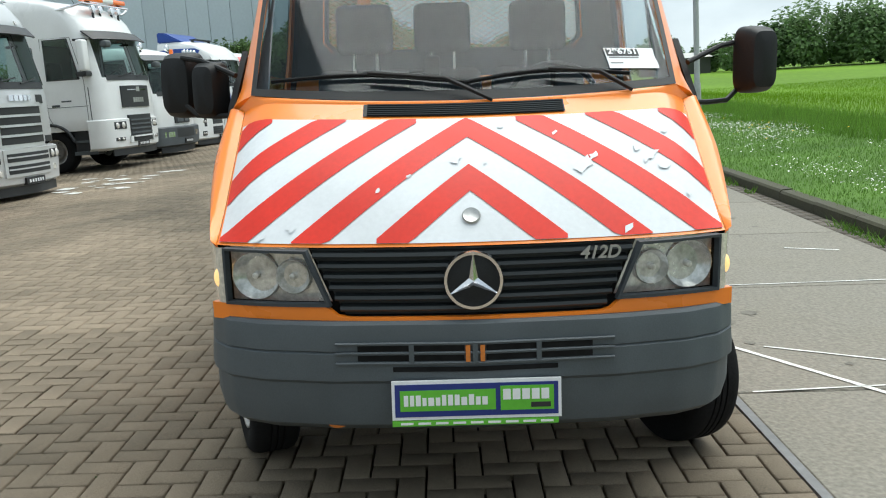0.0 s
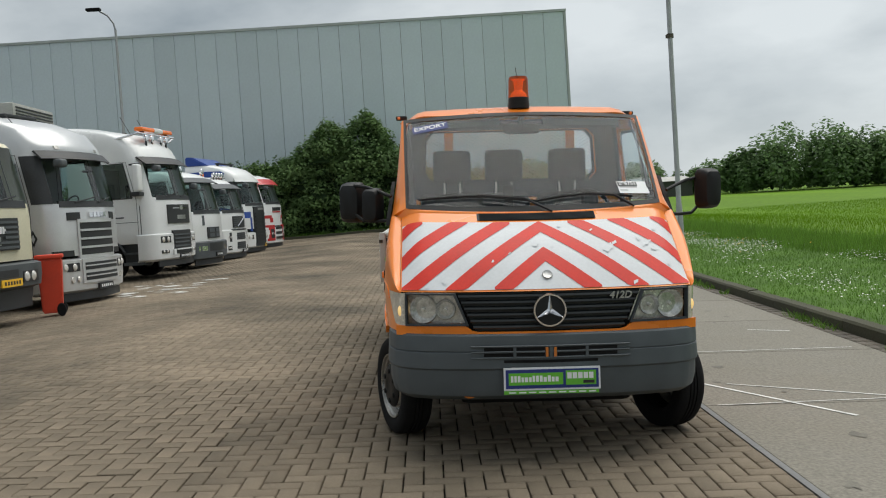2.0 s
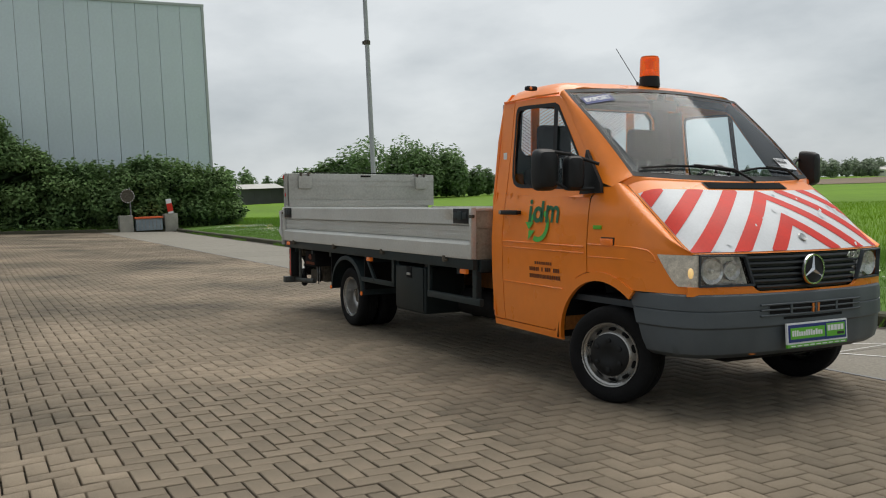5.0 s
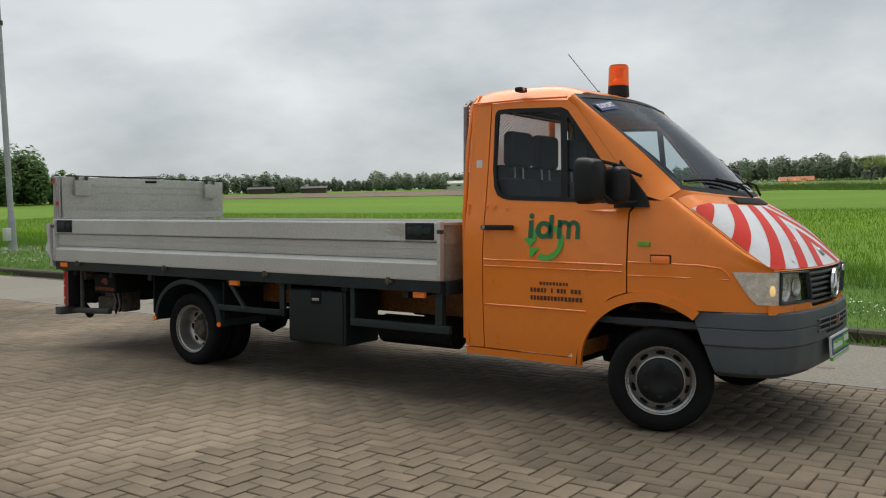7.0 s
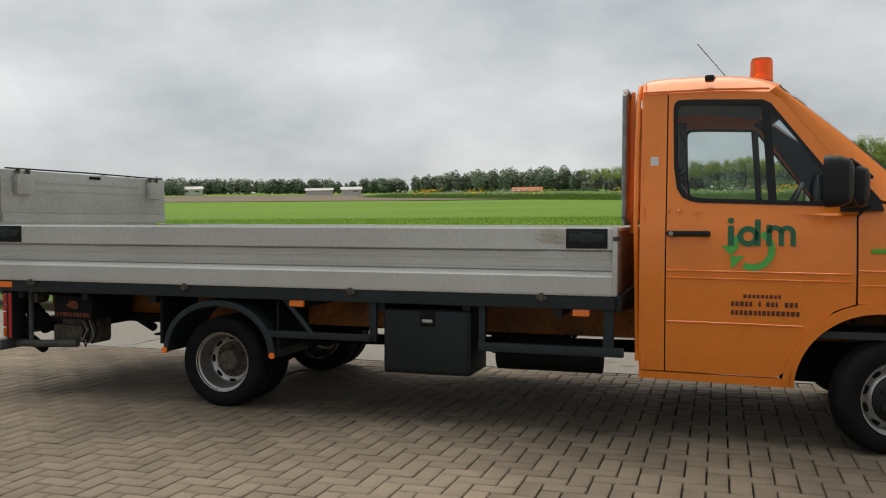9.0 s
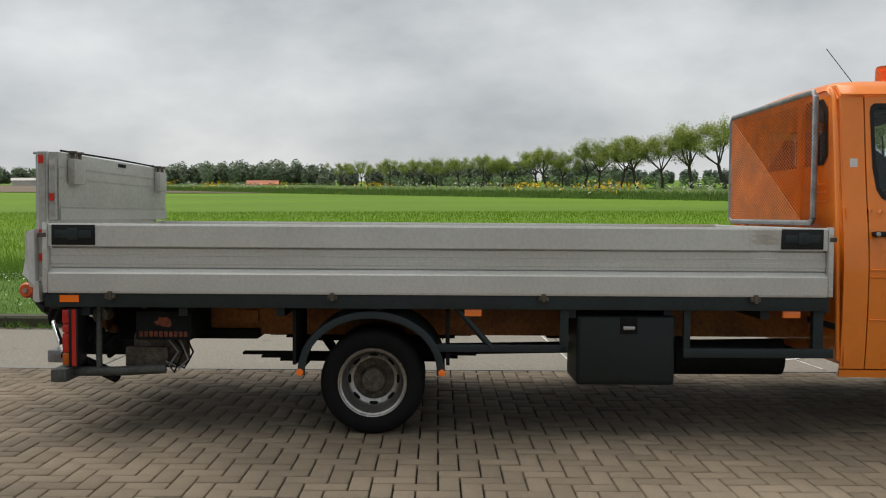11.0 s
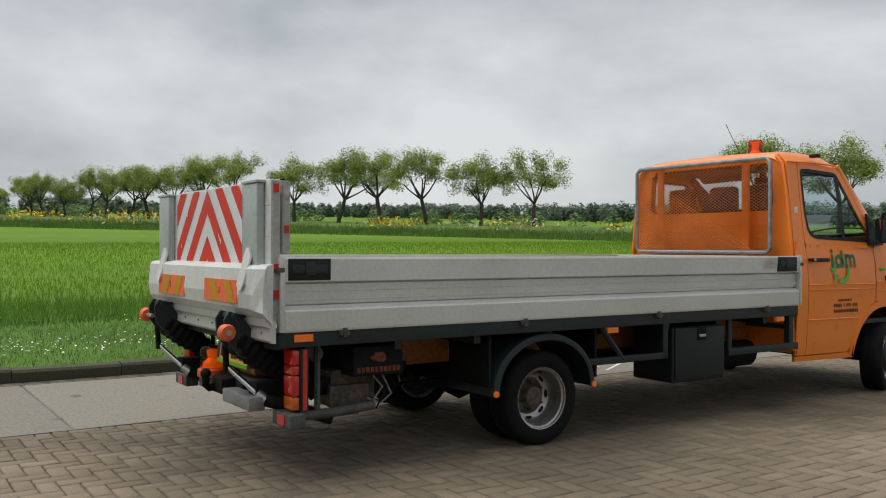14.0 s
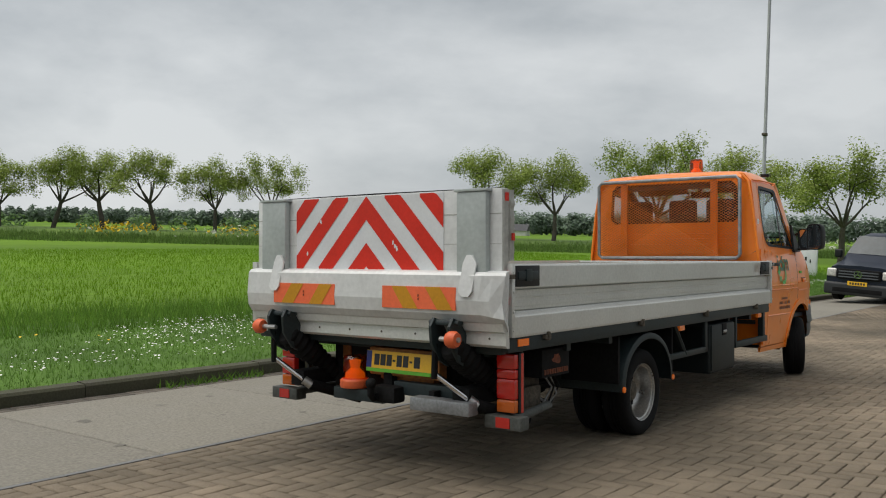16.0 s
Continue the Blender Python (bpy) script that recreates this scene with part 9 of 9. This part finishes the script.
def brick_mesh(name, a, chamfer, rnd):
    """Bricks with a top face, chamfered edges and sides."""
    n = len(a)
    x0, y0, x1, y1 = (a[:, k] for k in range(4))
    cx, cy = (x0 + x1) / 2, (y0 + y1) / 2
    lift = rnd.normal(0, 0.0009, n)
    tx, ty = rnd.normal(0, 0.0035, n), rnd.normal(0, 0.0035, n)
    base = np.where(cx > -4, -0.04 * cx, 0.16 - 0.03 * (-4 - np.maximum(cx, -7.5))) + 0.0097 * (np.clip(cy, -40, 48) - 6)
    slope = np.where(cx > -4, -0.04, np.where(cx > -7.5, 0.03, 0.0))

    def loop(inset, drop):
        xs = np.stack([x0 + inset, x1 - inset, x1 - inset, x0 + inset], 1)
        ys_ = np.stack([y0 + inset, y0 + inset, y1 - inset, y1 - inset], 1)
        z = base[:, None] + (xs - cx[:, None]) * (slope + tx)[:, None] + (ys_ - cy[:, None]) * (0.0097 + ty)[:, None] + lift[:, None] - drop
        return np.stack([xs, ys_, z], 2)

    loops = [loop(J, 0.035), loop(J, 0.004), loop(J + 0.004, 0.0)] if chamfer else [loop(J, 0.03), loop(J, 0.0)]
    m = len(loops)
    verts = np.concatenate(loops, 1).reshape(-1, 3)
    off = np.arange(n)[:, None] * (4 * m)
    faces = [off + np.array([[4 * m - 4, 4 * m - 3, 4 * m - 2, 4 * m - 1]])]
    for q in range(m - 1):
        for k in range(4):
            j = (k + 1) % 4
            faces.append(off + np.array([[4 * q + k, 4 * q + j, 4 * q + 4 + j, 4 * q + 4 + k]]))
    f = np.concatenate(faces, 0).astype(np.int32)
    me = bpy.data.meshes.new(name)
    me.vertices.add(len(verts))
    me.vertices.foreach_set("co", verts.astype(np.float32).reshape(-1))
    me.loops.add(f.size)
    me.loops.foreach_set("vertex_index", f.reshape(-1))
    me.polygons.add(len(f))
    me.polygons.foreach_set("loop_start", np.arange(0, f.size, 4, dtype=np.int32))
    me.polygons.foreach_set("loop_total", np.full(len(f), 4, np.int32))
    me.update()
    return me


pavement = tagged(new("pavement"), "brown-grey concrete bricks laid in herringbone, moss in joints", "pavement", kind="structure")
rnd = np.random.default_rng(71)
everything = herringbone(-26, 1.173, -16, 43.2)
cx, cy = (everything[:, 0] + everything[:, 2]) / 2, (everything[:, 1] + everything[:, 3]) / 2
near = (cx > -3.9) & (cx < -2.0) & (cy > 1.6) & (cy < 5.2)
near &= np.cumsum(near) <= 290
mid = (cx > -9) & (cy < 17) & (cy > -6) & ~near
ob = link("joined_bricks", brick_mesh("joined_bricks", everything[mid], True, rnd), pavement, "", (BRICK,), False)
tagged(ob, kind="stuff")
ob = link("joined_bricks", brick_mesh("joined_bricks", everything[~mid & ~near], False, rnd), pavement, "", (BRICK,), False)
tagged(ob, kind="stuff")
shapes = {}
for a in everything[near]:
    flat = (a[2] - a[0]) > (a[3] - a[1])
    if flat not in shapes:
        w, h = (2 * W_, W_) if flat else (W_, 2 * W_)
        bm = bmesh.new()
        box(bm, (-w / 2 + J, -h / 2 + J, -0.035), (w / 2 - J, h / 2 - J, 0.0))
        bmesh.ops.bevel(bm, geom=[e for e in bm.edges if all(v.co.z > -0.01 for v in e.verts)], offset=0.004, segments=1, affect="EDGES")
        me = bpy.data.meshes.new("brick")
        bm.to_mesh(me)
        bm.free()
        me.materials.append(BRICK_ONE)
        shapes[flat] = me
    ob = new("brick", shapes[flat])
    x, y = float(a[0] + a[2]) / 2, float(a[1] + a[3]) / 2
    ob.matrix_basis = pose(x, y, yard_z(x, y) + float(rnd.normal(0, 0.0014)), 0.556 + float(rnd.normal(0, 0.35)), 2.29 + float(rnd.normal(0, 0.35)), 0)
    ob.parent = pavement
# moss and grit in the joints
MOSS = material("joint_moss", (0.045, 0.055, 0.018), 0.95, var=0.3, island=0.4)
n = 9000
mx, my = rnd.uniform(-9, 1.1, n), rnd.uniform(-5, 17, n)
mx, my = np.where(rnd.uniform(0, 1, n) < 0.5, np.round(mx / W_) * W_, mx), my
keep = np.array([noise.noise(Vector((a * 0.4, b * 0.4, 5))) for a, b in zip(mx, my)]) + rnd.uniform(-0.2, 0.2, n) > 0.12
mx, my = mx[keep], my[keep]
mp_ = np.stack([mx, my, [yard_z(a, b) - 0.012 for a, b in zip(mx, my)]], 1)
ob = link("joint_moss", flower_mesh("joint_moss", mp_ + np.array([0, 0, 0.008]), rnd.uniform(0.003, 0.008, len(mx))), pavement, "", (MOSS,), False)
tagged(ob, kind="stuff")
# pale paint spill by the trucks
SPILL = material("spilled_white_paint", (0.60, 0.60, 0.57), 0.8, var=0.2, blotch=4, grain=30)
bm = bmesh.new()
rs = random.Random(9)
for k in range(26):
    x, y = -6.2 + rs.uniform(-0.9, 0.9), 15.6 + rs.uniform(-1.6, 1.6)
    r0 = rs.uniform(0.04, 0.22)
    bm.faces.new([bm.verts.new((x + r0 * rs.uniform(0.5, 1.6) * math.cos(t), y + r0 * rs.uniform(0.4, 1.0) * math.sin(t), yard_z(x, y) + 0.009)) for t in np.linspace(0, 5.5, 9)])
tagged(part("paint_spill", bm, SPILL, core=(0, 0, -900)), "dried splashes of white paint on the bricks", "paint", kind="structure")

# concrete strip
SLAB = material("worn_concrete_slab", (0.31, 0.29, 0.245), 0.85, var=0.30, blotch=1.9, grain=45, bump=0.7, tint=(0.22, 0.205, 0.17), single=0.05, spec=0.3)
EDGE_STRIP = material("zinc_edge_strip", (0.17, 0.17, 0.17), 0.6, 0.3, var=0.15, blotch=3, grain=30)
strip_ob = tagged(new("concrete_strip"), "worn pale concrete slabs with narrow joints beside the kerb", "pavement", kind="structure")
LEFT = 1.175
y0 = -26.95
while y0 < 43:
    y1 = y0 + 2.05
    bm = bmesh.new()
    j = 0.008
    cor = [(LEFT + 0.045, y0 + j), (kerb_x(y0) - 0.21, y0 + j), (kerb_x(y1) - 0.21, y1 - j), (LEFT + 0.045, y1 - j)]
    c_ = Vector((sum(p[0] for p in cor) / 4, sum(p[1] for p in cor) / 4, 0))
    c_.z = yard_z(c_.x, c_.y)
    prism(bm, cor, lambda x, y: Vector((x, y, yard_z(x, y) - 0.08)) - c_, lambda x, y: Vector((x, y, yard_z(x, y) + 0.001)) - c_)
    bmesh.ops.bevel(bm, geom=[e for e in bm.edges if all(v.co.z > -0.06 for v in e.verts) and all((v.co + c_).z > yard_z((v.co + c_).x, (v.co + c_).y) - 0.02 for v in e.verts)], offset=0.006, segments=1, affect="EDGES")
    ob = part("slab", bm, SLAB, strip_ob)
    ob.location = c_
    y0 = y1
bm = bmesh.new()
prism(bm, [(LEFT, -27), (LEFT + 0.04, -27), (LEFT + 0.04, 43), (LEFT, 43)], lambda x, y: Vector((x, y, yard_z(x, y) - 0.06)), lambda x, y: Vector((x, y, yard_z(x, y) + 0.003)))
part("edge_strip", bm, EDGE_STRIP, strip_ob)
joint_rows = [[Vector((LEFT + 0.03, y, yard_z(LEFT, y) - 0.008)), Vector((kerb_x(y), y, yard_z(kerb_x(y), y) - 0.012))] for y in np.arange(-27, 43.5, 2)]
part("joint_bed", grid(bmesh.new(), joint_rows), material("joint_filler", (0.13, 0.135, 0.135), 0.8, var=0.3, blotch=2, grain=30), strip_ob)
LINE = material("worn_white_line", (0.66, 0.66, 0.63), 0.8, var=0.25, blotch=7, grain=60)


def painted(a, b, w):
    a, b = Vector(a), Vector(b)
    d = (b - a).normalized()
    nrm = Vector((-d.y, d.x)) * w / 2
    rl = random.Random(int(a.x * 1000))
    rows = []
    for k in range(15):
        p = a.lerp(b, k / 14)
        e = rl.uniform(0.75, 1.1)
        rows.append([Vector((q.x, q.y, yard_z(q.x, q.y) + 0.0055)) for q in (p + nrm * e, p - nrm * rl.uniform(0.75, 1.1))])
    return tagged(part("line_marking", grid(bmesh.new(), rows), LINE, core=(0, 0, -900)), "worn white painted line on the concrete", "line marking", kind="structure")


painted((1.37, 4.60), (2.10, 3.41), 0.035)
painted((1.60, 4.49), (2.735, 3.885), 0.022)
painted((2.75, 7.2), (3.15, 7.05), 0.03)
painted((1.3, 5.9), (3.3, 5.97), 0.02)
painted((1.3, 3.80), (2.9, 3.90), 0.016)
# gutter bricks
GUT = material("dark_gutter_brick", (0.12, 0.105, 0.085), 0.9, var=0.25, blotch=2, grain=120, bump=0.3, island=0.25)
quad = []
for y in np.arange(-26, 43, 0.215):
    for k in range(2):
        xk = kerb_x(y) - 0.205 + 0.10 * k
        quad.append((xk, y, xk + 0.10, y + 0.215))
gutter = tagged(new("gutter"), "two rows of dark dirty bricks along the kerb", "gutter", kind="structure")
ob = link("gutter_brick", brick_mesh("gutter_brick", np.array(quad), False, rnd), gutter, "", (GUT,), False)
tagged(ob, kind="stuff")
# kerb
KERB = material("mossy_kerb_concrete", (0.085, 0.08, 0.052), 0.9, var=0.3, blotch=2.2, grain=60, bump=0.4, tint=(0.065, 0.066, 0.036), single=0.12)
kerb = tagged(new("kerb"), "dark mossy concrete kerb stones edging the verge", "kerb", kind="structure")
for y in np.arange(-28, 43, 1.0):
    bm = bmesh.new()
    a, b = kerb_x(y), kerb_x(y + 1)
    z0, z1 = yard_z(a, y), yard_z(b, y + 1)
    g = 0.004
    pts = [(0.0, -0.1), (0.0, 0.10), (0.02, 0.125), (0.15, 0.13), (0.15, -0.1)]
    f0 = lambda u, v: Vector((0 + u, g, v))
    f1 = lambda u, v: Vector((b - a + u, 1.0 - g, v + z1 - z0))
    prism(bm, pts, f0, f1)
    ob = part("kerb_stone", bm, KERB, kerb)
    ob.location = (a, y, z0 + float(rnd.normal(0, 0.003)))
bm = bmesh.new()
for x in np.arange(-13, 7, 1.0):
    z = yard_z(x, 43.3)
    box(bm, (x + 0.005, 43.22, z - 0.1), (x + 0.995, 43.37, z + 0.13), 0.012, 1)
part("back_kerb_stone", bm, KERB, kerb)
# weeds growing out of the gutter
n = 8000
wy = rnd.uniform(-20, 40, n)
keep = np.array([noise.noise(Vector((v * 0.9, 2.5, 0))) for v in wy]) > 0.02
wy = wy[keep]
wx = np.array([kerb_x(v) for v in wy]) - rnd.uniform(0.0, 0.16, len(wy)) ** 1.0
wz = np.array([yard_z(a, b) for a, b in zip(wx, wy)])
ob = link("gutter_weeds", blade_mesh("gutter_weeds", np.stack([wx, wy, wz], 1), rnd.uniform(0.03, 0.14, len(wy)), rnd.uniform(0.008, 0.022, len(wy)), rnd, 0.8), None, "", (BLADE,), False)
tagged(ob, "small weeds in the gutter below the kerb", "weeds", kind="stuff")

# dark stains and a few cracks in the concrete
STAIN = material("dark_concrete_stain", (0.17, 0.16, 0.135), 0.8, var=0.25, blotch=6, grain=90, spec=0.3)
rs = random.Random(14)
bm = bmesh.new()
for k in range(60):
    y = rs.uniform(-6, 16)
    x = rs.uniform(LEFT + 0.2, kerb_x(y) - 0.4)
    r0 = rs.uniform(0.012, 0.06)
    bm.faces.new([bm.verts.new((x + r0 * rs.uniform(0.5, 1.3) * math.cos(t), y + r0 * rs.uniform(0.5, 1.8) * math.sin(t), yard_z(x, y) + 0.0045)) for t in np.linspace(0, 5.6, 10)])
for x, y, dx, dy in ((2.2, -3.4, 1.0, 1.5),):
    pts = [(x + dx * k / 9 + rs.uniform(-0.04, 0.04), y + dy * k / 9 + rs.uniform(-0.05, 0.05)) for k in range(10)]
    for a, b in zip(pts, pts[1:]):
        n_ = Vector((-(b[1] - a[1]), b[0] - a[0], 0)).normalized() * 0.006
        bm.faces.new([bm.verts.new(Vector((p[0], p[1], yard_z(p[0], p[1]) + 0.0045)) + q) for p, q in ((a, -n_), (b, -n_), (b, n_), (a, n_))])
ob = part("oil_stain", bm, STAIN, strip_ob, core=(0, 0, -900))
tagged(ob, kind="stuff")
